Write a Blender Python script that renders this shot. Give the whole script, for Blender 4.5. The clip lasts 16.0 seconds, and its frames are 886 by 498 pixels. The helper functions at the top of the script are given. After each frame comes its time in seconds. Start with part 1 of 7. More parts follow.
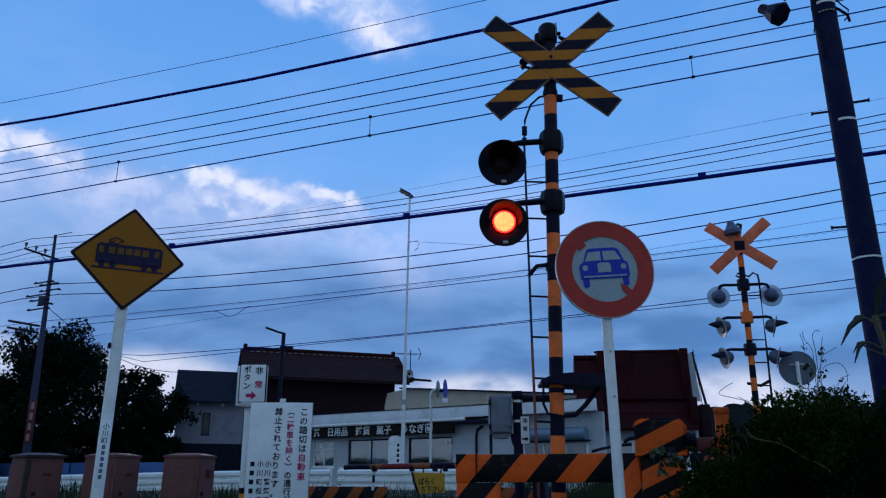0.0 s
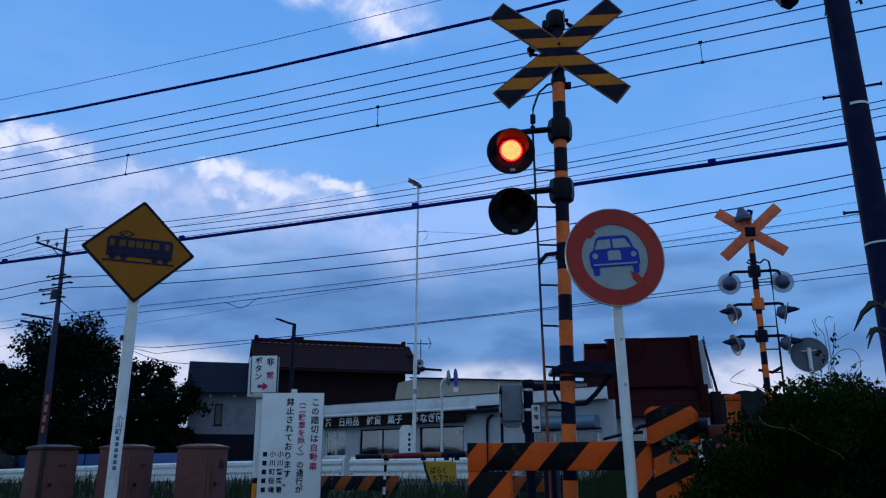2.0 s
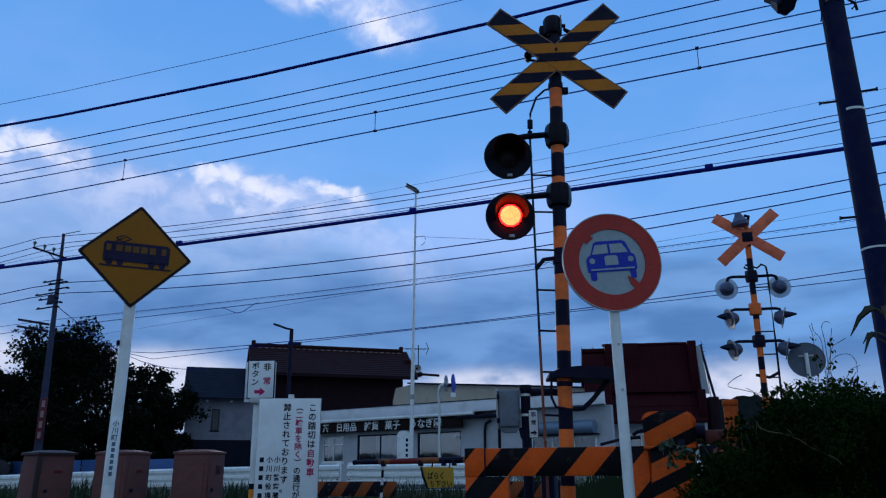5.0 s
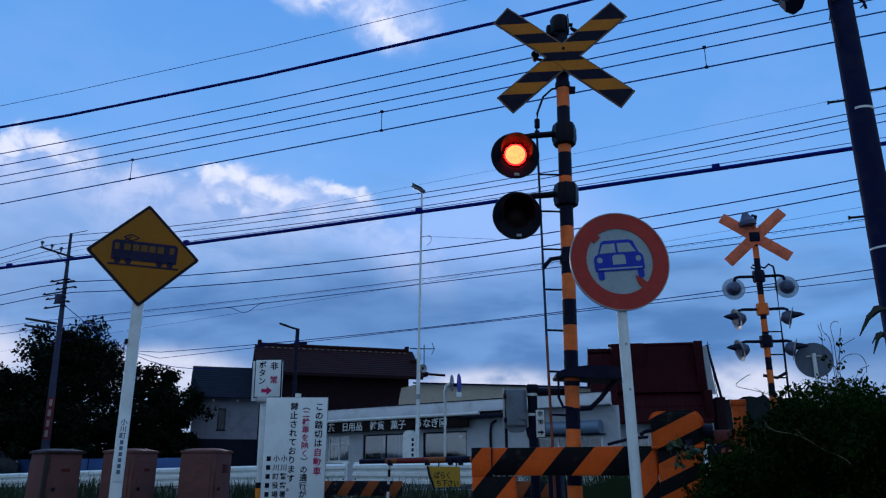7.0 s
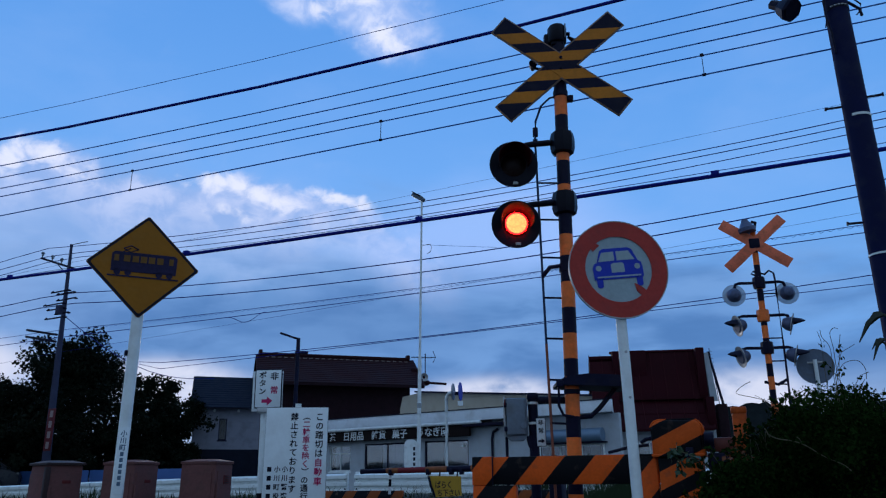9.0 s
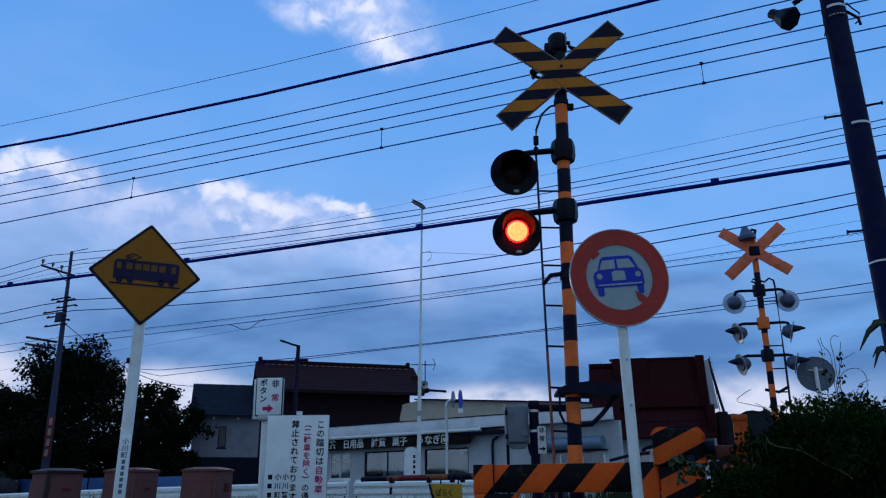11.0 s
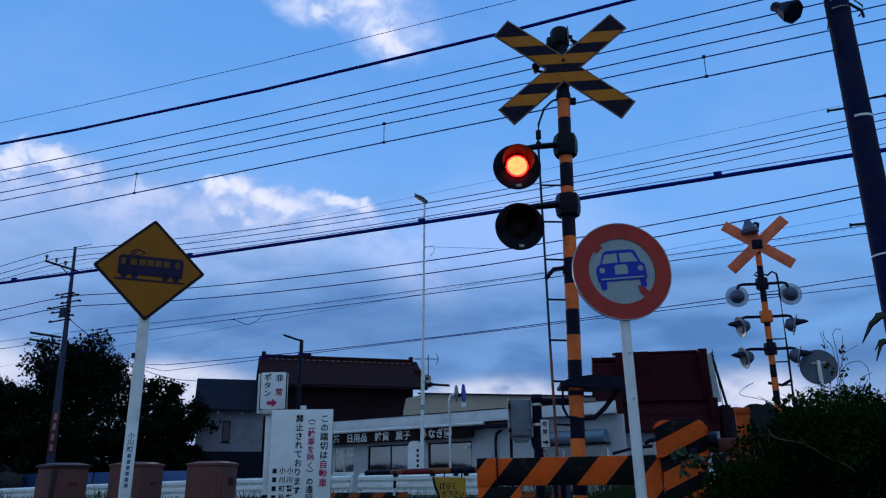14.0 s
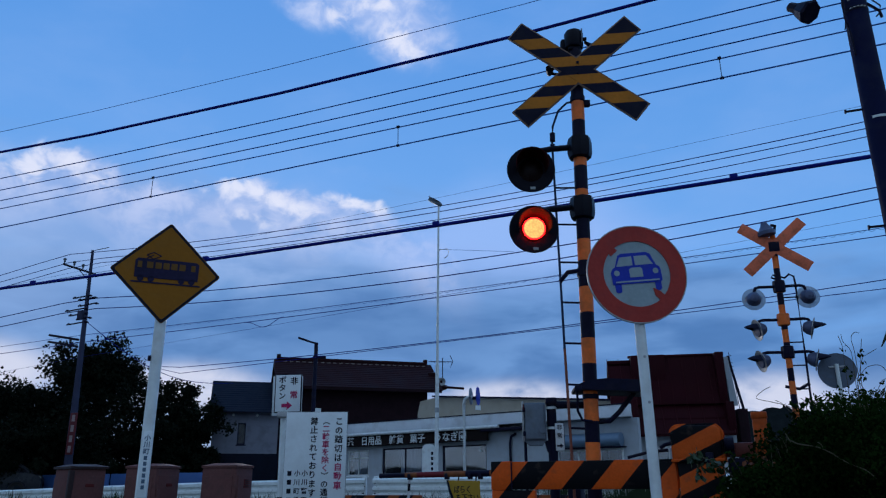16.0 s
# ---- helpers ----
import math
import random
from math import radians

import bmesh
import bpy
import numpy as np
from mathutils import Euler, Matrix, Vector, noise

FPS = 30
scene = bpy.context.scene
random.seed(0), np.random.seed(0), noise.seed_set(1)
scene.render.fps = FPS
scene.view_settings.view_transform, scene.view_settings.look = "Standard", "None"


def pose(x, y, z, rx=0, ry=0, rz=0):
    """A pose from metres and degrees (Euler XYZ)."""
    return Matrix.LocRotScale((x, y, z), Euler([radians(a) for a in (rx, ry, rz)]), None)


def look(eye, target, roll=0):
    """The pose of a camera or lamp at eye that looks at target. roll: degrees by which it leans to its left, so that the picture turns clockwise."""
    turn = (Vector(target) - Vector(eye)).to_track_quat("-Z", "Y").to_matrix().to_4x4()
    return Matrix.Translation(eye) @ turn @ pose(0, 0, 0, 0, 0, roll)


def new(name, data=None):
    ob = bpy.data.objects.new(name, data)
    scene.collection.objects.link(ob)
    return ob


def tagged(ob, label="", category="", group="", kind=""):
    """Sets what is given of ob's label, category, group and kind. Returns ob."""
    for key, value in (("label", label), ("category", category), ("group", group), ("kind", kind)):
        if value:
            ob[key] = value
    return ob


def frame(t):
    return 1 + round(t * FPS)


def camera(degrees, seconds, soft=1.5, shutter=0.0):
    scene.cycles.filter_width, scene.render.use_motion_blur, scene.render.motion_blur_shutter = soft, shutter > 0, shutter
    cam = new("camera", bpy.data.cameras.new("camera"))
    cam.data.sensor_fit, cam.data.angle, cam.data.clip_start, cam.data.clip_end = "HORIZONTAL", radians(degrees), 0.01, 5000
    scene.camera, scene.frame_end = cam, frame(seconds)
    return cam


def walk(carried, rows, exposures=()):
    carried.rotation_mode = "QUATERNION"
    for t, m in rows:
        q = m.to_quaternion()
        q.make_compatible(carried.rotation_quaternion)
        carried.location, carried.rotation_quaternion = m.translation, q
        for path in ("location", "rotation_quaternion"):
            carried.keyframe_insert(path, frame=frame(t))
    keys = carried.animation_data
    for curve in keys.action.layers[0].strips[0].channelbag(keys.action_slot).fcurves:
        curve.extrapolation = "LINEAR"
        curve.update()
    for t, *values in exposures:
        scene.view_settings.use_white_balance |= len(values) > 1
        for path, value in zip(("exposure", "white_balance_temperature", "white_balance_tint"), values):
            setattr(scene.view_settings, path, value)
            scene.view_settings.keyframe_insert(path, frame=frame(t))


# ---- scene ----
cam = camera(62.0, 16.0, 1.22)
PATH = [
    (0, 0.0069, 0.0241, 1.3026, 107.218, -0.096, -0.610),
    (0.5, 0.0100, 0.0219, 1.3026, 106.983, 0.105, -0.279),
    (1, 0.0084, 0.0310, 1.3070, 106.909, 0.459, 0.157),
    (1.5, 0.0069, 0.0307, 1.3047, 106.893, 0.611, 0.349),
    (2, 0.0055, 0.0294, 1.3036, 106.414, 0.265, 0.235),
    (2.5, 0.0114, 0.0245, 1.3019, 106.822, 0.630, 0.110),
    (3, 0.0084, 0.0226, 1.3035, 107.042, 0.741, 0.033),
    (3.5, 0.0107, 0.0209, 1.3029, 106.906, 0.571, 0.118),
    (4, 0.0105, 0.0305, 1.3036, 106.669, 0.504, -0.195),
    (6.5, 0.0006, 0.0303, 1.2996, 107.085, -0.004, 0.542),
    (7, -0.0015, 0.0338, 1.2989, 106.811, 0.144, 0.463),
    (7.5, 0.0023, 0.0331, 1.3004, 106.838, 0.471, 0.590),
    (8, 0.0007, 0.0308, 1.2998, 106.737, 0.490, 0.692),
    (8.5, 0.0034, 0.0266, 1.3025, 107.047, 0.630, 0.762),
    (9, 0.0082, 0.0243, 1.3023, 107.453, 0.518, 0.623),
    (11.5, -0.0020, 0.0075, 1.3017, 108.019, 0.496, 0.606),
    (12, 0.0007, 0.0080, 1.3007, 107.342, 0.431, 0.777),
    (12.5, 0.0002, 0.0055, 1.3001, 107.713, 0.688, 0.970),
    (13, 0.0015, 0.0032, 1.3002, 107.647, 0.948, 1.109),
    (13.5, 0.0000, 0.0000, 1.3000, 107.200, 0.500, 1.000),
    (14, -0.0024, -0.0042, 1.2996, 107.573, 0.614, 0.858),
    (14.5, -0.0023, -0.0056, 1.2979, 107.881, 0.869, 0.836),
    (15, -0.0011, -0.0154, 1.2971, 107.846, 0.607, 1.132),
    (15.5, -0.0021, -0.0129, 1.3005, 107.834, 0.411, 1.714),
    (16, -0.0006, -0.0046, 1.3008, 107.798, 0.350, 1.932),
]
walk(cam, [(t, pose(*p)) for t, *p in PATH], [(0.0, -0.02, 6000, 10.0), (14.5, -0.02, 6000, 10.0), (15.4, -0.07, 6000, 10.0), (16.0, -0.12, 6000, 10.0)])

# ---- light ----
def world_sky():
    """Evening sky: clear blue above, grey-blue stratus low down, broken white cumulus, a pale rim at the horizon."""
    w = bpy.data.worlds.new("evening_sky")
    scene.world = w
    w.use_nodes = True
    nt = w.node_tree
    nt.nodes.clear()

    def node(kind):
        return nt.nodes.new(kind)

    def plug(sock, v):
        if isinstance(v, bpy.types.NodeSocket):
            nt.links.new(v, sock)
        else:
            sock.default_value = v

    def m(op, a, b=0.0, c=0.0, clamp=False):
        n = node("ShaderNodeMath")
        n.operation, n.use_clamp = op, clamp
        for s, v in zip(n.inputs, (a, b, c)):
            plug(s, v)
        return n.outputs[0]

    def ramp(x, lo, hi):
        n = node("ShaderNodeMapRange")
        n.interpolation_type = "SMOOTHSTEP"
        for s, v in zip(n.inputs, (x, lo, hi, 0.0, 1.0)):
            plug(s, v)
        return n.outputs[0]

    def mix(f, a, b):
        n = node("ShaderNodeMix")
        n.data_type = "RGBA"
        plug(n.inputs[0], f), plug(n.inputs[6], a), plug(n.inputs[7], b)
        return n.outputs[2]

    def noise_at(x, y, z, scale, detail=6.0, rough=0.55, twist=0.0):
        c = node("ShaderNodeCombineXYZ")
        plug(c.inputs[0], x), plug(c.inputs[1], y), plug(c.inputs[2], z)
        n = node("ShaderNodeTexNoise")
        nt.links.new(c.outputs[0], n.inputs["Vector"])
        n.inputs["Scale"].default_value, n.inputs["Detail"].default_value = scale, detail
        n.inputs["Roughness"].default_value, n.inputs["Distortion"].default_value = rough, twist
        return n.outputs[0]

    def blob(a0, e0, sa, se, lean=0.0):
        """A soft oval in the sky, in degrees; lean: rise of its axis to the right."""
        da, de = m("SUBTRACT", az, a0), m("SUBTRACT", el, e0)
        de = m("SUBTRACT", de, m("MULTIPLY", da, lean))
        q = m("ADD", m("POWER", m("ABSOLUTE", m("DIVIDE", da, sa)), 2.0), m("POWER", m("ABSOLUTE", m("DIVIDE", de, se)), 2.0))
        return m("EXPONENT", m("MULTIPLY", q, -1.0))

    co = node("ShaderNodeTexCoord")
    sep = node("ShaderNodeSeparateXYZ")
    nt.links.new(co.outputs["Generated"], sep.inputs[0])
    dx, dy, dz = sep.outputs
    az = m("DEGREES", m("ARCTAN2", dx, dy))
    el = m("DEGREES", m("ARCSINE", dz))

    sky = node("ShaderNodeTexSky")
    sky.sky_type, sky.sun_disc = "NISHITA", False
    sky.sun_elevation, sky.sun_rotation = radians(SUN_EL), radians(SUN_AZ)
    sky.altitude, sky.air_density, sky.dust_density, sky.ozone_density = 100, 1.0, 0.3, 2.5
    lift = node("ShaderNodeMix")
    lift.data_type, lift.blend_type = "RGBA", "MULTIPLY"
    lift.inputs[0].default_value = 1.0
    nt.links.new(sky.outputs[0], lift.inputs[6])
    lift.inputs[7].default_value = (SKY, SKY, SKY, 1)
    air = mix(ramp(el, 14.0, 46.0), (0.185, 0.450, 0.935, 1), (0.112, 0.345, 0.840, 1))
    base = mix(0.85, lift.outputs[2], air)

    # thin veil over the blue
    veil = ramp(noise_at(m("MULTIPLY", az, 0.03), m("MULTIPLY", el, 0.07), 0.3, 2.0), 0.42, 0.75)
    base = mix(m("MULTIPLY", veil, 0.22), base, (0.36, 0.53, 0.90, 1))

    # stratus, in soft level lumps
    n1 = noise_at(m("MULTIPLY", az, 0.035), m("MULTIPLY", el, 0.15), 1.7, 1.6, 5.0, 0.50, 0.4)
    n2 = noise_at(m("MULTIPLY", az, 0.085), m("MULTIPLY", el, 0.25), 4.1, 1.3, 4.0, 0.50, 0.35)
    edge = m("ADD", m("ADD", el, m("MULTIPLY", m("SUBTRACT", n1, 0.5), 16.0)), m("MULTIPLY", m("MAXIMUM", az, -8.0), 0.16))
    deck = m("SUBTRACT", 1.0, ramp(edge, 14.0, 22.0))
    grey = mix(ramp(n2, 0.34, 0.66), (0.082, 0.192, 0.430, 1), (0.178, 0.335, 0.630, 1))
    grey = mix(m("MULTIPLY", ramp(el, 12.0, 20.5), 0.62), grey, (0.262, 0.450, 0.790, 1))
    grey = mix(m("MULTIPLY", ramp(m("SUBTRACT", 8.8, el), 0.0, 6.0), 0.70), grey, (0.46, 0.55, 0.73, 1))
    base = mix(m("MULTIPLY", deck, 0.90), base, grey)

    # haze under a bank of cumulus
    puff = noise_at(m("MULTIPLY", az, 0.20), m("MULTIPLY", el, 0.27), 7.7, 1.15, 5.0, 0.52, 0.5)
    fine = noise_at(m("MULTIPLY", az, 0.50), m("MULTIPLY", el, 0.66), 2.2, 1.0, 6.0, 0.56, 0.35)

    def most(*v):
        out = v[0]
        for q in v[1:]:
            out = m("MAXIMUM", out, q)
        return out

    haze = ramp(m("ADD", blob(-24.5, 18.6, 15.5, 4.2, -0.05), m("MULTIPLY", m("SUBTRACT", puff, 0.5), 0.9)), 0.10, 0.85)
    base = mix(m("MULTIPLY", haze, 0.86), base, mix(ramp(n2, 0.36, 0.64), (0.27, 0.43, 0.76, 1), (0.41, 0.55, 0.85, 1)))

    # the bank: its upper rim by azimuth, cauliflower edge, paler heads, lilac-grey body that fades downwards
    rim = node("ShaderNodeValToRGB")
    rim.color_ramp.interpolation = "B_SPLINE"
    crest = ((-40, 21.0), (-34, 21.7), (-32, 22.7), (-30, 23.2), (-28.4, 22.7), (-26.5, 21.7), (-24, 21.5), (-21, 22.2), (-18.3, 22.6), (-15.5, 22.3), (-13, 21.3), (-11.2, 21.7), (-9.4, 22.2), (-7.3, 21.4), (-5.2, 20.0), (0, 16.5))
    el_of = rim.color_ramp.elements
    while len(el_of) < len(crest):
        el_of.new(0.5)
    for e, (a, h) in zip(el_of, crest):
        e.position = (a + 42.0) / 44.0
        e.color = ((h - 16.0) / 8.0,) * 3 + (1,)
    nt.links.new(m("DIVIDE", m("ADD", az, 42.0), 44.0, clamp=True), rim.inputs[0])
    crest_el = m("ADD", m("MULTIPLY", rim.outputs[0], 8.0), 16.0)
    rough_edge = m("ADD", m("MULTIPLY", m("SUBTRACT", puff, 0.5), 3.4), m("MULTIPLY", m("SUBTRACT", fine, 0.5), 2.8))
    deep = m("ADD", m("SUBTRACT", crest_el, el), rough_edge)
    ahead = m("MULTIPLY", ramp(az, -60.0, -44.0), m("SUBTRACT", 1.0, ramp(az, -3.0, 2.0)))
    body = m("MULTIPLY", m("MULTIPLY", ramp(deep, -0.2, 1.3), m("SUBTRACT", 1.0, ramp(deep, 2.2, 6.5))), ahead)
    base = mix(m("MULTIPLY", body, 0.78), base, mix(ramp(m("ADD", m("MULTIPLY", fine, 0.6), m("MULTIPLY", puff, 0.4)), 0.38, 0.62), (0.33, 0.47, 0.80, 1), (0.62, 0.68, 0.92, 1)))
    top = most(blob(-8.0, 35.9, 5.4, 2.3, -0.12), blob(-5.2, 34.2, 3.8, 2.3, -0.10), m("MULTIPLY", blob(-13.0, 35.2, 3.2, 1.3, -0.1), 0.75))
    veil_top = m("MULTIPLY", ramp(m("ADD", top, m("MULTIPLY", rough_edge, 0.16)), 0.06, 0.80), ramp(top, 0.02, 0.30))
    base = mix(m("MULTIPLY", veil_top, 0.80), base, mix(ramp(fine, 0.36, 0.64), (0.44, 0.56, 0.88, 1), (0.68, 0.74, 0.96, 1)))
    head = most(blob(-33.1, 21.2, 2.0, 1.1, 0.1), blob(-31.0, 21.9, 2.2, 1.1, -0.1), m("MULTIPLY", blob(-28.9, 21.3, 2.2, 0.9, -0.4), 0.75), m("MULTIPLY", blob(-19.0, 21.6, 3.2, 1.0, 0.0), 0.80), blob(-15.9, 21.2, 2.8, 0.85, -0.20), blob(-13.6, 20.5, 1.8, 0.75, -0.1), m("MULTIPLY", blob(-17.4, 19.5, 2.2, 0.75, -0.1), 0.85), m("MULTIPLY", blob(-9.0, 21.2, 3.0, 0.75, -0.08), 0.95), m("MULTIPLY", blob(-5.2, 33.5, 2.2, 1.5, -0.2), 0.95), m("MULTIPLY", blob(-11.0, 35.4, 2.4, 1.0, 0.0), 0.7), m("MULTIPLY", blob(-8.0, 36.2, 2.4, 1.0, 0.0), 0.7))
    hot = ramp(m("ADD", head, m("MULTIPLY", m("SUBTRACT", fine, 0.5), 2.4)), 0.30, 1.15)
    base = mix(m("MULTIPLY", m("MULTIPLY", hot, ramp(head, 0.05, 0.4)), 0.85), base, (0.90, 0.89, 0.98, 1))

    base = mix(m("MULTIPLY", ramp(m("ADD", blob(-7.5, 11.8, 11.0, 3.2, -0.03), m("MULTIPLY", m("SUBTRACT", n2, 0.5), 0.9)), 0.15, 0.95), 0.50), base, (0.105, 0.225, 0.475, 1))
    base = mix(m("MULTIPLY", blob(-34.0, 13.0, 7.0, 4.5), 0.45), base, (0.36, 0.50, 0.80, 1))
    pale = m("MULTIPLY", ramp(m("ADD", blob(4.5, 18.8, 11.0, 4.4), m("MULTIPLY", m("SUBTRACT", n1, 0.5), 0.8)), 0.12, 0.90), 0.82)
    base = mix(pale, base, (0.37, 0.54, 0.93, 1))

    # gaps of pale light low down
    low = m("MAXIMUM", blob(-21.0, 6.9, 5.5, 1.7), m("MAXIMUM", blob(-35.0, 7.5, 6.0, 2.0), m("MAXIMUM", blob(3.0, 6.0, 5.5, 1.5, 0.02), blob(21.5, 5.2, 4.5, 2.2))))
    low = ramp(low, 0.08, 0.75)
    gap = m("MULTIPLY", low, ramp(m("ADD", n2, m("MULTIPLY", fine, 0.5)), 0.40, 0.78))
    base = mix(gap, base, (0.72, 0.73, 0.85, 1))

    # away from the afterglow the cloud cover closes into an even pale grey
    side = ramp(m("ABSOLUTE", az), 50.0, 105.0)
    base = mix(m("MULTIPLY", side, 0.85), base, mix(ramp(n1, 0.35, 0.65), (0.26, 0.37, 0.50, 1), (0.40, 0.51, 0.64, 1)))
    base = mix(m("MULTIPLY", ramp(el, 46.0, 70.0), 0.6), base, (0.27, 0.39, 0.57, 1))

    bg = node("ShaderNodeBackground")
    nt.links.new(base, bg.inputs[0])
    bg.inputs[1].default_value = SKY_LEVEL
    out = node("ShaderNodeOutputWorld")
    nt.links.new(bg.outputs[0], out.inputs[0])


SUN_EL, SUN_AZ = 9.0, -14.0
SKY, SKY_LEVEL = 0.10, 1.0
world_sky()
sun = new("sun", bpy.data.lights.new("sun", "SUN"))
sun.data.energy, sun.data.angle, sun.data.color = 0.5, radians(14), (1.0, 0.90, 0.80)
sun.matrix_world = look((60 * math.sin(radians(SUN_AZ)), 60 * math.cos(radians(SUN_AZ)), 60 * math.tan(radians(SUN_EL))), (0, 0, 0))


# ---- materials ----
def material(name, color, rough=0.6, metal=0.0, vary=0.18, grain=40.0, stain=3.0, bump=0.15, dirt=None, dirt_amount=0.0, emit=None, strength=0.0, per_object=0.0, coat=0.0, spec=0.3):
    """Colour with fine grain and broad stains at real size, uneven gloss and a slight relief."""
    mat = bpy.data.materials.new(name)
    mat.use_nodes = True
    nt = mat.node_tree
    b = nt.nodes["Principled BSDF"]
    tc = nt.nodes.new("ShaderNodeTexCoord")

    def tex(scale, detail):
        n = nt.nodes.new("ShaderNodeTexNoise")
        nt.links.new(tc.outputs["Object"], n.inputs["Vector"])
        n.inputs["Scale"].default_value, n.inputs["Detail"].default_value = scale, detail
        return n.outputs[0]

    def span(x, lo, hi):
        n = nt.nodes.new("ShaderNodeMapRange")
        nt.links.new(x, n.inputs[0])
        n.inputs[1].default_value, n.inputs[2].default_value = 0.25, 0.75
        n.inputs[3].default_value, n.inputs[4].default_value = lo, hi
        return n.outputs[0]

    g, s = tex(grain, 5.0), tex(stain, 6.0)
    hsv = nt.nodes.new("ShaderNodeHueSaturation")
    hsv.inputs["Color"].default_value = (*color, 1)
    both = nt.nodes.new("ShaderNodeMath")
    both.operation = "MULTIPLY"
    nt.links.new(span(g, 1 - vary * 0.6, 1 + vary * 0.6), both.inputs[0])
    nt.links.new(span(s, 1 - vary, 1 + vary), both.inputs[1])
    value = both.outputs[0]
    if per_object:
        oi = nt.nodes.new("ShaderNodeObjectInfo")
        k = nt.nodes.new("ShaderNodeMapRange")
        nt.links.new(oi.outputs["Random"], k.inputs[0])
        k.inputs[3].default_value, k.inputs[4].default_value = 1 - per_object, 1 + per_object
        n = nt.nodes.new("ShaderNodeMath")
        n.operation = "MULTIPLY"
        nt.links.new(value, n.inputs[0]), nt.links.new(k.outputs[0], n.inputs[1])
        value = n.outputs[0]
    nt.links.new(value, hsv.inputs["Value"])
    col = hsv.outputs[0]
    if dirt:
        d = nt.nodes.new("ShaderNodeMix")
        d.data_type = "RGBA"
        n = nt.nodes.new("ShaderNodeMapRange")
        nt.links.new(tex(stain * 2.7, 8.0), n.inputs[0])
        n.inputs[1].default_value, n.inputs[2].default_value = 0.48, 0.72
        n.inputs[4].default_value = dirt_amount
        nt.links.new(n.outputs[0], d.inputs[0])
        nt.links.new(col, d.inputs[6])
        d.inputs[7].default_value = (*dirt, 1)
        col = d.outputs[2]
    nt.links.new(col, b.inputs["Base Color"])
    nt.links.new(span(s, max(0.02, rough - 0.12), min(1.0, rough + 0.12)), b.inputs["Roughness"])
    b.inputs["Metallic"].default_value = metal
    b.inputs["Coat Weight"].default_value, b.inputs["Specular IOR Level"].default_value = coat, spec
    if bump:
        n = nt.nodes.new("ShaderNodeBump")
        n.inputs["Strength"].default_value, n.inputs["Distance"].default_value = bump, 0.01
        nt.links.new(g, n.inputs["Height"])
        nt.links.new(n.outputs[0], b.inputs["Normal"])
    if emit:
        b.inputs["Emission Color"].default_value, b.inputs["Emission Strength"].default_value = (*emit, 1), strength
    return mat


def striped(name, along, period, offset, share=0.5, shear=0.0, one=(0.90, 0.17, 0.018), two=(0.004, 0.005, 0.010), wear=0.35, rough=0.5):
    """Two paints in stripes along an axis of the object, sheared by its height, chipped and dirty."""
    mat = material(name, one, rough, vary=0.15, grain=60, stain=6, spec=0.12)
    nt = mat.node_tree
    b = nt.nodes["Principled BSDF"]
    link = b.inputs["Base Color"].links[0]
    paint = link.from_socket
    tc, sep = nt.nodes.new("ShaderNodeTexCoord"), nt.nodes.new("ShaderNodeSeparateXYZ")
    nt.links.new(tc.outputs["Object"], sep.inputs[0])

    def m(op, a, v):
        n = nt.nodes.new("ShaderNodeMath")
        n.operation = op
        nt.links.new(a, n.inputs[0])
        if isinstance(v, bpy.types.NodeSocket):
            nt.links.new(v, n.inputs[1])
        else:
            n.inputs[1].default_value = v
        return n.outputs[0]

    x = m("SUBTRACT", sep.outputs[along], m("MULTIPLY", sep.outputs[2], shear)) if shear else sep.outputs[along]
    f = m("LESS_THAN", m("FLOORED_MODULO", m("ADD", x, -offset), period), period * share)
    d = nt.nodes.new("ShaderNodeMix")
    d.data_type = "RGBA"
    nt.links.new(f, d.inputs[0])
    d.inputs[6].default_value = (*two, 1)
    nt.links.new(paint, d.inputs[7])
    chip = nt.nodes.new("ShaderNodeTexNoise")
    nt.links.new(tc.outputs["Object"], chip.inputs["Vector"])
    chip.inputs["Scale"].default_value, chip.inputs["Detail"].default_value = 14.0, 8.0
    k = nt.nodes.new("ShaderNodeMapRange")
    nt.links.new(chip.outputs[0], k.inputs[0])
    k.inputs[1].default_value, k.inputs[2].default_value, k.inputs[4].default_value = 0.60, 0.74, wear
    e = nt.nodes.new("ShaderNodeMix")
    e.data_type = "RGBA"
    nt.links.new(k.outputs[0], e.inputs[0])
    nt.links.new(d.outputs[2], e.inputs[6])
    e.inputs[7].default_value = (0.09, 0.06, 0.045, 1)
    nt.links.new(e.outputs[2], b.inputs["Base Color"])
    return mat


def glowing(name, color, strength, cell=0.0):
    mat = bpy.data.materials.new(name)
    mat.use_nodes = True
    nt = mat.node_tree
    nt.nodes.clear()
    e, o = nt.nodes.new("ShaderNodeEmission"), nt.nodes.new("ShaderNodeOutputMaterial")
    e.inputs[0].default_value, e.inputs[1].default_value = (*color, 1), strength
    nt.links.new(e.outputs[0], o.inputs[0])
    if cell:
        tc, v, k = nt.nodes.new("ShaderNodeTexCoord"), nt.nodes.new("ShaderNodeTexVoronoi"), nt.nodes.new("ShaderNodeMapRange")
        nt.links.new(tc.outputs["Object"], v.inputs["Vector"])
        v.inputs["Scale"].default_value = 1 / cell
        nt.links.new(v.outputs["Distance"], k.inputs[0])
        k.inputs[1].default_value, k.inputs[2].default_value = 0.0, 0.75
        k.inputs[3].default_value, k.inputs[4].default_value = strength * 1.15, strength * 0.72
        nt.links.new(k.outputs[0], e.inputs[1])
    return mat


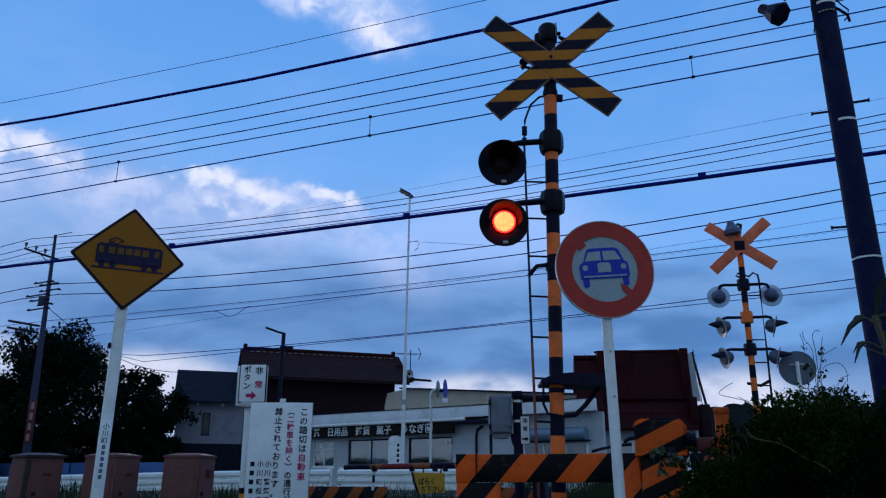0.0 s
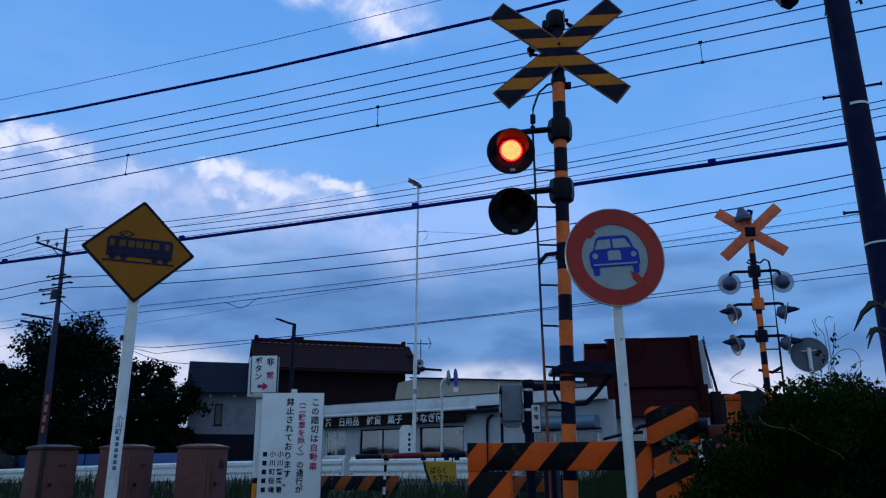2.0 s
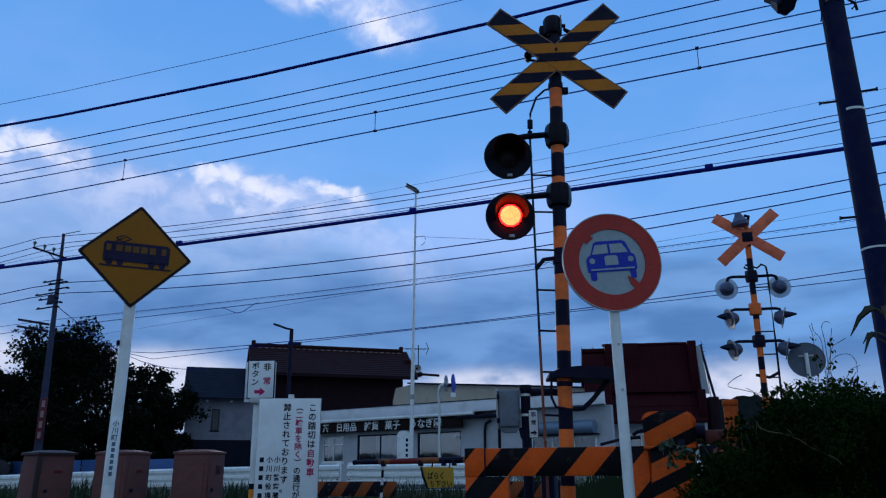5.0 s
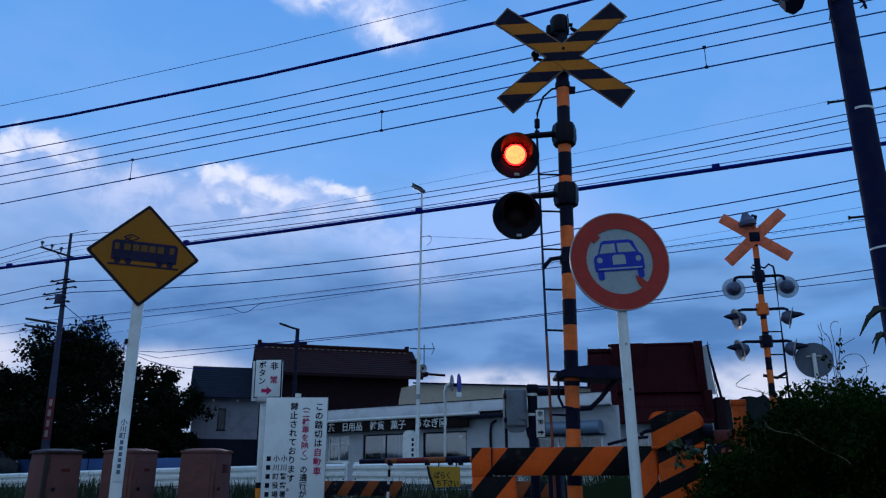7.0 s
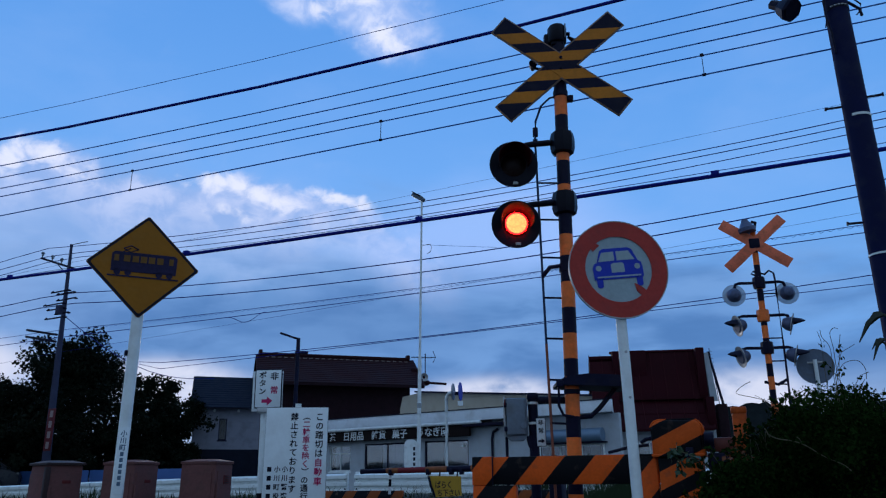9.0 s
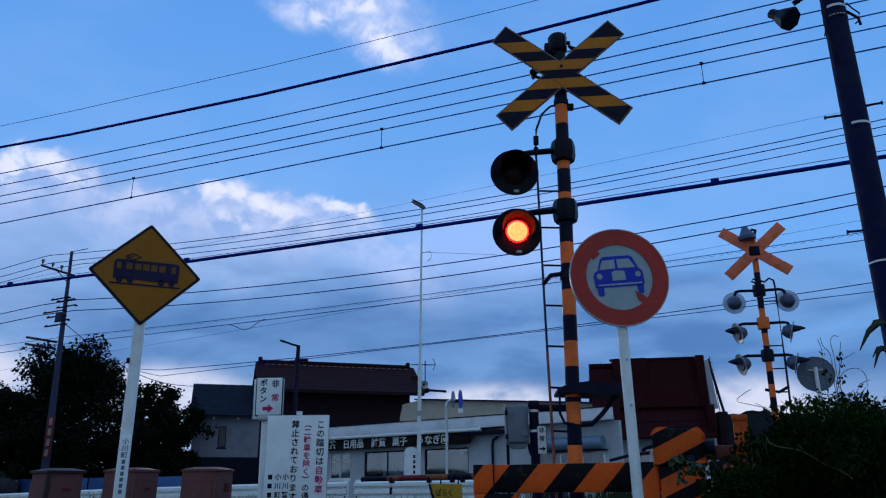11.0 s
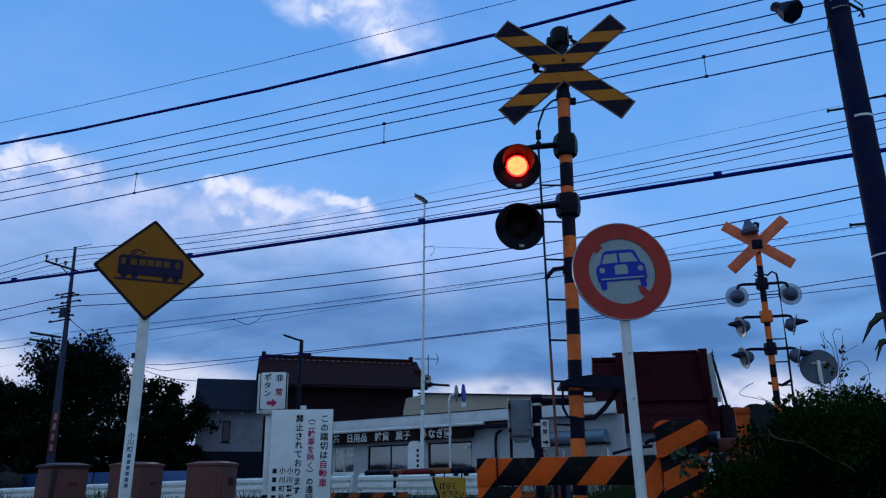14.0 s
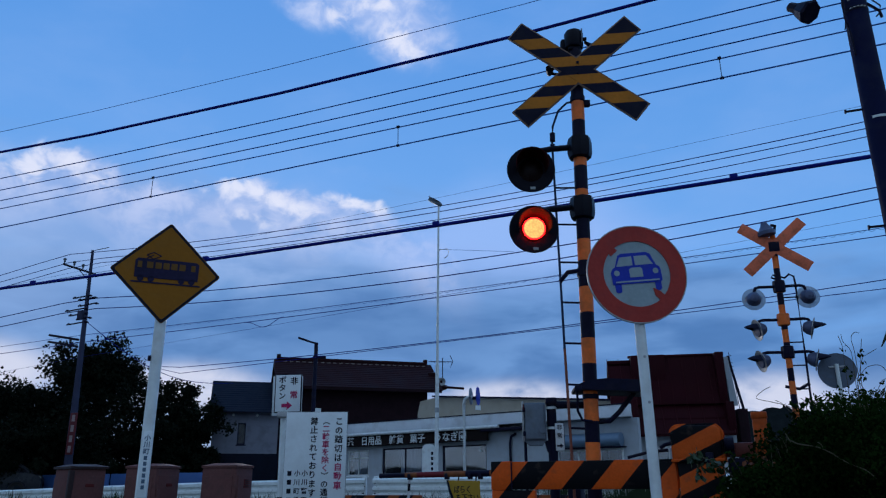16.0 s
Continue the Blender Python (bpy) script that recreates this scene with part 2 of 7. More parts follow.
def glass(name, color=(0.75, 0.85, 0.9), rough=0.03, ior=1.45):
    mat = bpy.data.materials.new(name)
    mat.use_nodes = True
    b = mat.node_tree.nodes["Principled BSDF"]
    b.inputs["Base Color"].default_value = (*color, 1)
    b.inputs["Transmission Weight"].default_value, b.inputs["Roughness"].default_value, b.inputs["IOR"].default_value = 1.0, rough, ior
    return mat


ORANGE = material("orange_paint", (0.88, 0.18, 0.03), 0.45, vary=0.16, dirt=(0.16, 0.07, 0.03), dirt_amount=0.35, spec=0.25)
# orange with the bush's shade put into its colour, and dirt over it
BOLLARD = material("shaded_orange_paint", (0.52, 0.085, 0.012), 0.55, vary=0.25, stain=5, dirt=(0.10, 0.04, 0.02), dirt_amount=0.6, spec=0.12)
BLACK = material("black_paint", (0.0045, 0.0042, 0.021), 0.5, vary=0.25, dirt=(0.030, 0.025, 0.030), dirt_amount=0.28, spec=0.12)
DARK = material("dark_painted_iron", (0.0065, 0.0072, 0.026), 0.55, vary=0.3, dirt=(0.05, 0.035, 0.03), dirt_amount=0.32, spec=0.12)
HOUSING = material("black_lamp_housing", (0.0025, 0.003, 0.01), 0.42, vary=0.3, spec=0.12)
YELLOW = material("faded_yellow_sheet", (0.31, 0.122, 0.01), 0.5, vary=0.10, stain=4, dirt=(0.25, 0.13, 0.03), dirt_amount=0.35, spec=0.12)
AMBER = material("crossing_yellow", (0.50, 0.175, 0.018), 0.5, vary=0.14, dirt=(0.22, 0.10, 0.02), dirt_amount=0.3, spec=0.12)
WHITE = material("white_paint", (0.78, 0.83, 0.83), 0.4, vary=0.07, dirt=(0.42, 0.40, 0.36), dirt_amount=0.35, spec=0.25)
BOARD = material("white_notice_sheet", (0.8, 0.86, 0.88), 0.4, vary=0.05, stain=2, dirt=(0.5, 0.5, 0.5), dirt_amount=0.25)
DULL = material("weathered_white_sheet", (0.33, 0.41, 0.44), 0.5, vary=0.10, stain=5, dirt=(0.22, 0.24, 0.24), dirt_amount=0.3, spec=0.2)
RED = material("red_sign_sheet", (0.4, 0.05, 0.04), 0.5, vary=0.12, stain=5, dirt=(0.22, 0.05, 0.05), dirt_amount=0.35, spec=0.12)
BLUE = material("blue_sign_sheet", (0.010, 0.030, 0.42), 0.5, vary=0.10, stain=5)
INK = material("black_ink", (0.008, 0.01, 0.022), 0.5, vary=0.2, spec=0.12)
RED_INK = material("crimson_ink", (0.42, 0.012, 0.10), 0.5, vary=0.15)
FADED = material("faded_blue_ink", (0.09, 0.14, 0.21), 0.5, vary=0.2)
SIGN_BACK = material("grey_sign_back", (0.34, 0.36, 0.37), 0.45, 0.4, vary=0.12, dirt=(0.2, 0.19, 0.18), dirt_amount=0.4)
STEEL = material("galvanised_steel", (0.42, 0.43, 0.44), 0.42, 0.7, vary=0.18, dirt=(0.22, 0.18, 0.14), dirt_amount=0.3)
GREY = material("grey_cabinet_paint", (0.155, 0.19, 0.235), 0.5, vary=0.14, dirt=(0.09, 0.08, 0.07), dirt_amount=0.4, spec=0.2)
PINK = material("brown_cabinet_paint", (0.140, 0.062, 0.058), 0.7, vary=0.18, stain=4, dirt=(0.09, 0.055, 0.05), dirt_amount=0.5, spec=0.06)
VENT_RED = material("dull_red_plate", (0.11, 0.022, 0.022), 0.6, vary=0.25, spec=0.08)
PINK_DARK = material("brown_cabinet_cap", (0.035, 0.02, 0.02), 0.55, vary=0.2, spec=0.15)
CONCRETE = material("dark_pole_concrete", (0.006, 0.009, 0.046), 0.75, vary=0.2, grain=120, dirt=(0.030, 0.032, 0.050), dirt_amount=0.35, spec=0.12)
# cable and wire: blue of the bright sky bleeding round them, put into the colour
CABLE = material("sky_tinted_cable", (0.004, 0.011, 0.20), 0.6, vary=0.1, bump=0, spec=0.1)
COPPER = material("sky_tinted_wire", (0.020, 0.105, 0.41), 0.6, 0.0, vary=0.1, bump=0, spec=0.2)
BARK = material("bark", (0.02, 0.016, 0.014), 0.9, vary=0.35, grain=25, bump=0.5, spec=0.05)
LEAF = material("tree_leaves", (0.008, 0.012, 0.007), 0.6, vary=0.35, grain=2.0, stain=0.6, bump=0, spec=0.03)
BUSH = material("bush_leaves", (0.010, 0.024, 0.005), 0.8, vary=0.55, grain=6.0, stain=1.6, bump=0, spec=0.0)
GRASS = material("weeds", (0.010, 0.028, 0.006), 0.6, vary=0.35, grain=3.0, stain=0.7, bump=0)
TWIG = material("vine_stem", (0.085, 0.075, 0.045), 0.7, vary=0.25)
SOIL = material("ballast_and_soil", (0.10, 0.092, 0.080), 0.95, vary=0.35, grain=9.0, stain=0.35, bump=0.6, dirt=(0.05, 0.075, 0.03), dirt_amount=0.6)
ASPHALT = material("asphalt", (0.052, 0.053, 0.056), 0.85, vary=0.2, grain=90, stain=0.5, bump=0.4)
STUCCO = material("white_stucco", (0.45, 0.49, 0.53), 0.85, vary=0.08, grain=60, stain=1.2, dirt=(0.36, 0.35, 0.34), dirt_amount=0.4, spec=0.15)
WING = material("grey_render", (0.23, 0.24, 0.295), 0.85, vary=0.10, grain=50, stain=1.0, dirt=(0.10, 0.10, 0.11), dirt_amount=0.4, spec=0.12)
FASCIA = material("pale_metal_fascia", (0.76, 0.81, 0.86), 0.4, vary=0.06, stain=0.8, dirt=(0.35, 0.34, 0.33), dirt_amount=0.35)
BEIGE = material("beige_siding", (0.36, 0.31, 0.235), 0.7, vary=0.10, stain=0.8, dirt=(0.22, 0.18, 0.13), dirt_amount=0.35)
ROOF_BROWN = material("brown_tile_roof", (0.028, 0.0105, 0.0125), 0.55, vary=0.22, grain=12, stain=0.8, spec=0.05)
WALL_BROWN = material("dark_brown_boards", (0.022, 0.011, 0.015), 0.8, vary=0.25, grain=14, spec=0.08)
ROOF_BLUE = material("slate_blue_roof", (0.009, 0.012, 0.024), 0.55, vary=0.18, grain=14, spec=0.06)
ROOF_RED = material("red_metal_roof", (0.031, 0.0045, 0.008), 0.5, vary=0.20, grain=20, stain=0.7, dirt=(0.032, 0.007, 0.008), dirt_amount=0.5, spec=0.05)
SIGNBAND = material("dark_shop_sign", (0.014, 0.008, 0.008), 0.5, vary=0.2, spec=0.12)
CURTAIN = material("grey_curtain", (0.42, 0.47, 0.52), 0.9, vary=0.15, grain=20)
# near-black so that rooms behind the panes look unlit
INSIDE = material("dim_room_paint", (0.03, 0.032, 0.038), 0.9, vary=0.2)
TARP = material("blue_steel_panel", (0.045, 0.11, 0.31), 0.5, vary=0.15, stain=0.8)
CARPAINT = material("pearl_white_car_paint", (0.74, 0.76, 0.79), 0.25, vary=0.03, bump=0, coat=0.6)
CARGLASS = material("tinted_car_glass", (0.010, 0.012, 0.016), 0.06, vary=0.1, bump=0)
RUBBER = material("tyre_rubber", (0.020, 0.020, 0.021), 0.8)
TAIL = material("red_tail_lamp", (0.30, 0.010, 0.012), 0.2, vary=0.05, bump=0)
LENS_DARK = material("unlit_red_lens", (0.01, 0.003, 0.003), 0.22, vary=0.25, grain=90, bump=0.3, spec=0.1)
HOOD_INSIDE = material("lamp_hood_inside", (0.035, 0.0035, 0.005), 0.6, vary=0.2, spec=0.1)
AMBER_GLOW = glowing("lit_lamp_core", (1.0, 0.58, 0.16), 1.35, 0.012)
RED_GLOW = glowing("lit_lamp_rim", (1.0, 0.0016, 0.0010), 24.0)
WINDOW = glass("window_glass", (0.62, 0.72, 0.84), 0.03, 2.1)
HILL = material("wooded_hill", (0.01, 0.013, 0.014), 0.95, vary=0.4, grain=0.4, stain=0.05, spec=0.05)
CREAM = material("pale_banner_print", (0.26, 0.20, 0.20), 0.7, vary=0.1)
BANNER = material("faded_red_banner", (0.10, 0.013, 0.018), 0.7, vary=0.15)
DIAG = striped("diagonal_warning_paint", 0, 0.38, 0.015, 0.485, 0.91, one=(0.70, 0.098, 0.010), two=(0.0015, 0.0018, 0.004))
# same stripes as the fence, orange darkened for the shade beside the bush
DIAG_LOW = striped("shaded_housing_paint", 0, 0.41, 0.265, 0.56, 2.1, one=(0.62, 0.095, 0.011), two=(0.0015, 0.0018, 0.004))
DIAG_OLD = striped("worn_warning_paint", 0, 0.46, 0.1, 0.45, 0.7, one=(0.24, 0.062, 0.018), wear=1.0)
RED_BAND = material("dark_red_band", (0.16, 0.018, 0.022), 0.5, vary=0.2, spec=0.15)
RUST_BAND = material("rusty_orange_band", (0.26, 0.085, 0.03), 0.55, vary=0.25, dirt=(0.07, 0.04, 0.03), dirt_amount=0.5, spec=0.15)
POST_BANDS = striped("post_foot_bands", 2, 0.30, 0.05, 0.55, shear=0.0, one=(0.75, 0.26, 0.03))


# ---- mesh helpers ----
def box(bm, c, s, bevel=0.0, turn=None):
    """A block with centre c and size s; bevelled edges."""
    r = bmesh.ops.create_cube(bm, size=1.0)
    vs = r["verts"]
    m = Matrix.Translation(c) @ (turn.to_4x4() if turn else Matrix.Identity(4)) @ Matrix.Diagonal((*s, 1))
    bmesh.ops.transform(bm, matrix=m, verts=vs)
    if bevel:
        es = list({e for v in vs for e in v.link_edges})
        bmesh.ops.bevel(bm, geom=es, offset=bevel, segments=2, profile=0.5, affect="EDGES")
    return bm


def rod(bm, a, b, r0, r1=None, seg=14):
    """A round bar from a to b."""
    a, b = Vector(a), Vector(b)
    d = b - a
    m = Matrix.Translation((a + b) / 2) @ d.to_track_quat("Z", "Y").to_matrix().to_4x4()
    bmesh.ops.create_cone(bm, cap_ends=True, segments=seg, radius1=r0, radius2=r0 if r1 is None else r1, depth=d.length, matrix=m)
    return bm


def tube(bm, pts, r, seg=8):
    """A bent round bar through pts."""
    pts = [Vector(p) for p in pts]
    rings = []
    for i, p in enumerate(pts):
        d = (pts[min(i + 1, len(pts) - 1)] - pts[max(i - 1, 0)]).normalized()
        q = d.to_track_quat("Z", "Y")
        rings.append([bm.verts.new(p + q @ Vector((r * math.cos(k * math.tau / seg), r * math.sin(k * math.tau / seg), 0))) for k in range(seg)])
    for a, b in zip(rings, rings[1:]):
        for k in range(seg):
            bm.faces.new((a[k], a[(k + 1) % seg], b[(k + 1) % seg], b[k]))
    bm.faces.new(rings[0][::-1]), bm.faces.new(rings[-1])
    return bm


def prism(bm, outline, y0, y1):
    """An outline of (x, z) made solid from y0 to y1."""
    a = [bm.verts.new((x, y0, z)) for x, z in outline]
    b = [bm.verts.new((x, y1, z)) for x, z in outline]
    n = len(a)
    bm.faces.new(a), bm.faces.new(b[::-1])
    for i in range(n):
        bm.faces.new((a[i], b[i], b[(i + 1) % n], a[(i + 1) % n]))
    bmesh.ops.recalc_face_normals(bm, faces=bm.faces)
    return bm


def arc(cx, cz, r, a0, a1, n=24):
    return [(cx + r * math.cos(radians(a0 + (a1 - a0) * i / n)), cz + r * math.sin(radians(a0 + (a1 - a0) * i / n))) for i in range(n + 1)]


def ring(bm, r0, r1, y0, y1, n=48):
    """A flat washer in the x-z plane."""
    c = [[bm.verts.new((r * math.cos(k * math.tau / n), y, r * math.sin(k * math.tau / n))) for k in range(n)] for r, y in ((r0, y0), (r1, y0), (r1, y1), (r0, y1))]
    for i in range(4):
        a, b = c[i], c[(i + 1) % 4]
        for k in range(n):
            bm.faces.new((a[k], a[(k + 1) % n], b[(k + 1) % n], b[k]))
    bmesh.ops.recalc_face_normals(bm, faces=bm.faces)
    return bm


def lathe(bm, profile, n=32, a0=0.0, a1=360.0):
    """A profile of (radius, y) turned about the y axis."""
    full = abs(a1 - a0) >= 360
    m = n if full else n + 1
    rows = [[bm.verts.new((r * math.cos(radians(a0 + (a1 - a0) * k / n)), y, r * math.sin(radians(a0 + (a1 - a0) * k / n)))) for k in range(m)] for r, y in profile]
    for a, b in zip(rows, rows[1:]):
        for k in range(n):
            bm.faces.new((a[k], a[(k + 1) % m], b[(k + 1) % m], b[k]))
    bmesh.ops.recalc_face_normals(bm, faces=bm.faces)
    return bm


def smooth(pts, n=4):
    """Points of a rounded line through pts."""
    p = [Vector(q) for q in pts]
    p = [p[0] * 2 - p[1], *p, p[-1] * 2 - p[-2]]
    out = []
    for i in range(1, len(p) - 2):
        for k in range(n):
            t = k / n
            out.append(0.5 * (2 * p[i] + (p[i + 1] - p[i - 1]) * t + (2 * p[i - 1] - 5 * p[i] + 4 * p[i + 1] - p[i + 2]) * t * t + (3 * p[i] - p[i - 1] - 3 * p[i + 1] + p[i + 2]) * t ** 3))
    return out + [p[-2]]


def mesh_of(name, bm, mat, smooth=True):
    me = bpy.data.meshes.new(name)
    bm.to_mesh(me)
    bm.free()
    me.materials.append(mat)
    if smooth:
        me.polygons.foreach_set("use_smooth", [True] * len(me.polygons))
        me.set_sharp_from_angle(angle=radians(35))
    return me


def part(name, bm, mat, parent, label="", at=None):
    ob = new(name, mesh_of(name, bm, mat))
    ob.parent = parent
    if at is not None:
        ob.matrix_basis = at
    if label:
        ob["label"] = label
    return ob


def thing(name, m, label, category, group="", kind=""):
    ob = new(name)
    ob.empty_display_size = 0.2
    ob.matrix_basis = m
    return tagged(ob, label, category, group, kind)


def solo(name, bm, mat, m, label, category, group="", kind=""):
    ob = new(name, mesh_of(name, bm, mat))
    ob.matrix_basis = m
    return tagged(ob, label, category, group, kind)


def B():
    return bmesh.new()


def from_arrays(name, verts, faces, mat, m=Matrix.Identity(4)):
    me = bpy.data.meshes.new(name)
    me.from_pydata(verts, [], faces)
    me.materials.append(mat)
    ob = new(name, me)
    ob.matrix_basis = m
    return ob


def lettering(name, text, size, mat, parent, x, y, z, squeeze=1.0, label=""):
    """Solid letters that face -y, centred on x, with their line's top at z."""
    cu = bpy.data.curves.new(name, "FONT")
    cu.body, cu.size, cu.align_x, cu.align_y = text, size, "CENTER", "TOP_BASELINE"
    cu.extrude, cu.offset = 0.0006, size * 0.020
    cu.resolution_u = 2
    tmp = new(name, cu)
    me = bpy.data.meshes.new_from_object(tmp.evaluated_get(bpy.context.evaluated_depsgraph_get()))
    bpy.data.objects.remove(tmp)
    me.materials.clear()
    me.materials.append(mat)
    ob = new(name, me)
    ob.parent = parent
    ob.matrix_basis = Matrix.Translation((x, y, z - 0.86 * size)) @ Matrix.Rotation(radians(90), 4, "X") @ Matrix.Diagonal((squeeze, 1, 1, 1))
    if label:
        ob["label"] = label
    return ob


def column(text, size, step, mat, parent, x, y, z):
    """Characters under one another; returns the height below the last."""
    for ch in text:
        lettering("character", ch, size, mat, parent, x, y, z)
        z -= step
    return z


# the line of the track and the road: u along it to the right, v across it, away from the viewer
TRACK = -21.0
AX, AY = math.cos(radians(TRACK)), math.sin(radians(TRACK))


def uv(u, v, z=0.0, turn=0.0):
    return pose(u * AX - v * AY, u * AY + v * AX, z, 0, 0, TRACK + turn)


def level(v):
    """Height of the ground across the track."""
    return float(np.interp(v, [-5, 2.2, 4.3, 12.8, 15.6, 16.4, 400], [0.0, 0.0, 0.35, 0.40, 0.70, 0.90, 0.90]))


def across(x, y):
    return -x * AY + y * AX


def ground_at(x, y):
    return level(across(x, y))


# ---- ground, road, distance ----
def ground():
    us = [-1500, -400, -120, -60, -30, -15, -8, -4, 0, 4, 8, 15, 30, 60, 120, 400, 1500]
    vs = [-1200, -200, -40, -10, -5, 0, 2.2, 3.2, 4.3, 6, 8.5, 11, 12.8, 14.2, 15.6, 16.4, 18, 20, 24, 30, 40, 70, 150, 400, 1500]
    bm = B()
    grid = [[bm.verts.new((u, v, level(v) + (0.02 * noise.noise((u * 0.7, v * 0.7, 0)) if abs(u) < 40 and -5 < v < 15 else 0))) for u in us] for v in vs]
    for a, b in zip(grid, grid[1:]):
        for i in range(len(us) - 1):
            bm.faces.new((a[i], a[i + 1], b[i + 1], b[i]))
    solo("ground", bm, SOIL, pose(0, 0, 0, 0, 0, TRACK), "bare gravel and soil with patches of weeds", "ground", kind="structure")


def road():
    bm = B()
    box(bm, (0, 19.65, 0.875), (700, 5.5, 0.06))
    solo("road", bm, ASPHALT, pose(0, 0, 0, 0, 0, TRACK), "grey asphalt road along the railway", "road", kind="structure")
    bm = B()
    box(bm, (0, 16.9, 0.907), (700, 0.12, 0.006))
    solo("road_line", bm, WHITE, pose(0, 0, 0, 0, 0, TRACK), "worn white edge line on the asphalt", "road marking", kind="structure")


def hills():
    """Wooded ridge beyond the houses, and a nearer dark tree line."""
    rnd = random.Random(5)
    for name, dist, a0, a1, h, rough, label in (("backdrop", 300, 8, 75, 29.5, 3.0, "dark wooded ridge on the horizon"), ("tree_line", 70, 27, 50, 7.2, 1.3, "dark line of distant trees"), ("far_ridge", 150, 120, 290, 5.6, 2.8, "dark wooded ridge across the fields")):
        bm = B()
        n = 150
        rows = []
        for k in range(n + 1):
            a = radians(a0 + (a1 - a0) * k / n)
            ease = min(1.0, k / 14, (n - k) / 14)
            top = 0.9 + ease * (h * (0.82 + 0.2 * noise.noise((a * 9, dist, 0))) + rough * 0.5 * noise.noise((a * 60, dist, 3)) + rough * 0.25 * rnd.uniform(-1, 1))
            d = Vector((math.sin(a), math.cos(a), 0))
            rows.append([bm.verts.new(d * (dist + i * dist * 0.10) + Vector((0, 0, max(0.6, top * f)))) for i, f in ((-0.6, 0.0), (-0.3, 0.62), (0, 1.0), (0.8, 0.7), (1.6, 0.0))])
        for a, b in zip(rows, rows[1:]):
            for i in range(4):
                bm.faces.new((a[i], b[i], b[i + 1], a[i + 1]))
        solo(name, bm, HILL, Matrix.Identity(4), label, "hill", kind="structure")


ground(), road(), hills()


# ---- wires ----
def wire(name, v, a, b, c, u0, u1, r, label, mat=None, group="overhead wires", pole=None, fall=0.0, joint=None):
    """A wire along the track in the plane v, with height a*u*u + b*u + c; past the far pole the next span falls away."""
    pts, n = [], 26 if pole is None else 60
    for k in range(n + 1):
        u = u0 + (u1 - u0) * k / n
        t = min(max(u, -30.0 if v > 12 else -14.0), 12.0 if v > 12 else 4.0)
        z = a * t * t + b * t + c + (2 * a * t + b) * (u - t)
        if pole is not None and u < pole:
            d = u - pole
            z = a * pole * pole + b * pole + c + fall * d + fall / 90 * d * d
        pts.append((u, v, z))
    if joint:
        pts = [joint] + pts
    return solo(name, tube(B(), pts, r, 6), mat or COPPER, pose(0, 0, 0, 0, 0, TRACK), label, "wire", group)


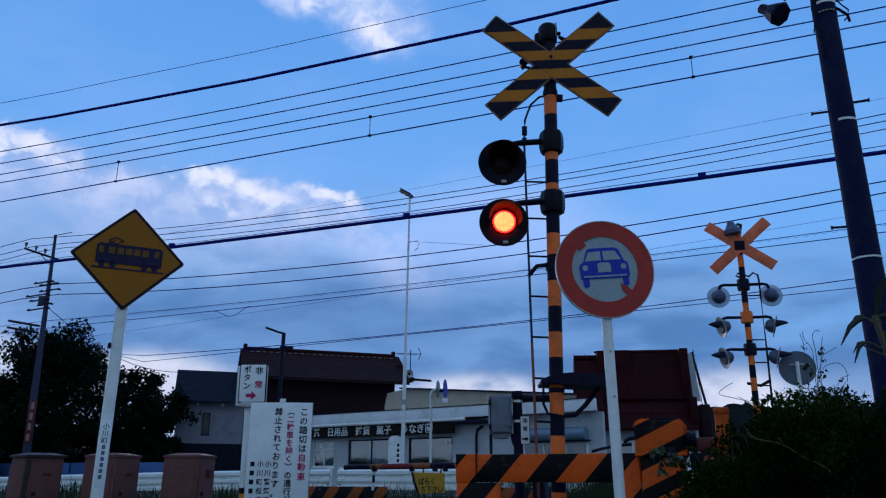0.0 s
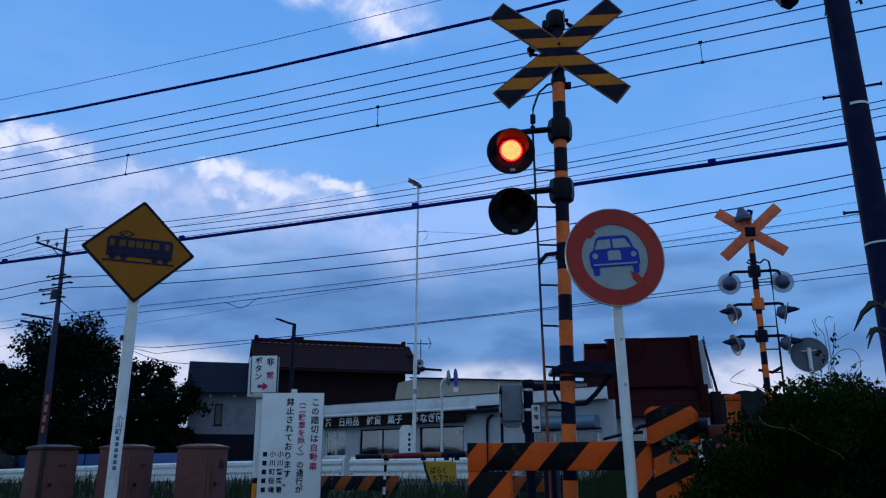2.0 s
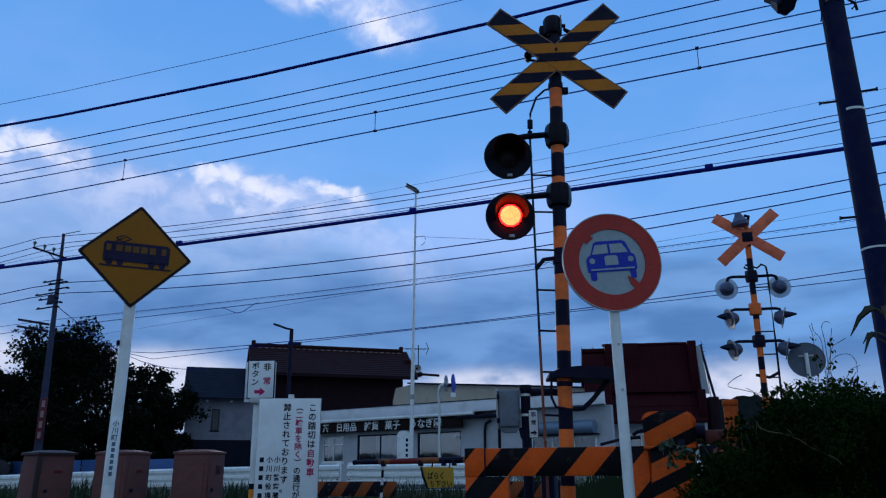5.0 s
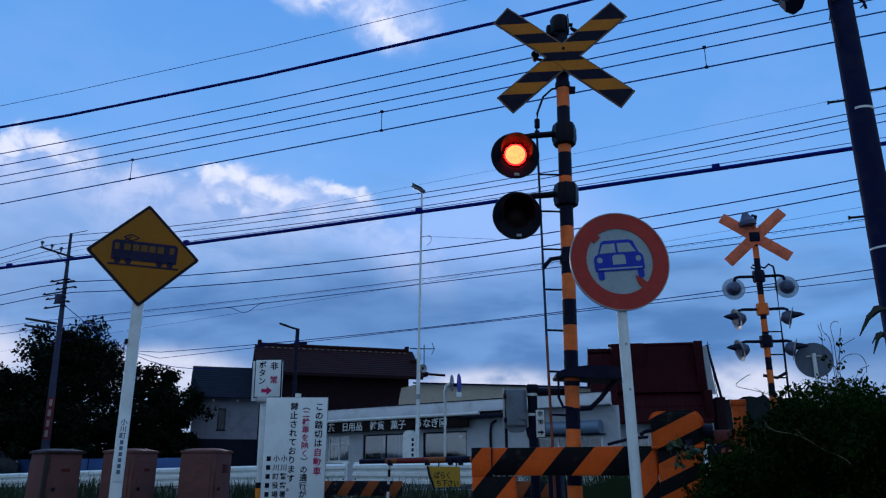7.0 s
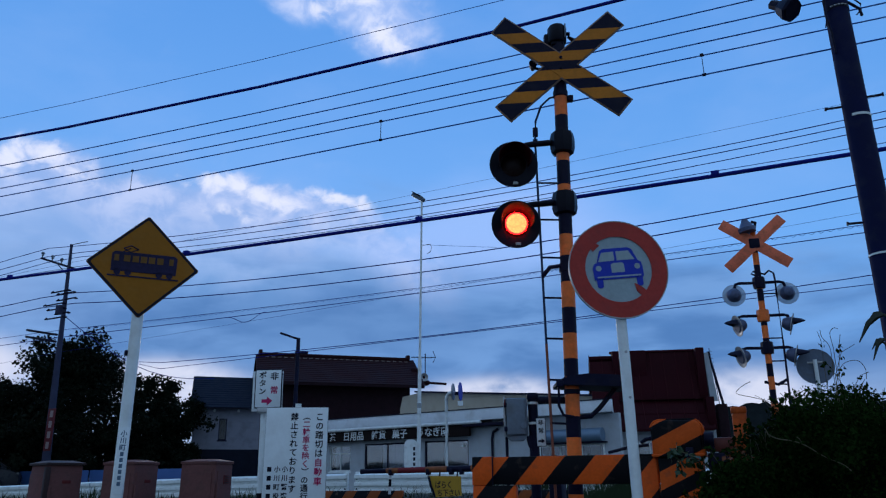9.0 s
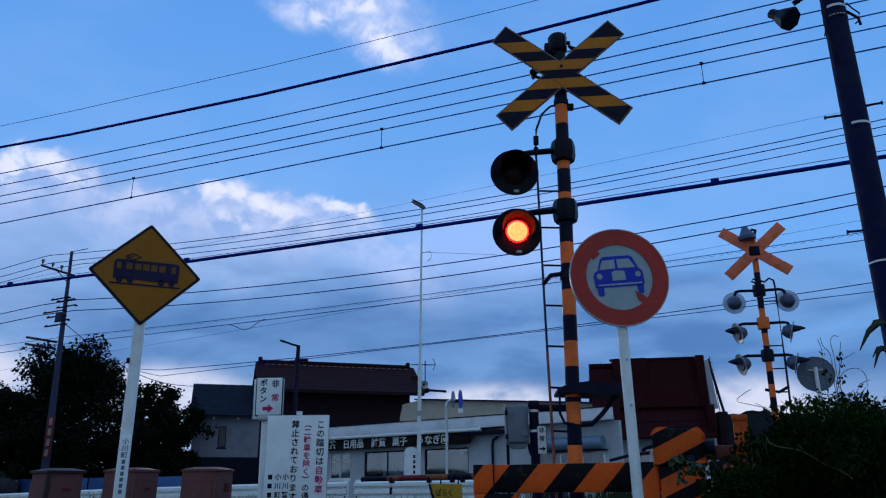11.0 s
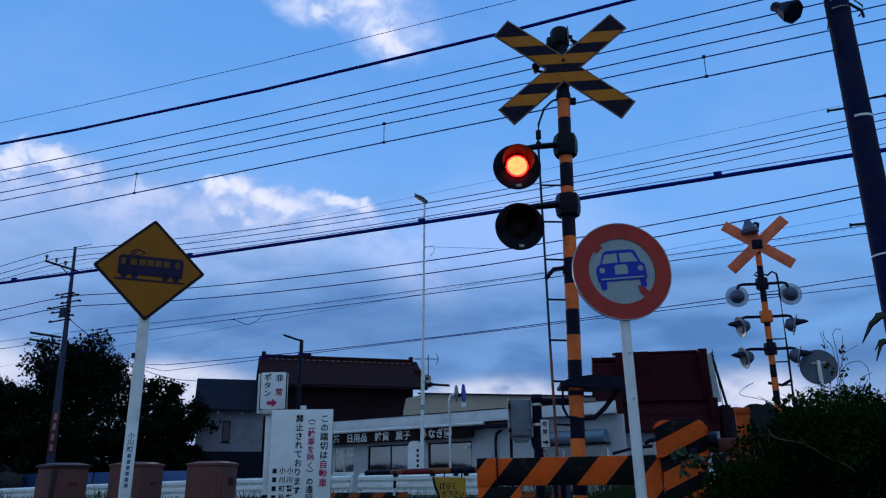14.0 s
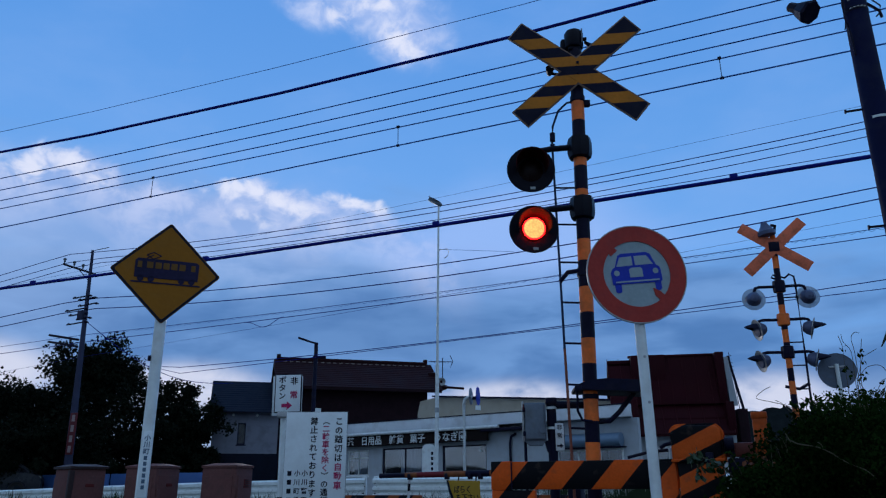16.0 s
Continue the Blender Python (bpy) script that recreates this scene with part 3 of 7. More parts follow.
def wires():
    wire("feeder_cable", 8.2, 0.00302, 0.02799, 7.051, -60, 40, 0.022, "thick insulated feeder cable over the railway, navy with sky tint", CABLE)
    wire("earth_wire", 8.2, 0.00213, 0.01749, 7.488, -60, 40, 0.0046, "thin bare wire high over the railway")
    wire("signal_wire", 8.2, 0.00153, 0.01785, 6.610, -60, 40, 0.0080, "dark bare wire over the railway")
    wire("signal_wire", 8.2, 0.00110, 0.01396, 6.392, -60, 40, 0.0080, "dark bare wire over the railway")
    wire("signal_wire", 8.2, 0.00094, 0.01342, 6.200, -60, 40, 0.0080, "dark bare wire over the railway")
    messenger = thing("contact_line", pose(0, 0, 0, 0, 0, TRACK), "messenger and contact wire joined by thin hangers", "catenary", "overhead wires")

    def sag(a, b, c, u):
        t = min(max(u, -14.0), 4.0)
        return a * t * t + b * t + c + (2 * a * t + b) * (u - t)

    upper = lambda u: sag(0.00078, 0.01058, 6.034, u)
    lower = lambda u: sag(0.00016, 0.01300, 5.780, u)
    for name, zf, r in (("messenger_wire", upper, 0.0080), ("contact_wire", lower, 0.0090)):
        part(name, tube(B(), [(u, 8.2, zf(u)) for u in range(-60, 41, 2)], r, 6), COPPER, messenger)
    for u in (-17.2, -12.8, -8.46, -4.11, 0.07, 4.4, 8.7):
        bm = B()
        hi, lo = upper(u), lower(u)
        rod(bm, (u, 8.2, lo), (u, 8.2, hi), 0.005, seg=6)
        box(bm, (u, 8.2, lo), (0.040, 0.026, 0.026)), box(bm, (u, 8.2, hi + 0.008), (0.040, 0.026, 0.030))
        part("hanger", bm, DARK, messenger)
    trunk = thing("trunk_cable", pose(0, 0, 0, 0, 0, TRACK), "thick black cable with clamps beyond the railway", "cable", "overhead wires")
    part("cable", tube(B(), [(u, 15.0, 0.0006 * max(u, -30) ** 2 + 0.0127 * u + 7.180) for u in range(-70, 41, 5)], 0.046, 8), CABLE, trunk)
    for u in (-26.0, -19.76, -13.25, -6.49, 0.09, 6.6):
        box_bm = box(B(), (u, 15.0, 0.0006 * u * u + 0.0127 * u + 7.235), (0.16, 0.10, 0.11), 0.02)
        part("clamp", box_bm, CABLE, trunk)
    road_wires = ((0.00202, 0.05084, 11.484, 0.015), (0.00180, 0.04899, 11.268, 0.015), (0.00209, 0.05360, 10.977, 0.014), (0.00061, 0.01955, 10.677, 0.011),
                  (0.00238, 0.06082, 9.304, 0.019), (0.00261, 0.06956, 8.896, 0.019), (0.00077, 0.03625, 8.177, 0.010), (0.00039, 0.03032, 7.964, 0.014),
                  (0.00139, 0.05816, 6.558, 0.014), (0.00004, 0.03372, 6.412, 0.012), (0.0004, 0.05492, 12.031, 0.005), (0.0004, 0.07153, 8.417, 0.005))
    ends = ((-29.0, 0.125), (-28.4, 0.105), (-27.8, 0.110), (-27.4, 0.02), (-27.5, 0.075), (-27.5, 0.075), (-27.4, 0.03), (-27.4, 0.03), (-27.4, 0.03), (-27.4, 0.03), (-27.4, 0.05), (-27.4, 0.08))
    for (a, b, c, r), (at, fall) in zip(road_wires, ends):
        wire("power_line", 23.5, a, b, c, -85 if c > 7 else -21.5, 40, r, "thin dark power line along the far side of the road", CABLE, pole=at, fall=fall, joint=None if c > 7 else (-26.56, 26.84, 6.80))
    # spiral lashing round the upper of the two middle lines
    pts = []
    for k in range(900):
        u, w = -26.9 + k * 0.045, k * 1.1
        pts.append((u, 23.5 + 0.03 * math.cos(w), 0.00077 * u * u + 0.03625 * u + 8.145 + 0.03 * math.sin(w)))
    solo("lashing_wire", tube(B(), pts, 0.006, 4), COPPER, pose(0, 0, 0, 0, 0, TRACK), "fine spiral lashing on a hanging cable", "wire", "overhead wires")
    solo("slack_wire", tube(B(), [(-18.4 + 0.16 * k, 23.5, 7.535 + 0.0065 * k - 0.30 * math.sin(min(1.0, k / 11) * math.pi) ** 2) for k in range(12)], 0.012, 5), CABLE,
         pose(0, 0, 0, 0, 0, TRACK), "slack loop of wire under a power line", "wire", "overhead wires")
    # stay from the far pole to the house
    a, b = Vector((-27.2, 23.4, 8.45)), Vector((-25.6, 32.0, 6.55))
    solo("stay_wire", tube(B(), [a.lerp(b, t) - Vector((0, 0, 0.95 * math.sin(t * math.pi))) for t in np.linspace(0, 1, 12)], 0.016, 6), CABLE,
         pose(0, 0, 0, 0, 0, TRACK), "slack drop wire from a pole to a house", "wire", "overhead wires")


wires()


# ---- signs in front ----
def sign_post(parent, h, r):
    bm = rod(B(), (0, 0, 0), (0, 0, h), r, seg=20)
    return part("post", bm, WHITE, parent, "white painted steel post")


def round_sign():
    z0 = ground_at(1.03, 4.36)
    s = thing("road_sign", pose(1.051, 4.36, z0, 0, -0.6, 5), "round red-rimmed no-cars sign on a white post", "road sign")
    c = 2.512 - z0
    sign_post(s, c + 0.18, 0.031)
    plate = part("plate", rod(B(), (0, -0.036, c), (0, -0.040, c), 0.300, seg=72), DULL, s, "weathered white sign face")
    part("rim", ring(B(), 0.205, 0.302, -0.046, -0.0405, 72), RED, s, "faded red ring", Matrix.Translation((0, 0, c)))
    part("edge", ring(B(), 0.300, 0.306, -0.047, -0.030, 72), SIGN_BACK, s, at=Matrix.Translation((0, 0, c)))
    R = 0.300
    tilt = Matrix.Translation((0, -0.0415, c)) @ Matrix.Rotation(radians(-4.5), 4, "Y")

    def flat(name, pts, y0, y1, mat, at):
        return part(name, prism(B(), [(x * R, z * R) for x, z in pts], y0, y1), mat, s, at=at)

    flat("slash", [(-0.60, 0.50), (-0.50, 0.60), (-0.36, 0.49), (-0.50, 0.36)], -0.004, 0, RED, Matrix.Translation((0, -0.041, c)))
    flat("slash", [(0.60, -0.50), (0.50, -0.60), (0.34, -0.46), (0.30, -0.29), (0.44, -0.36)], -0.004, 0, RED, Matrix.Translation((0, -0.041, c)))
    body = [(-0.52, -0.20), (-0.53, 0.05), (-0.49, 0.13), (-0.43, 0.16), (-0.34, 0.40), (-0.27, 0.44), (0.25, 0.44), (0.33, 0.40), (0.42, 0.16), (0.48, 0.12), (0.50, 0.04), (0.50, -0.17), (0.46, -0.20)]
    flat("car_symbol", body, -0.003, 0, BLUE, tilt)
    for wx in (-0.42, 0.40):
        flat("wheel_symbol", [(wx - 0.065, -0.18), (wx + 0.065, -0.18), (wx + 0.060, -0.34), (wx + 0.03, -0.37), (wx - 0.03, -0.37), (wx - 0.060, -0.34)], -0.003, 0, BLUE, tilt)
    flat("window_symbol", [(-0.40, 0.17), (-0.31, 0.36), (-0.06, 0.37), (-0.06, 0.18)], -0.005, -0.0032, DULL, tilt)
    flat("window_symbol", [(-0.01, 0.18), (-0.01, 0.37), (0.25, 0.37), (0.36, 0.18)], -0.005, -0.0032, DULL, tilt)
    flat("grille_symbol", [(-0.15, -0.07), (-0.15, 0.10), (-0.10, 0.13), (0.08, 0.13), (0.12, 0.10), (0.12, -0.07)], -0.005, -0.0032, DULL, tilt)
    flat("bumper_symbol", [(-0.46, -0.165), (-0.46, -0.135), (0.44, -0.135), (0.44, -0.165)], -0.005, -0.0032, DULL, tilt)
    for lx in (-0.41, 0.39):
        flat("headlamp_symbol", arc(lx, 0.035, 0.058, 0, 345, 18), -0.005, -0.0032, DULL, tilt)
    for dz in (-0.12, 0.12):
        part("bracket", box(B(), (0, -0.012, c + dz), (0.20, 0.048, 0.03), 0.004), STEEL, s)
    for z in (1.55 - z0 + 0.2, c - 0.5):
        part("bolt", rod(B(), (0.0, -0.029, z), (0.0, -0.037, z), 0.008, seg=8), STEEL, s)


def diamond_sign():
    x, y = -1.83, 4.34
    z0 = ground_at(x, y)
    s = thing("warning_sign", pose(x - 0.030, y, z0, 0, 0, 25), "yellow diamond railway crossing sign with train symbol on white post", "road sign")
    c = 2.560 - z0
    DULL_EDGE = material("dull_tan_edge", (0.13, 0.062, 0.02), 0.6, vary=0.2, spec=0.1)
    sign_post(s, c - 0.26, 0.033)
    h = 0.322

    def dia(k, r):
        pts = []
        for a, (cx, cz) in zip((45, 135, 225, 315), ((0, k), (-k, 0), (0, -k), (k, 0))):
            d = r * math.sqrt(2)
            ux, uz = (0, 1) if a == 45 else (-1, 0) if a == 135 else (0, -1) if a == 225 else (1, 0)
            pts += arc(cx - ux * d, cz - uz * d, r, a, a + 90, 5)
        return pts

    at = Matrix.Translation((0, 0, c))
    part("plate", prism(B(), dia(h, 0.014), -0.040, -0.036), DULL_EDGE, s, "thin dull edge of the plate", at)
    part("border", prism(B(), dia(h - 0.006, 0.013), -0.0415, -0.0402), INK, s, "black border", at)
    part("face", prism(B(), dia(h - 0.025, 0.012), -0.043, -0.0416), YELLOW, s, "faded yellow face", at)
    y0, y1 = -0.0465, -0.0432

    def flat(name, pts, mat, a=y0, b=y1):
        return part(name, prism(B(), pts, a, b), mat, s, at=Matrix.Translation((0.003, 0, c + 0.012)))

    SYMBOL, SYMBOL_GAP = material("faded_navy_print", (0.020, 0.016, 0.050), 0.5, vary=0.3, stain=9, spec=0.12), material("faded_print_gap", (0.15, 0.075, 0.02), 0.5, vary=0.25, spec=0.12)
    flat("train_symbol", [(-0.184, -0.055), (-0.186, 0.052), (-0.170, 0.066), (0.170, 0.066), (0.186, 0.052), (0.184, -0.055)], SYMBOL)
    for k, wx in enumerate((-0.158, -0.100, -0.052, -0.006, 0.040, 0.088, 0.152)):
        w = 0.013 if k in (0, 6) else 0.018
        flat("window_symbol", [(wx - w, 0.006), (wx - w, 0.046), (wx + w, 0.046), (wx + w, 0.006)], SYMBOL_GAP, -0.0485, -0.0467)
    for wx in (-0.148, -0.088, 0.088, 0.148):
        flat("wheel_symbol", arc(wx, -0.060, 0.019, 0, 345, 16), SYMBOL)
    flat("rail_symbol", [(-0.20, -0.088), (-0.20, -0.079), (0.20, -0.079), (0.20, -0.088)], SYMBOL)
    for a, b in (((-0.125, 0.066), (-0.085, 0.092)), ((-0.085, 0.108), (-0.125, 0.088)), ((-0.085, 0.108), (-0.040, 0.088)), ((-0.125, 0.088), (-0.085, 0.066)), ((-0.040, 0.088), (-0.085, 0.066))):
        part("pantograph_symbol", rod(B(), (a[0], -0.045, a[1]), (b[0], -0.045, b[1]), 0.003, seg=6), SYMBOL, s, at=Matrix.Translation((0.003, 0, c + 0.012)))
    part("bracket", box(B(), (0, -0.014, c - 0.22), (0.10, 0.044, 0.03), 0.004), STEEL, s)
    # sticker with a code on the post
    part("sticker", box(B(), (0, -0.034, 1.43 - z0), (0.050, 0.006, 0.36), 0.002), BOARD, s, "pale sticker with vertical marks")
    column("小川町", 0.036, 0.038, FADED, s, 0, -0.0385, 1.592 - z0)
    for k in range(6):
        part("mark", box(B(), (0, -0.0385, 1.462 - z0 - 0.032 * k), (0.018, 0.003, 0.022)), FADED, s)
    part("clip", box(B(), (-0.040, -0.006, 2.035 - z0), (0.018, 0.030, 0.030), 0.004), DARK, s)


def notice_board():
    x, y = -1.228, 6.09
    z0 = ground_at(x, y)
    s = thing("notice_board", pose(x, y, z0, 0, 0, 3), "white notice board with vertical black and crimson Japanese writing", "notice board")
    top, w, h = 1.876 - z0, 0.490, 0.855
    part("post", rod(B(), (0.0, 0.03, 0), (0.0, 0.03, top + 0.035), 0.024), WHITE, s, "white pipe post")
    part("panel", box(B(), (0, -0.006, top - h / 2), (w, 0.010, h), 0.002), BOARD, s, "white sheet panel")
    part("frame", box(B(), (0, 0.004, top - h / 2), (w + 0.008, 0.008, h + 0.008), 0.002), SIGN_BACK, s)
    y1 = -0.0125
    columns = ((0.183, 0.0710, 0.066, (("この踏切は", INK), ("自動車", RED_INK))),
               (0.080, 0.0610, 0.060, (("︵", INK), ("二輪車を除く", RED_INK), ("︶", INK), ("の通行が", INK))),
               (-0.018, 0.0690, 0.064, (("禁止されております。", INK),)))
    for cx, step, size, runs in columns:
        z = top - 0.040
        for text, mat in runs:
            z = column(text, size, step, mat, s, cx, y1, z)
    for cx, text in ((-0.076, "小川警察署"), (-0.136, "小川町役場")):
        column(text, 0.050, 0.0670, INK, s, cx, y1, top - 0.450)
    for k in range(5):
        part("mark", box(B(), (-0.198, -0.0122, top - 0.475 - 0.0670 * k), (0.032, 0.003, 0.036)), INK, s)


def emergency_sign():
    x, y = -1.555, 6.54
    z0 = ground_at(x, y)
    s = thing("emergency_button_sign", pose(x, y, z0, 0, -0.8, 2), "white emergency button sign with red arrow on a banded post", "sign")
    c = 2.083 - z0
    part("post", rod(B(), (-0.035, 0.02, 0.85), (-0.035, 0.02, c - 0.12), 0.033), WHITE, s, "white post, yellow and black at the foot")
    part("post_foot", rod(B(), (-0.035, 0.02, 0), (-0.035, 0.02, 0.86), 0.034), POST_BANDS, s)
    part("panel", box(B(), (0, -0.03, c), (0.236, 0.02, 0.335), 0.004), INK, s)
    part("face", box(B(), (0, -0.0405, c), (0.218, 0.004, 0.317), 0.001), BOARD, s, "white face")
    part("back_plate", box(B(), (-0.012, 0.0, c - 0.018), (0.262, 0.012, 0.345), 0.003), BOARD, s)
    column("非", 0.070, 0.120, INK, s, 0.052, -0.044, c + 0.140)
    column("常", 0.070, 0.120, RED_INK, s, 0.052, -0.044, c + 0.020)
    column("ボタン", 0.066, 0.070, INK, s, -0.050, -0.044, c + 0.150)
    part("arrow", prism(B(), [(-0.052, -0.122), (-0.052, -0.092), (-0.006, -0.092), (-0.006, -0.070), (0.040, -0.107), (-0.006, -0.144), (-0.006, -0.122)], -0.045, -0.043), RED_INK, s, "crimson arrow", Matrix.Translation((0, 0, c)))
    part("bracket", box(B(), (-0.035, -0.01, c - 0.185), (0.10, 0.10, 0.045), 0.005), STEEL, s)


round_sign(), diamond_sign(), notice_board(), emergency_sign()


# ---- the crossing's near side ----
def lamp_head(parent, name, label):
    """Round crossing lamp that faces -y: dished back board, hood over the lens, case behind."""
    hd = new(name, mesh_of(name, lathe(B(), [(0.001, 0.004), (0.105, 0.004), (0.185, -0.012), (0.190, -0.004), (0.186, 0.004), (0.110, 0.020), (0.095, 0.075), (0.055, 0.125), (0.001, 0.13)], 44), HOUSING))
    hd.parent = parent
    hd["label"] = label
    part("hood", lathe(B(), [(0.112, 0.0), (0.128, -0.165), (0.123, -0.165), (0.106, 0.0)], 30, -15, 195), HOOD_INSIDE, hd, "hood over the lens")
    part("lens", lathe(B(), [(0.001, -0.016), (0.050, -0.013), (0.098, 0.002), (0.100, 0.006)], 32), LENS_DARK, hd, "dark red lens")
    part("nameplate", box(B(), (0.012, -0.0145, -0.158), (0.040, 0.004, 0.022), 0.001), SIGN_BACK, hd)
    return hd


def light_unit(head):
    """Lit core and red rim of a lamp; it comes forward through the lens when the lamp is on."""
    u = new("light_unit", mesh_of("light_unit", rod(B(), (0, 0, 0), (0, 0.006, 0), 0.077, seg=36), AMBER_GLOW))
    u.parent = head
    u["label"] = "amber lit lamp core with red rim"
    part("rim", ring(B(), 0.0775, 0.087, 0.004, 0.010, 36), RED_GLOW, u)
    return u


MAST = pose(0.849, 5.40, 0.35, 0, 1.25, -3)


def crossbuck(parent, c, length, width, front, arm_angle, y, twist):
    """Two crossed boards, black and amber level stripes on the front."""
    n = 0
    for sgn in (1, -1):
        a = radians(arm_angle) * sgn
        ux, uz = math.cos(a), math.sin(a)
        turn = Matrix.Translation((0, y - 0.003 * n, c)) @ Matrix.Rotation(-radians(twist) - a, 4, "Y")
        board = new("board", mesh_of("board", box(B(), (0, 0, 0), (length, 0.010, width), 0.002), material("tan_board_edge", (0.20, 0.13, 0.10), 0.5, vary=0.2, spec=0.15) if front else material("salmon_orange_paint", (0.80, 0.19, 0.095), 0.5, vary=0.15, stain=5, dirt=(0.3, 0.1, 0.05), dirt_amount=0.4, spec=0.15)))
        board.parent, board.matrix_basis = parent, turn
        board["label"] = "crossed board with pale edge" if front else "plain orange back of a crossed board"
        if front:
            # level stripes cut to the board's inner outline
            L, Wd = length / 2 - 0.014, width / 2 - 0.013
            half = L * abs(uz) + Wd * abs(ux)
            cuts = (0.040, 0.131, 0.222, 0.322, half + 0.01)
            bands = [(-cuts[0], cuts[0], 0)] + [(sg * cuts[k], sg * cuts[k + 1], k + 1) for k in range(4) for sg in (1, -1)]
            for lo, hi, k in bands:
                lo, hi = min(lo, hi), max(lo, hi)
                poly = [(-L, -Wd), (L, -Wd), (L, Wd), (-L, Wd)]
                pts = [(px * ux - pz * uz, px * uz + pz * ux) for px, pz in poly]
                for lim, keep in ((lo, 1), (hi, -1)):
                    out = []
                    for i in range(len(pts)):
                        p, q = pts[i], pts[(i + 1) % len(pts)]
                        ip, iq = keep * (p[1] - lim) >= 0, keep * (q[1] - lim) >= 0
                        if ip:
                            out.append(p)
                        if ip != iq:
                            t = (lim - p[1]) / (q[1] - p[1])
                            out.append((p[0] + t * (q[0] - p[0]), lim))
                    pts = out
                    if len(pts) < 3:
                        break
                if len(pts) >= 3:
                    part("stripe", prism(B(), pts, -0.0035, 0.0), BLACK if k % 2 == 0 else AMBER, parent, at=Matrix.Translation((0, y - 0.0055 - 0.003 * n, c)) @ Matrix.Rotation(-radians(twist), 4, "Y"))
        n += 1


def near_mast():
    s = thing("crossing_signal", MAST, "orange and black banded crossing signal mast with crossbuck and two lamps", "crossing signal")
    z = lambda h: h - 0.35
    edges = [0.35, 0.62, 0.81, 1.00, 1.205, 1.40, 1.585, 1.73, 2.01, 2.14, 2.326, 2.52, 2.715, 2.92, 3.09, 3.30, 3.50, 3.70, 3.90, 4.10, 4.27, 4.76]
    for k, (a, b) in enumerate(zip(edges, edges[1:])):
        m = BLACK if k % 2 == 0 else ORANGE
        part("mast_band", rod(B(), (0, 0, z(a)), (0, 0, z(b)), 0.052, seg=24), m, s)
    crossbuck(s, z(4.522), 1.283, 0.192, True, 40.4, -0.075, 2.4)
    for dz in (0.045, -0.05):
        part("bolt", rod(B(), (0.004, -0.09, z(4.545) + dz), (0.004, -0.10, z(4.545) + dz), 0.012, seg=8), DARK, s)
    part("board_bracket", box(B(), (0, -0.045, z(4.565)), (0.16, 0.05, 0.20), 0.01), BLACK, s)
    # bell on top
    bell = part("bell", lathe(B(), [(0.001, -0.10), (0.070, -0.10), (0.077, -0.088), (0.080, 0.035), (0.066, 0.058), (0.001, 0.060)], 28), HOUSING, s, "black warning bell", Matrix.Translation((-0.01, 0.0, z(4.875))) @ Matrix.Rotation(radians(90), 4, "X"))
    # grey strip laid on the bell in place of its pale upright highlight
    part("bell_rib", box(B(), (0.052, -0.058, z(4.865)), (0.012, 0.02, 0.13), 0.004), GREY, s, "grey strip that paints a highlight on the bell")
    part("bell_knob", rod(B(), (0.065, -0.01, z(4.86)), (0.095, -0.01, z(4.86)), 0.016, seg=10), HOUSING, s)
    part("bell_back", box(B(), (-0.085, 0.03, z(4.825)), (0.07, 0.07, 0.11), 0.02), HOUSING, s)
    part("bell_clamp", box(B(), (-0.01, 0.0, z(4.775)), (0.10, 0.10, 0.06), 0.012), HOUSING, s)
    part("horn", rod(B(), (-0.075, 0.10, z(4.83)), (-0.13, 0.05, z(4.76)), 0.022, 0.045), HOUSING, s)
    part("horn", rod(B(), (0.085, 0.02, z(4.85)), (0.13, 0.0, z(4.80)), 0.012, 0.022), HOUSING, s)
    part("side_lamp", lathe(B(), [(0.001, -0.05), (0.034, -0.045), (0.030, 0.0), (0.018, 0.05), (0.001, 0.06)], 18), HOUSING, s, at=Matrix.Translation((-0.215, 0.05, z(4.60))))
    part("side_lamp_arm", tube(B(), [(-0.20, 0.06, z(4.585)), (-0.10, 0.07, z(4.57)), (0, 0.05, z(4.57))], 0.012), HOUSING, s)
    # two lamps on arms with junction boxes
    for h, lz, nm in ((3.862, 3.660, "upper_lamp"), (3.350, 3.163, "lower_lamp")):
        part("junction_box", lathe(B(), [(0.052, -0.095), (0.088, -0.085), (0.098, -0.04), (0.098, 0.04), (0.088, 0.085), (0.052, 0.095)], 8), HOUSING, s, "black junction box on the mast", Matrix.Translation((0, 0, z(h))) @ Matrix.Rotation(radians(90), 4, "X"))
        part("arm", tube(B(), [(-0.05, -0.01, z(h) + 0.008), (-0.24, -0.02, z(h) - 0.012), (-0.36, -0.02, z(h) - 0.030), (-0.395, 0.03, z(h) - 0.10), (-0.395, 0.06, z(lz))], 0.024, 10), HOUSING, s, "bent lamp arm")
        hd = lamp_head(s, nm, "round black lamp with hood and red lens")
        hd.matrix_basis = Matrix.Translation((-0.392 - (0.0 if h > 3.5 else -0.012), -0.06, z(lz))) @ pose(0, 0, 0, 3, 0, 3)
        LAMPS[nm] = light_unit(hd)
    # ladder: one rail tied to the mast by rungs, bent over at its top
    rail = [(-0.03, 0.0, z(4.285)), (-0.09, 0.0, z(4.27)), (-0.16, 0.0, z(4.20)), (-0.208, 0.0, z(4.06)), (-0.216, 0.0, z(3.9)), (-0.173, 0.0, z(2.25)), (-0.165, 0.0, z(2.0)), (-0.140, 0.0, z(1.2)), (-0.12, 0, 0.02)]
    LADDER = material("blue_grey_rail", (0.016, 0.035, 0.085), 0.5, vary=0.2, spec=0.15)
    part("ladder_rail", tube(B(), rail[:6], 0.009), LADDER, s, "thin dark ladder rail")
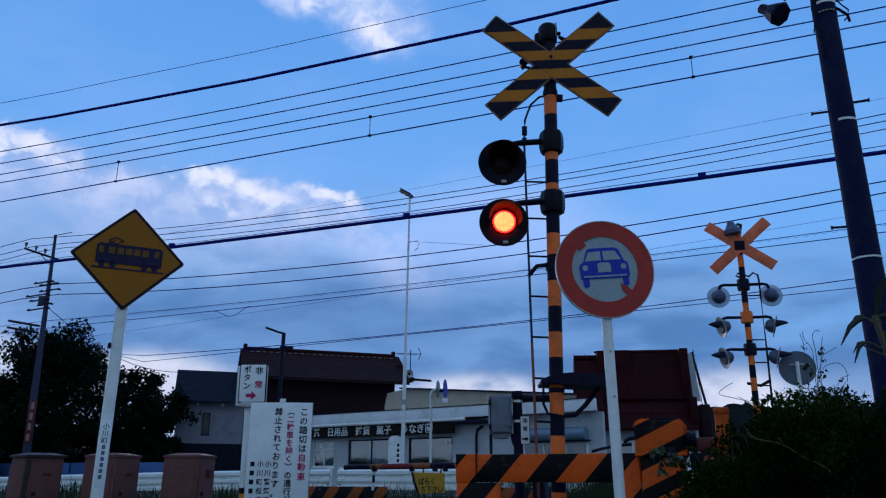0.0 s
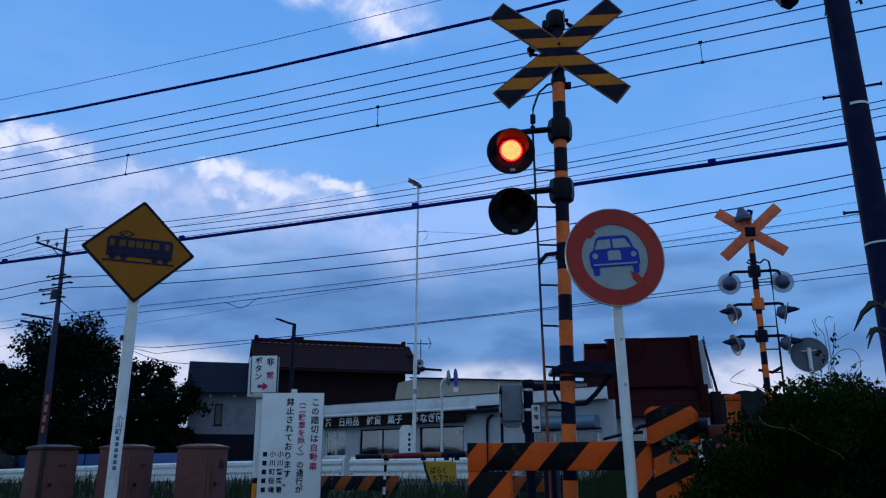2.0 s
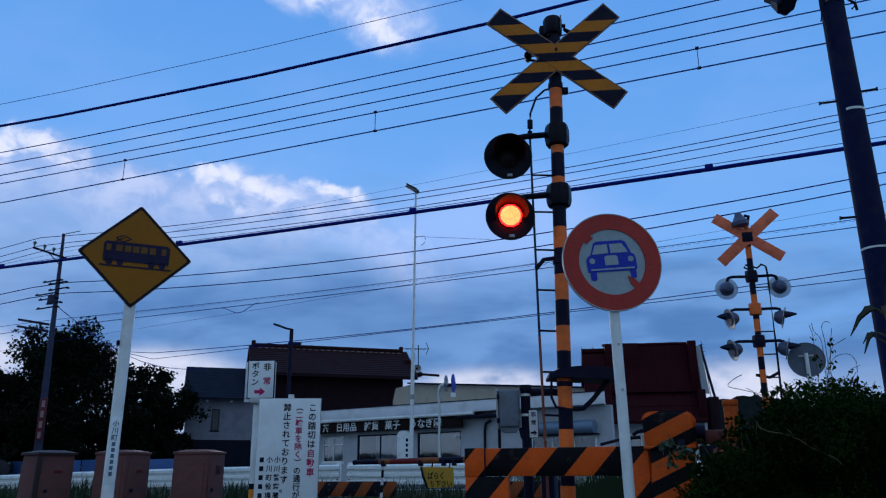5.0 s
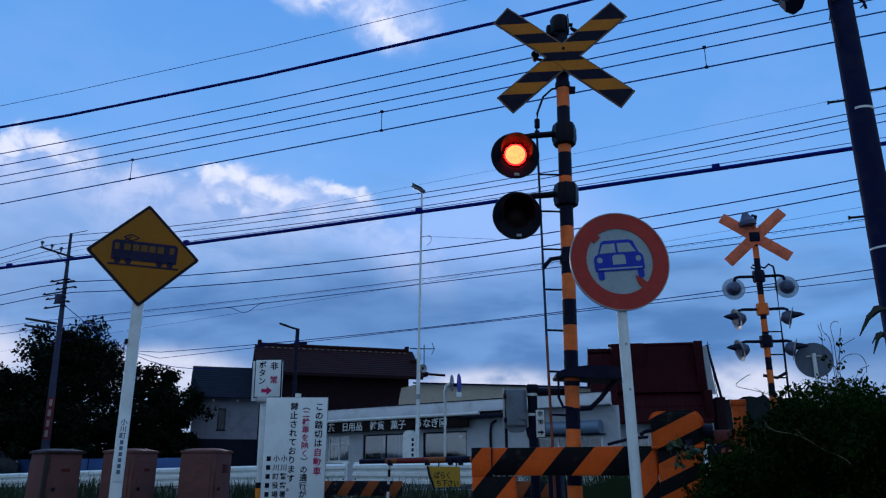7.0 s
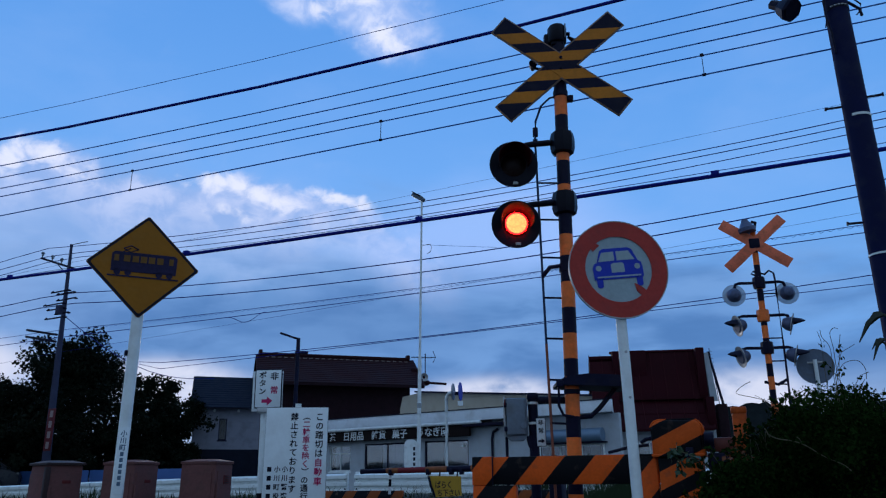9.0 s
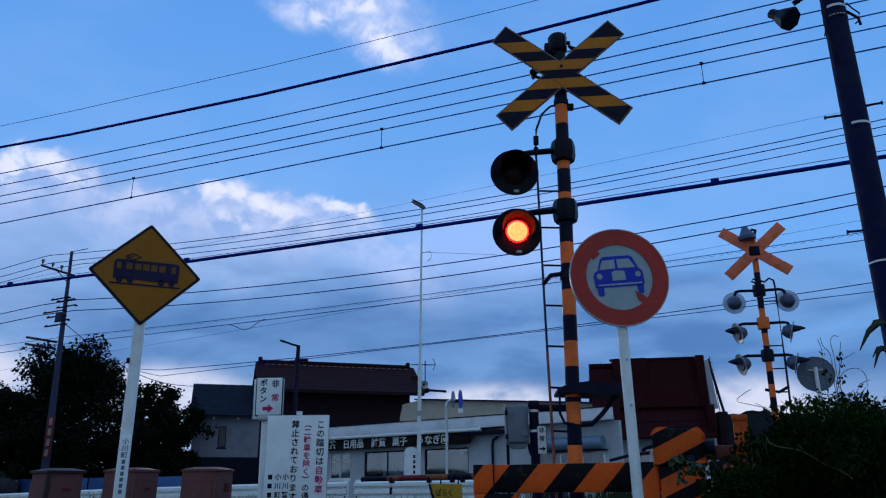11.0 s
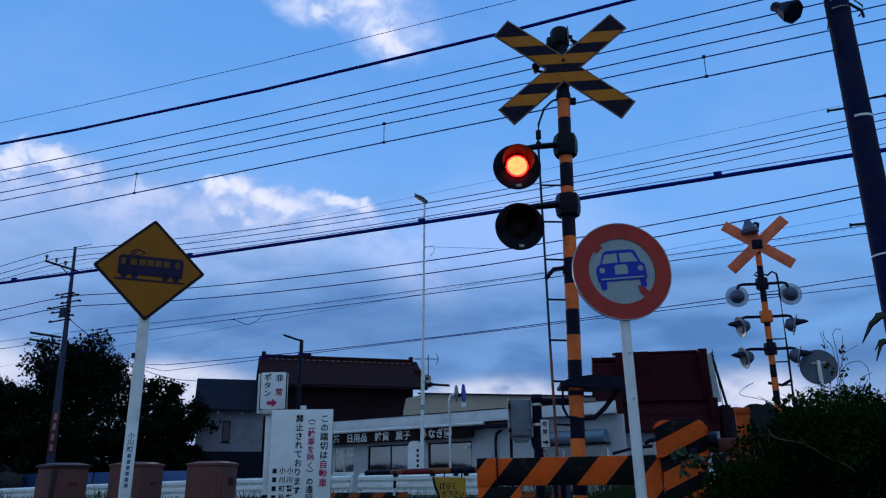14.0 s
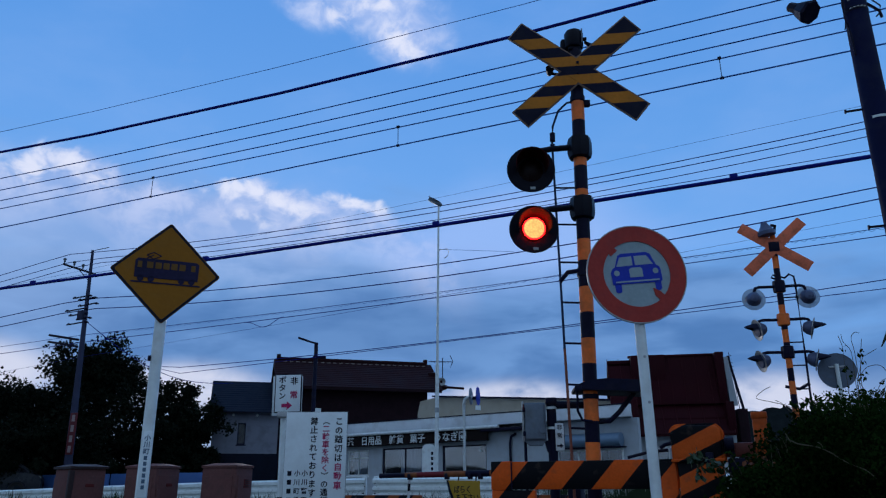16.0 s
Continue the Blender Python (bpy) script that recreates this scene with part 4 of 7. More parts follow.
    part("ladder_rail", tube(B(), rail[5:], 0.010), material("rusty_orange_rail", (0.24, 0.075, 0.045), 0.6, vary=0.25), s, "rust-orange lower ladder rail")
    for h in (3.522, 3.216, 2.910, 2.596, 2.288, 1.986, 1.68):
        x = float(np.interp(h, [2.0, 3.9], [-0.165, -0.216]))
        part("rung", rod(B(), (x, 0, z(h) + 0.004), (-0.03, 0, z(h)), 0.008, seg=8), DARK, s)
    part("knob", rod(B(), (-0.212, 0, z(4.00)), (-0.212, 0, z(3.93)), 0.022, seg=10), DARK, s)
    part("knob", rod(B(), (-0.214, 0, z(3.90)), (-0.214, 0, z(3.86)), 0.020, seg=10), DARK, s)
    part("ladder_bracket", tube(B(), [(-0.19, 0, z(2.76)), (-0.13, -0.02, z(2.83)), (-0.05, -0.02, z(2.84))], 0.017), DARK, s)
    part("collar", lathe(B(), [(0.052, -0.03), (0.062, -0.03), (0.062, 0.03), (0.052, 0.03)], 20), DARK, s, at=Matrix.Translation((0, 0, z(2.83))) @ Matrix.Rotation(radians(90), 4, "X"))
    part("collar", lathe(B(), [(0.052, -0.022), (0.060, -0.022), (0.060, 0.022), (0.052, 0.022)], 20), DARK, s, at=Matrix.Translation((0, 0, z(4.30))) @ Matrix.Rotation(radians(90), 4, "X"))
    part("lug", box(B(), (0.075, 0.0, z(4.26)), (0.05, 0.05, 0.05), 0.008), DARK, s)
    # tray with brace behind the mast
    tray = part("tray", prism(B(), [(x, z(h)) for x, h in ((-0.115, 1.945), (0.39, 1.930), (0.39, 2.012), (0.10, 2.022), (-0.03, 2.006), (-0.08, 1.985), (-0.118, 1.965))], -0.11, 0.23), DARK, s, "dark steel tray on the mast")
    part("tray_lip", box(B(), (-0.095, -0.115, z(1.950)), (0.050, 0.02, 0.045), 0.008), DARK, s)
    part("brace", tube(B(), [(0.33, 0.02, z(1.96)), (0.20, 0.02, z(1.80)), (0.13, 0.02, z(1.735)), (0.0, 0.02, z(1.725))], 0.017), DARK, s)
    part("hanging_cable", tube(B(), [(-0.10, -0.05, z(1.95)), (-0.10, -0.05, z(1.80)), (-0.07, -0.05, z(1.735)), (0, -0.05, z(1.725))], 0.010), DARK, s)
    part("clamp_band", lathe(B(), [(0.053, -0.02), (0.058, -0.014), (0.058, 0.014), (0.053, 0.014)], 20), DARK, s, at=Matrix.Translation((0, 0, z(1.905))) @ Matrix.Rotation(radians(90), 4, "X"))
    part("foot", box(B(), (0, 0, 0.02), (0.30, 0.30, 0.06), 0.012), CONCRETE, s, "concrete foot")


def control_cabinet():
    """Grey cabinet on a dark post that a bent arm ties to the mast."""
    u0, v0 = -1.43, 5.45
    z0 = level(v0)
    s = thing("control_cabinet", uv(u0, v0, z0, 18), "grey steel control cabinet on a dark iron post", "control cabinet")
    part("post", rod(B(), (0, 0, 0), (0, 0, 1.905 - z0), 0.036), DARK, s, "dark iron post")
    part("top_arm", tube(B(), [(0, 0, 1.87 - z0), (0.10, 0, 1.868 - z0), (0.34, 0, 1.862 - z0)], 0.027), DARK, s)
    part("post_cap", box(B(), (0, 0, 1.895 - z0), (0.085, 0.085, 0.05), 0.012), DARK, s)
    body = part("body", box(B(), (-0.125, -0.02, 1.742 - z0), (0.160, 0.13, 0.275), 0.016), GREY, s, "grey painted steel box")
    part("door", box(B(), (-0.130, -0.092, 1.742 - z0), (0.140, 0.016, 0.252), 0.010), GREY, body)
    for dz in (-0.085, 0.085):
        part("hinge", box(B(), (-0.206, -0.09, 1.742 - z0 + dz), (0.022, 0.03, 0.034), 0.005), DARK, s)
    part("edge_strip", box(B(), (-0.212, -0.050, 1.745 - z0), (0.014, 0.075, 0.285), 0.004), SIGN_BACK, s, "pale strip along the left edge")
    part("foot", prism(B(), [(-0.205, 1.607), (-0.050, 1.607), (-0.075, 1.575), (-0.165, 1.575)], -0.075, 0.035), GREY, s, at=Matrix.Translation((0, 0, -z0)))
    part("red_tag", box(B(), (-0.208, -0.100, 1.845 - z0), (0.008, 0.012, 0.045), 0.002), VENT_RED, s)
    part("handle", rod(B(), (-0.075, -0.100, 1.68 - z0), (-0.075, -0.112, 1.68 - z0), 0.022, seg=14), GREY, s)
    part("gland", prism(B(), [(-0.06, 1.61), (-0.02, 1.61), (-0.02, 1.50), (-0.045, 1.54)], -0.04, 0.02), DARK, s, at=Matrix.Translation((0, 0, -z0)))
    for h in (1.845, 1.700):
        part("strap", lathe(B(), [(0.036, -0.009), (0.040, -0.009), (0.040, 0.009), (0.036, 0.009)], 18), WHITE, s, "white tape band", at=Matrix.Translation((0, 0, h - z0)) @ Matrix.Rotation(radians(90), 4, "X"))
    part("conduit", tube(B(), [(-0.20, 0.0, 1.61 - z0), (-0.20, 0.0, 1.55 - z0), (-0.20, 0.02, 1.0 - z0), (-0.20, 0.02, 0)], 0.011), DARK, s)
    plate = part("plate", box(B(), (0.050, -0.038, 1.635 - z0), (0.062, 0.008, 0.195), 0.002), BOARD, s, "small white button plate with arrow")
    part("plate_frame", box(B(), (0.050, -0.032, 1.635 - z0), (0.072, 0.008, 0.205), 0.002), INK, s)
    column("非常", 0.040, 0.058, INK, s, 0.050, -0.0435, 1.722 - z0)
    part("arrow", prism(B(), [(0.027, 1.565), (0.027, 1.578), (0.052, 1.578), (0.052, 1.590), (0.074, 1.5715), (0.052, 1.553), (0.052, 1.565)], -0.045, -0.0425), INK, s, at=Matrix.Translation((0, 0, -z0)))


def near_fence():
    """Low guard of diagonal-striped plates in front of the mast."""
    v0 = 4.95
    z0 = level(v0)
    s = thing("guard_fence", uv(-1.15, v0, z0), "orange and black diagonal-striped steel guard fence", "guard fence")
    top = 1.453 - z0
    part("rail", box(B(), (0.100, 0, top - 0.091), (1.075, 0.032, 0.178), 0.006), DIAG, s, "striped guard rail")
    part("end_plate", box(B(), (-0.512, -0.004, top - 0.091), (0.142, 0.040, 0.186), 0.006), DIAG, s)
    part("post", box(B(), (-0.430, 0.004, (top - 0.184) / 2), (0.300, 0.05, top - 0.184), 0.006), DIAG, s, "broad striped post")
    part("post", box(B(), (0.580, 0.0, top / 2 - 0.02), (0.100, 0.052, top + 0.002), 0.006), DIAG, s)
    part("seam_strip", box(B(), (-0.438, -0.021, top - 0.091), (0.007, 0.006, 0.180)), DARK, s)


def gate_machine():
    """Barrier machine: rounded striped housing, arm pivot, post beside it."""
    v0 = 5.02
    z0 = level(v0)
    s = thing("barrier_machine", uv(-0.385, v0, z0), "rounded orange and black striped barrier drive housing", "barrier machine")
    h = 1.648 - z0
    w = 0.150
    lip = 1.078
    outline = [(-w, lip), (w, lip), (w, h - 0.055)] + arc(w - 0.055, h - 0.055, 0.055, 0, 90, 7)[1:] + arc(-w + 0.055, h - 0.055, 0.055, 90, 180, 7) + [(-w, h - 0.055)]
    bm = prism(B(), outline, -0.14, 0.16)
    bmesh.ops.bevel(bm, geom=[e for e in bm.edges if abs(e.verts[0].co.y - e.verts[1].co.y) < 1e-4], offset=0.018, segments=3, profile=0.5, affect="EDGES")
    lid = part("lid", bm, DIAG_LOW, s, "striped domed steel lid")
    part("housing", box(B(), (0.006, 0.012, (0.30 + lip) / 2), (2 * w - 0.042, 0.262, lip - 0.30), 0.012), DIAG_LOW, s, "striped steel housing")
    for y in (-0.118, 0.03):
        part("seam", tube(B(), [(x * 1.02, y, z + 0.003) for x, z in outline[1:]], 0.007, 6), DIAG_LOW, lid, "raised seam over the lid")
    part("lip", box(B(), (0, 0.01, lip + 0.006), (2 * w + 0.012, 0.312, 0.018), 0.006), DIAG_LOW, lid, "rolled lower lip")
    part("latch_plate", box(B(), (0.07, -0.148, lip + 0.02), (0.045, 0.014, 0.06), 0.005), DARK, lid)
    part("pedestal", box(B(), (0, 0.0, 0.15), (0.26, 0.24, 0.32), 0.01), DARK, s)
    part("pivot", rod(B(), (w + 0.0, 0.0, h - 0.12), (w + 0.06, 0.0, h - 0.12), 0.05, seg=18), DARK, s)
    part("crank", box(B(), (w + 0.045, 0.0, h - 0.16), (0.03, 0.06, 0.16), 0.01), DARK, s)
    part("tie_bar", box(B(), (w + 0.13, 0.02, 1.50 - z0), (0.24, 0.05, 0.085), 0.008), material("dull_red_bar", (0.13, 0.026, 0.018), 0.5, vary=0.2), s, "dull red cross bar")
    part("side_box", box(B(), (w + 0.08, 0.0, 1.39 - z0), (0.13, 0.10, 0.12), 0.012), DARK, s)
    latch = part("latch", tube(B(), [(-w, -0.02, 1.55 - z0), (-w - 0.05, -0.02, 1.54 - z0), (-w - 0.08, -0.02, 1.52 - z0)], 0.012), DARK, s)
    part("latch_rod", tube(B(), [(-w - 0.04, 0.05, 1.51 - z0), (-w - 0.16, 0.05, 1.50 - z0), (-w - 0.30, 0.05, 1.468 - z0)], 0.010), DARK, s)
    p = thing("bollard", uv(-0.012, 4.98, level(4.98)), "orange square post with a flat cap", "bollard")
    hp = 1.715 - level(4.98)
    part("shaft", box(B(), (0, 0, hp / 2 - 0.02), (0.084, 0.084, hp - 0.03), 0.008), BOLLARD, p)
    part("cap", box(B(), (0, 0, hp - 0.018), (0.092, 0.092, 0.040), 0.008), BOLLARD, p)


def gate_arm():
    """Lowered barrier arm across the path, with hanging rods and a yellow sign."""
    v0 = 5.9
    s = thing("crossing_barrier", uv(-2.0, v0, level(v0)), "lowered dark red and black banded barrier arm", "barrier arm")
    z = 1.392 - level(v0)
    bar = part("bar", rod(B(), (-1.065, 0, z - 0.008), (0.62, 0, z + 0.012), 0.019, 0.029, seg=16), BLACK, s, "tapered black barrier bar")
    for a, b, paint in ((-0.84, -0.73, RUST_BAND), (-0.73, -0.48, RED_BAND), (-0.48, -0.29, RUST_BAND), (-0.08, 0.12, RUST_BAND), (0.12, 0.36, RED_BAND)):
        ra, rb = [0.0195 + 0.010 * (q + 1.065) / 1.685 + 0.0012 for q in (a, b)]
        za, zb = [z - 0.008 + 0.020 * (q + 1.065) / 1.685 for q in (a, b)]
        part("band", rod(B(), (a, 0, za), (b, 0, zb), ra, rb, seg=16), paint, bar, "painted band")
    part("tip", rod(B(), (-1.085, 0, z - 0.008), (-1.062, 0, z - 0.008), 0.021, seg=14), BLACK, s)
    for x in (-0.80, -0.46, -0.255, -0.165, -0.05):
        part("clip", box(B(), (x, 0, z - 0.018), (0.030, 0.060, 0.050), 0.008), DARK, s)
    part("hanging_rod", rod(B(), (-0.805, 0, z - 0.02), (-0.83, 0, z - 0.62), 0.012, seg=8), striped("rod_bands", 2, 0.12, 0.0, 0.5, one=(0.7, 0.7, 0.72)), s, "banded hanging rod")
    part("carrier", box(B(), (0.62, 0, z / 2), (0.10, 0.16, z + 0.10), 0.012), BLACK, s, "black arm carrier")
    sg = thing("hanging_sign", uv(-2.302, v0, level(v0), 4), "yellow hanging wait sign with black writing, one edge curled", "sign")
    pts = [(-0.142, 1.342), (0.136, 1.336), (0.140, 1.186), (-0.085, 1.176)]
    part("sheet", prism(B(), pts, -0.034, -0.030), material("yellow_wait_sheet", (0.46, 0.27, 0.02), 0.5, vary=0.12, dirt=(0.3, 0.2, 0.04), dirt_amount=0.4), sg, "yellow sheet", Matrix.Translation((0, 0, -level(v0))))
    part("curl", tube(B(), [(-0.142, -0.028, 1.342), (-0.118, -0.05, 1.27), (-0.085, -0.028, 1.176)], 0.010, 6), INK, sg, at=Matrix.Translation((0, 0, -level(v0))))
    lettering("lettering", "ばらく", 0.062, INK, sg, -0.010, -0.0355, 1.302 - level(v0), 0.80)
    lettering("lettering", "ち下さい", 0.058, INK, sg, 0.030, -0.0355, 1.238 - level(v0), 0.84)
    for x in (-0.05, 0.10):
        part("tie", rod(B(), (x, -0.02, 1.335 - level(v0)), (x, 0.0, 1.39 - level(v0)), 0.006, seg=6), DARK, sg)


def far_fence():
    v0 = 11.8
    z0 = level(v0)
    for u0, w in ((-6.15, 1.55), (-3.05, 0.9), (-1.12, 0.30)):
        s = thing("guard_fence", uv(u0, v0, z0), "weathered orange and black guard plate beyond the track", "guard fence", "far guard fences")
        part("rail", box(B(), (0, 0, 0.64), (w, 0.05, 0.24), 0.01), DIAG_OLD, s)
        for x in (-w / 2 + 0.12, w / 2 - 0.12):
            part("post", box(B(), (x, 0.03, 0.34), (0.12, 0.08, 0.68), 0.008), DIAG_OLD, s)


def brown_boxes():
    """Three track-side equipment cabinets, each turned its own way."""
    for x, y, turn, w, label, cap in ((-3.97, 7.75, -40, 0.385, "brown steel equipment cabinet with a dark recessed edge", True), (-3.22, 7.75, -19, 0.385, "plain brown steel equipment cabinet", False), (-2.45, 7.75, -12, 0.380, "brown steel equipment cabinet with a vent", False)):
        z0 = ground_at(x, y)
        s = thing("equipment_cabinet", pose(x, y, z0, 0, 0, turn), label, "cabinet", "track-side cabinets")
        h = 1.485 - z0
        body = part("body", box(B(), (0, 0, h / 2), (w, w * 0.9, h), 0.014), PINK, s)
        t = w / 2 + (0.020 if cap else 0.006)
        bm = B()
        lo = [bm.verts.new((sx * t, sy * t * 0.9, h)) for sx, sy in ((-1, -1), (1, -1), (1, 1), (-1, 1))]
        mid = [bm.verts.new((sx * t, sy * t * 0.9, h + 0.022)) for sx, sy in ((-1, -1), (1, -1), (1, 1), (-1, 1))]
        hi = [bm.verts.new((sx * t * 0.55, sy * t * 0.45, h + 0.046)) for sx, sy in ((-1, -1), (1, -1), (1, 1), (-1, 1))]
        for a, b in ((lo, mid), (mid, hi)):
            for i in range(4):
                bm.faces.new((a[i], a[(i + 1) % 4], b[(i + 1) % 4], b[i]))
        bm.faces.new(lo[::-1]), bm.faces.new(hi)
        part("cap", bm, PINK_DARK if cap else PINK, s, "shallow hipped lid")
        part("door", box(B(), (-0.01, -w * 0.45 - 0.004, h / 2), (w * 0.86, 0.012, h * 0.86), 0.004), PINK, s)
        part("side_door", box(B(), (w / 2 + 0.003, 0.0, h / 2 + 0.02), (0.010, w * 0.74, h * 0.84), 0.004), PINK, s)
        part("lock", rod(B(), (w / 2 + 0.006, -0.08, h - 0.34), (w / 2 + 0.022, -0.08, h - 0.34), 0.018, seg=10), DARK, s)
        if "vent" in label:
            part("vent_plate", box(B(), (w / 2 + 0.009, 0.03, h - 0.150), (0.006, 0.105, 0.085), 0.002), VENT_RED, s, "dull red vent plate")
            for k in range(4):
                part("vent_slat", box(B(), (w / 2 + 0.013, 0.03, h - 0.120 - 0.020 * k), (0.006, 0.085, 0.009), 0.002), PINK_DARK, s)
        else:
            part("name_plate", box(B(), (w / 2 + 0.009, 0.02, h - 0.16), (0.005, 0.085, 0.030), 0.002), VENT_RED, s, "small dull red plate")
        part("latch_strip", box(B(), (w / 2 + 0.012, -w * 0.45 + 0.035, h - 0.30), (0.018, 0.034, 0.20), 0.005), PINK, s, "raised latch strip")
        if cap:
            part("edge_channel", box(B(), (w / 2 - 0.004, -w * 0.45 + 0.004, h / 2), (0.05, 0.05, h * 0.97), 0.006), PINK_DARK, s)


LAMPS = {}
near_mast(), control_cabinet(), near_fence(), gate_machine(), gate_arm(), far_fence(), brown_boxes()


# ---- the crossing's far side ----
def far_mast():
    v0 = 12.615
    z0 = level(v0)
    s = thing("crossing_signal", pose(4.955, 11.605, z0, 0, 0.8, -12), "far crossing signal seen from behind, six lamps and orange crossbuck", "crossing signal")
    z = lambda h: h - z0
    hood_paint = material("weathered_black_hood", (0.011, 0.013, 0.034), 0.5, vary=0.3, spec=0.12)
    shell = material("grey_lamp_back", (0.085, 0.105, 0.185), 0.4, 0.2, vary=0.25)
    pale = material("clear_back_board", (0.34, 0.42, 0.52), 0.35, 0.0, vary=0.15)
    pale.node_tree.nodes["Principled BSDF"].inputs["Alpha"].default_value = 0.55
    a, k = z0, 0
    while a < 5.16:
        b = min(a + 0.20, 5.16)
        part("mast_band", rod(B(), (0, 0, z(a)), (0, 0, z(b)), 0.048, seg=18), BLACK if k % 2 == 0 else ORANGE, s)
        a, k = b, k + 1
    crossbuck(s, z(4.945), 1.225, 0.178, False, 39.2, -0.08, 3.0)
    part("board_hub", box(B(), (-0.01, 0, z(4.95)), (0.17, 0.20, 0.17), 0.02), BLACK, s)
    part("bell_arm", tube(B(), [(0.0, 0, z(5.12)), (0.03, -0.05, z(5.24)), (0.045, -0.08, z(5.30)), (-0.02, -0.10, z(5.31))], 0.026, 8), DARK, s)
    part("bell", lathe(B(), [(0.001, -0.12), (0.135, -0.11), (0.140, -0.05), (0.120, -0.03), (0.060, 0.07), (0.048, 0.11), (0.001, 0.12)], 20), shell, s, "grey bell under a cone", Matrix.Translation((-0.11, -0.10, z(5.25))) @ pose(0, 0, 0, 0, -8, 0) @ Matrix.Rotation(radians(90), 4, "X"))
    for h, dz, tw in ((4.303, -0.19, 180), (3.763, -0.15, 90), (3.247, -0.13, 90)):
        part("junction_box", lathe(B(), [(0.055, -0.10), (0.092, -0.09), (0.098, -0.04), (0.098, 0.04), (0.092, 0.09), (0.055, 0.10)], 8), ORANGE if h == 3.763 else BLACK, s, at=Matrix.Translation((0, 0, z(h))) @ Matrix.Rotation(radians(90), 4, "X"))
        for sx in (-1, 1):
            part("arm", tube(B(), [(sx * 0.06, 0, z(h)), (sx * 0.30, 0, z(h) + 0.005), (sx * 0.36, 0, z(h) - 0.01), (sx * 0.385, 0, z(h) - 0.08)], 0.024, 8), DARK, s, "lamp arm")
            at = Matrix.Translation((sx * 0.40, 0.0, z(h) + dz)) @ (pose(0, 0, 0, 0, 0, 180) if tw == 180 else pose(0, 0, 0, 0, 0, sx * 76) @ pose(0, 0, 0, 14, 0, 0))
            hd = new("lamp", mesh_of("lamp", lathe(B(), [(0.001, -0.02), (0.10, -0.02), (0.115, 0.01), (0.105, 0.07), (0.065, 0.13), (0.001, 0.145)], 26), shell))
            hd.parent, hd.matrix_basis = s, at
            hd["label"] = "round crossing lamp"
            if tw == 180:
                part("back_board", lathe(B(), [(0.09, 0.0), (0.176, -0.012), (0.179, -0.004), (0.09, 0.010)], 32), pale, hd, "pale round back board")
                part("hood", lathe(B(), [(0.112, 0.0), (0.125, -0.15), (0.121, -0.15), (0.107, 0.0)], 22, -10, 190), hood_paint, hd)
            else:
                part("back_board", lathe(B(), [(0.10, 0.0), (0.170, -0.012), (0.173, -0.004), (0.10, 0.008)], 32), STEEL, hd, "pale round back board")
                part("hood", lathe(B(), [(0.108, 0.0), (0.046, -0.155), (0.012, -0.205), (0.008, -0.195), (0.041, -0.145), (0.102, 0.0)], 22, -5, 185), hood_paint, hd, "pointed black hood", pose(0, 0, 0.01, -22, 0, 0))
    part("ladder_rail", tube(B(), [(0.02, 0, z(4.47)), (0.10, 0, z(4.44)), (0.17, 0, z(4.50)), (0.235, 0, z(4.46)), (0.245, 0, z(4.35)), (0.245, 0, z(3.2)), (0.235, 0, z(2.2)), (0.235, 0, 0.05)], 0.016), DARK, s, "ladder rail")
    part("top_hook", tube(B(), [(0, 0, z(4.46)), (-0.07, 0, z(4.50)), (-0.10, 0, z(4.46)), (-0.03, 0, z(4.42))], 0.016), DARK, s)
    for k in range(10):
        h = 4.12 - 0.36 * k
        if h > 0.6:
            part("rung", rod(B(), (0.04, 0, z(h)), (0.245, 0, z(h)), 0.011, seg=8), DARK, s)
    part("bracket", tube(B(), [(-0.10, 0, z(2.72)), (0.10, 0, z(2.68)), (0.25, 0, z(2.76))], 0.024), DARK, s)


def back_sign():
    """Back of a round sign beyond the track."""
    p = uv(1.16, 12.75)
    z0 = level(12.75)
    s = thing("road_sign", pose(p.translation.x, p.translation.y, z0, 0, 0, -20), "grey back of a round road sign on a pale post", "road sign")
    c = 2.94 - z0
    part("post", rod(B(), (0, 0, 0), (0, 0, c + 0.10), 0.030), WHITE, s, "pale post")
    part("plate", lathe(B(), [(0.001, 0.040), (0.265, 0.040), (0.270, 0.030), (0.270, 0.046), (0.001, 0.046)], 48), material("blue_grey_sheet_back", (0.115, 0.145, 0.20), 0.5, 0.3, vary=0.14, stain=5, dirt=(0.12, 0.12, 0.12), dirt_amount=0.4), s, "grey sheet back", Matrix.Translation((0, 0, c)))
    part("bracket", box(B(), (0, 0.035, c + 0.06), (0.22, 0.03, 0.03), 0.004), STEEL, s)


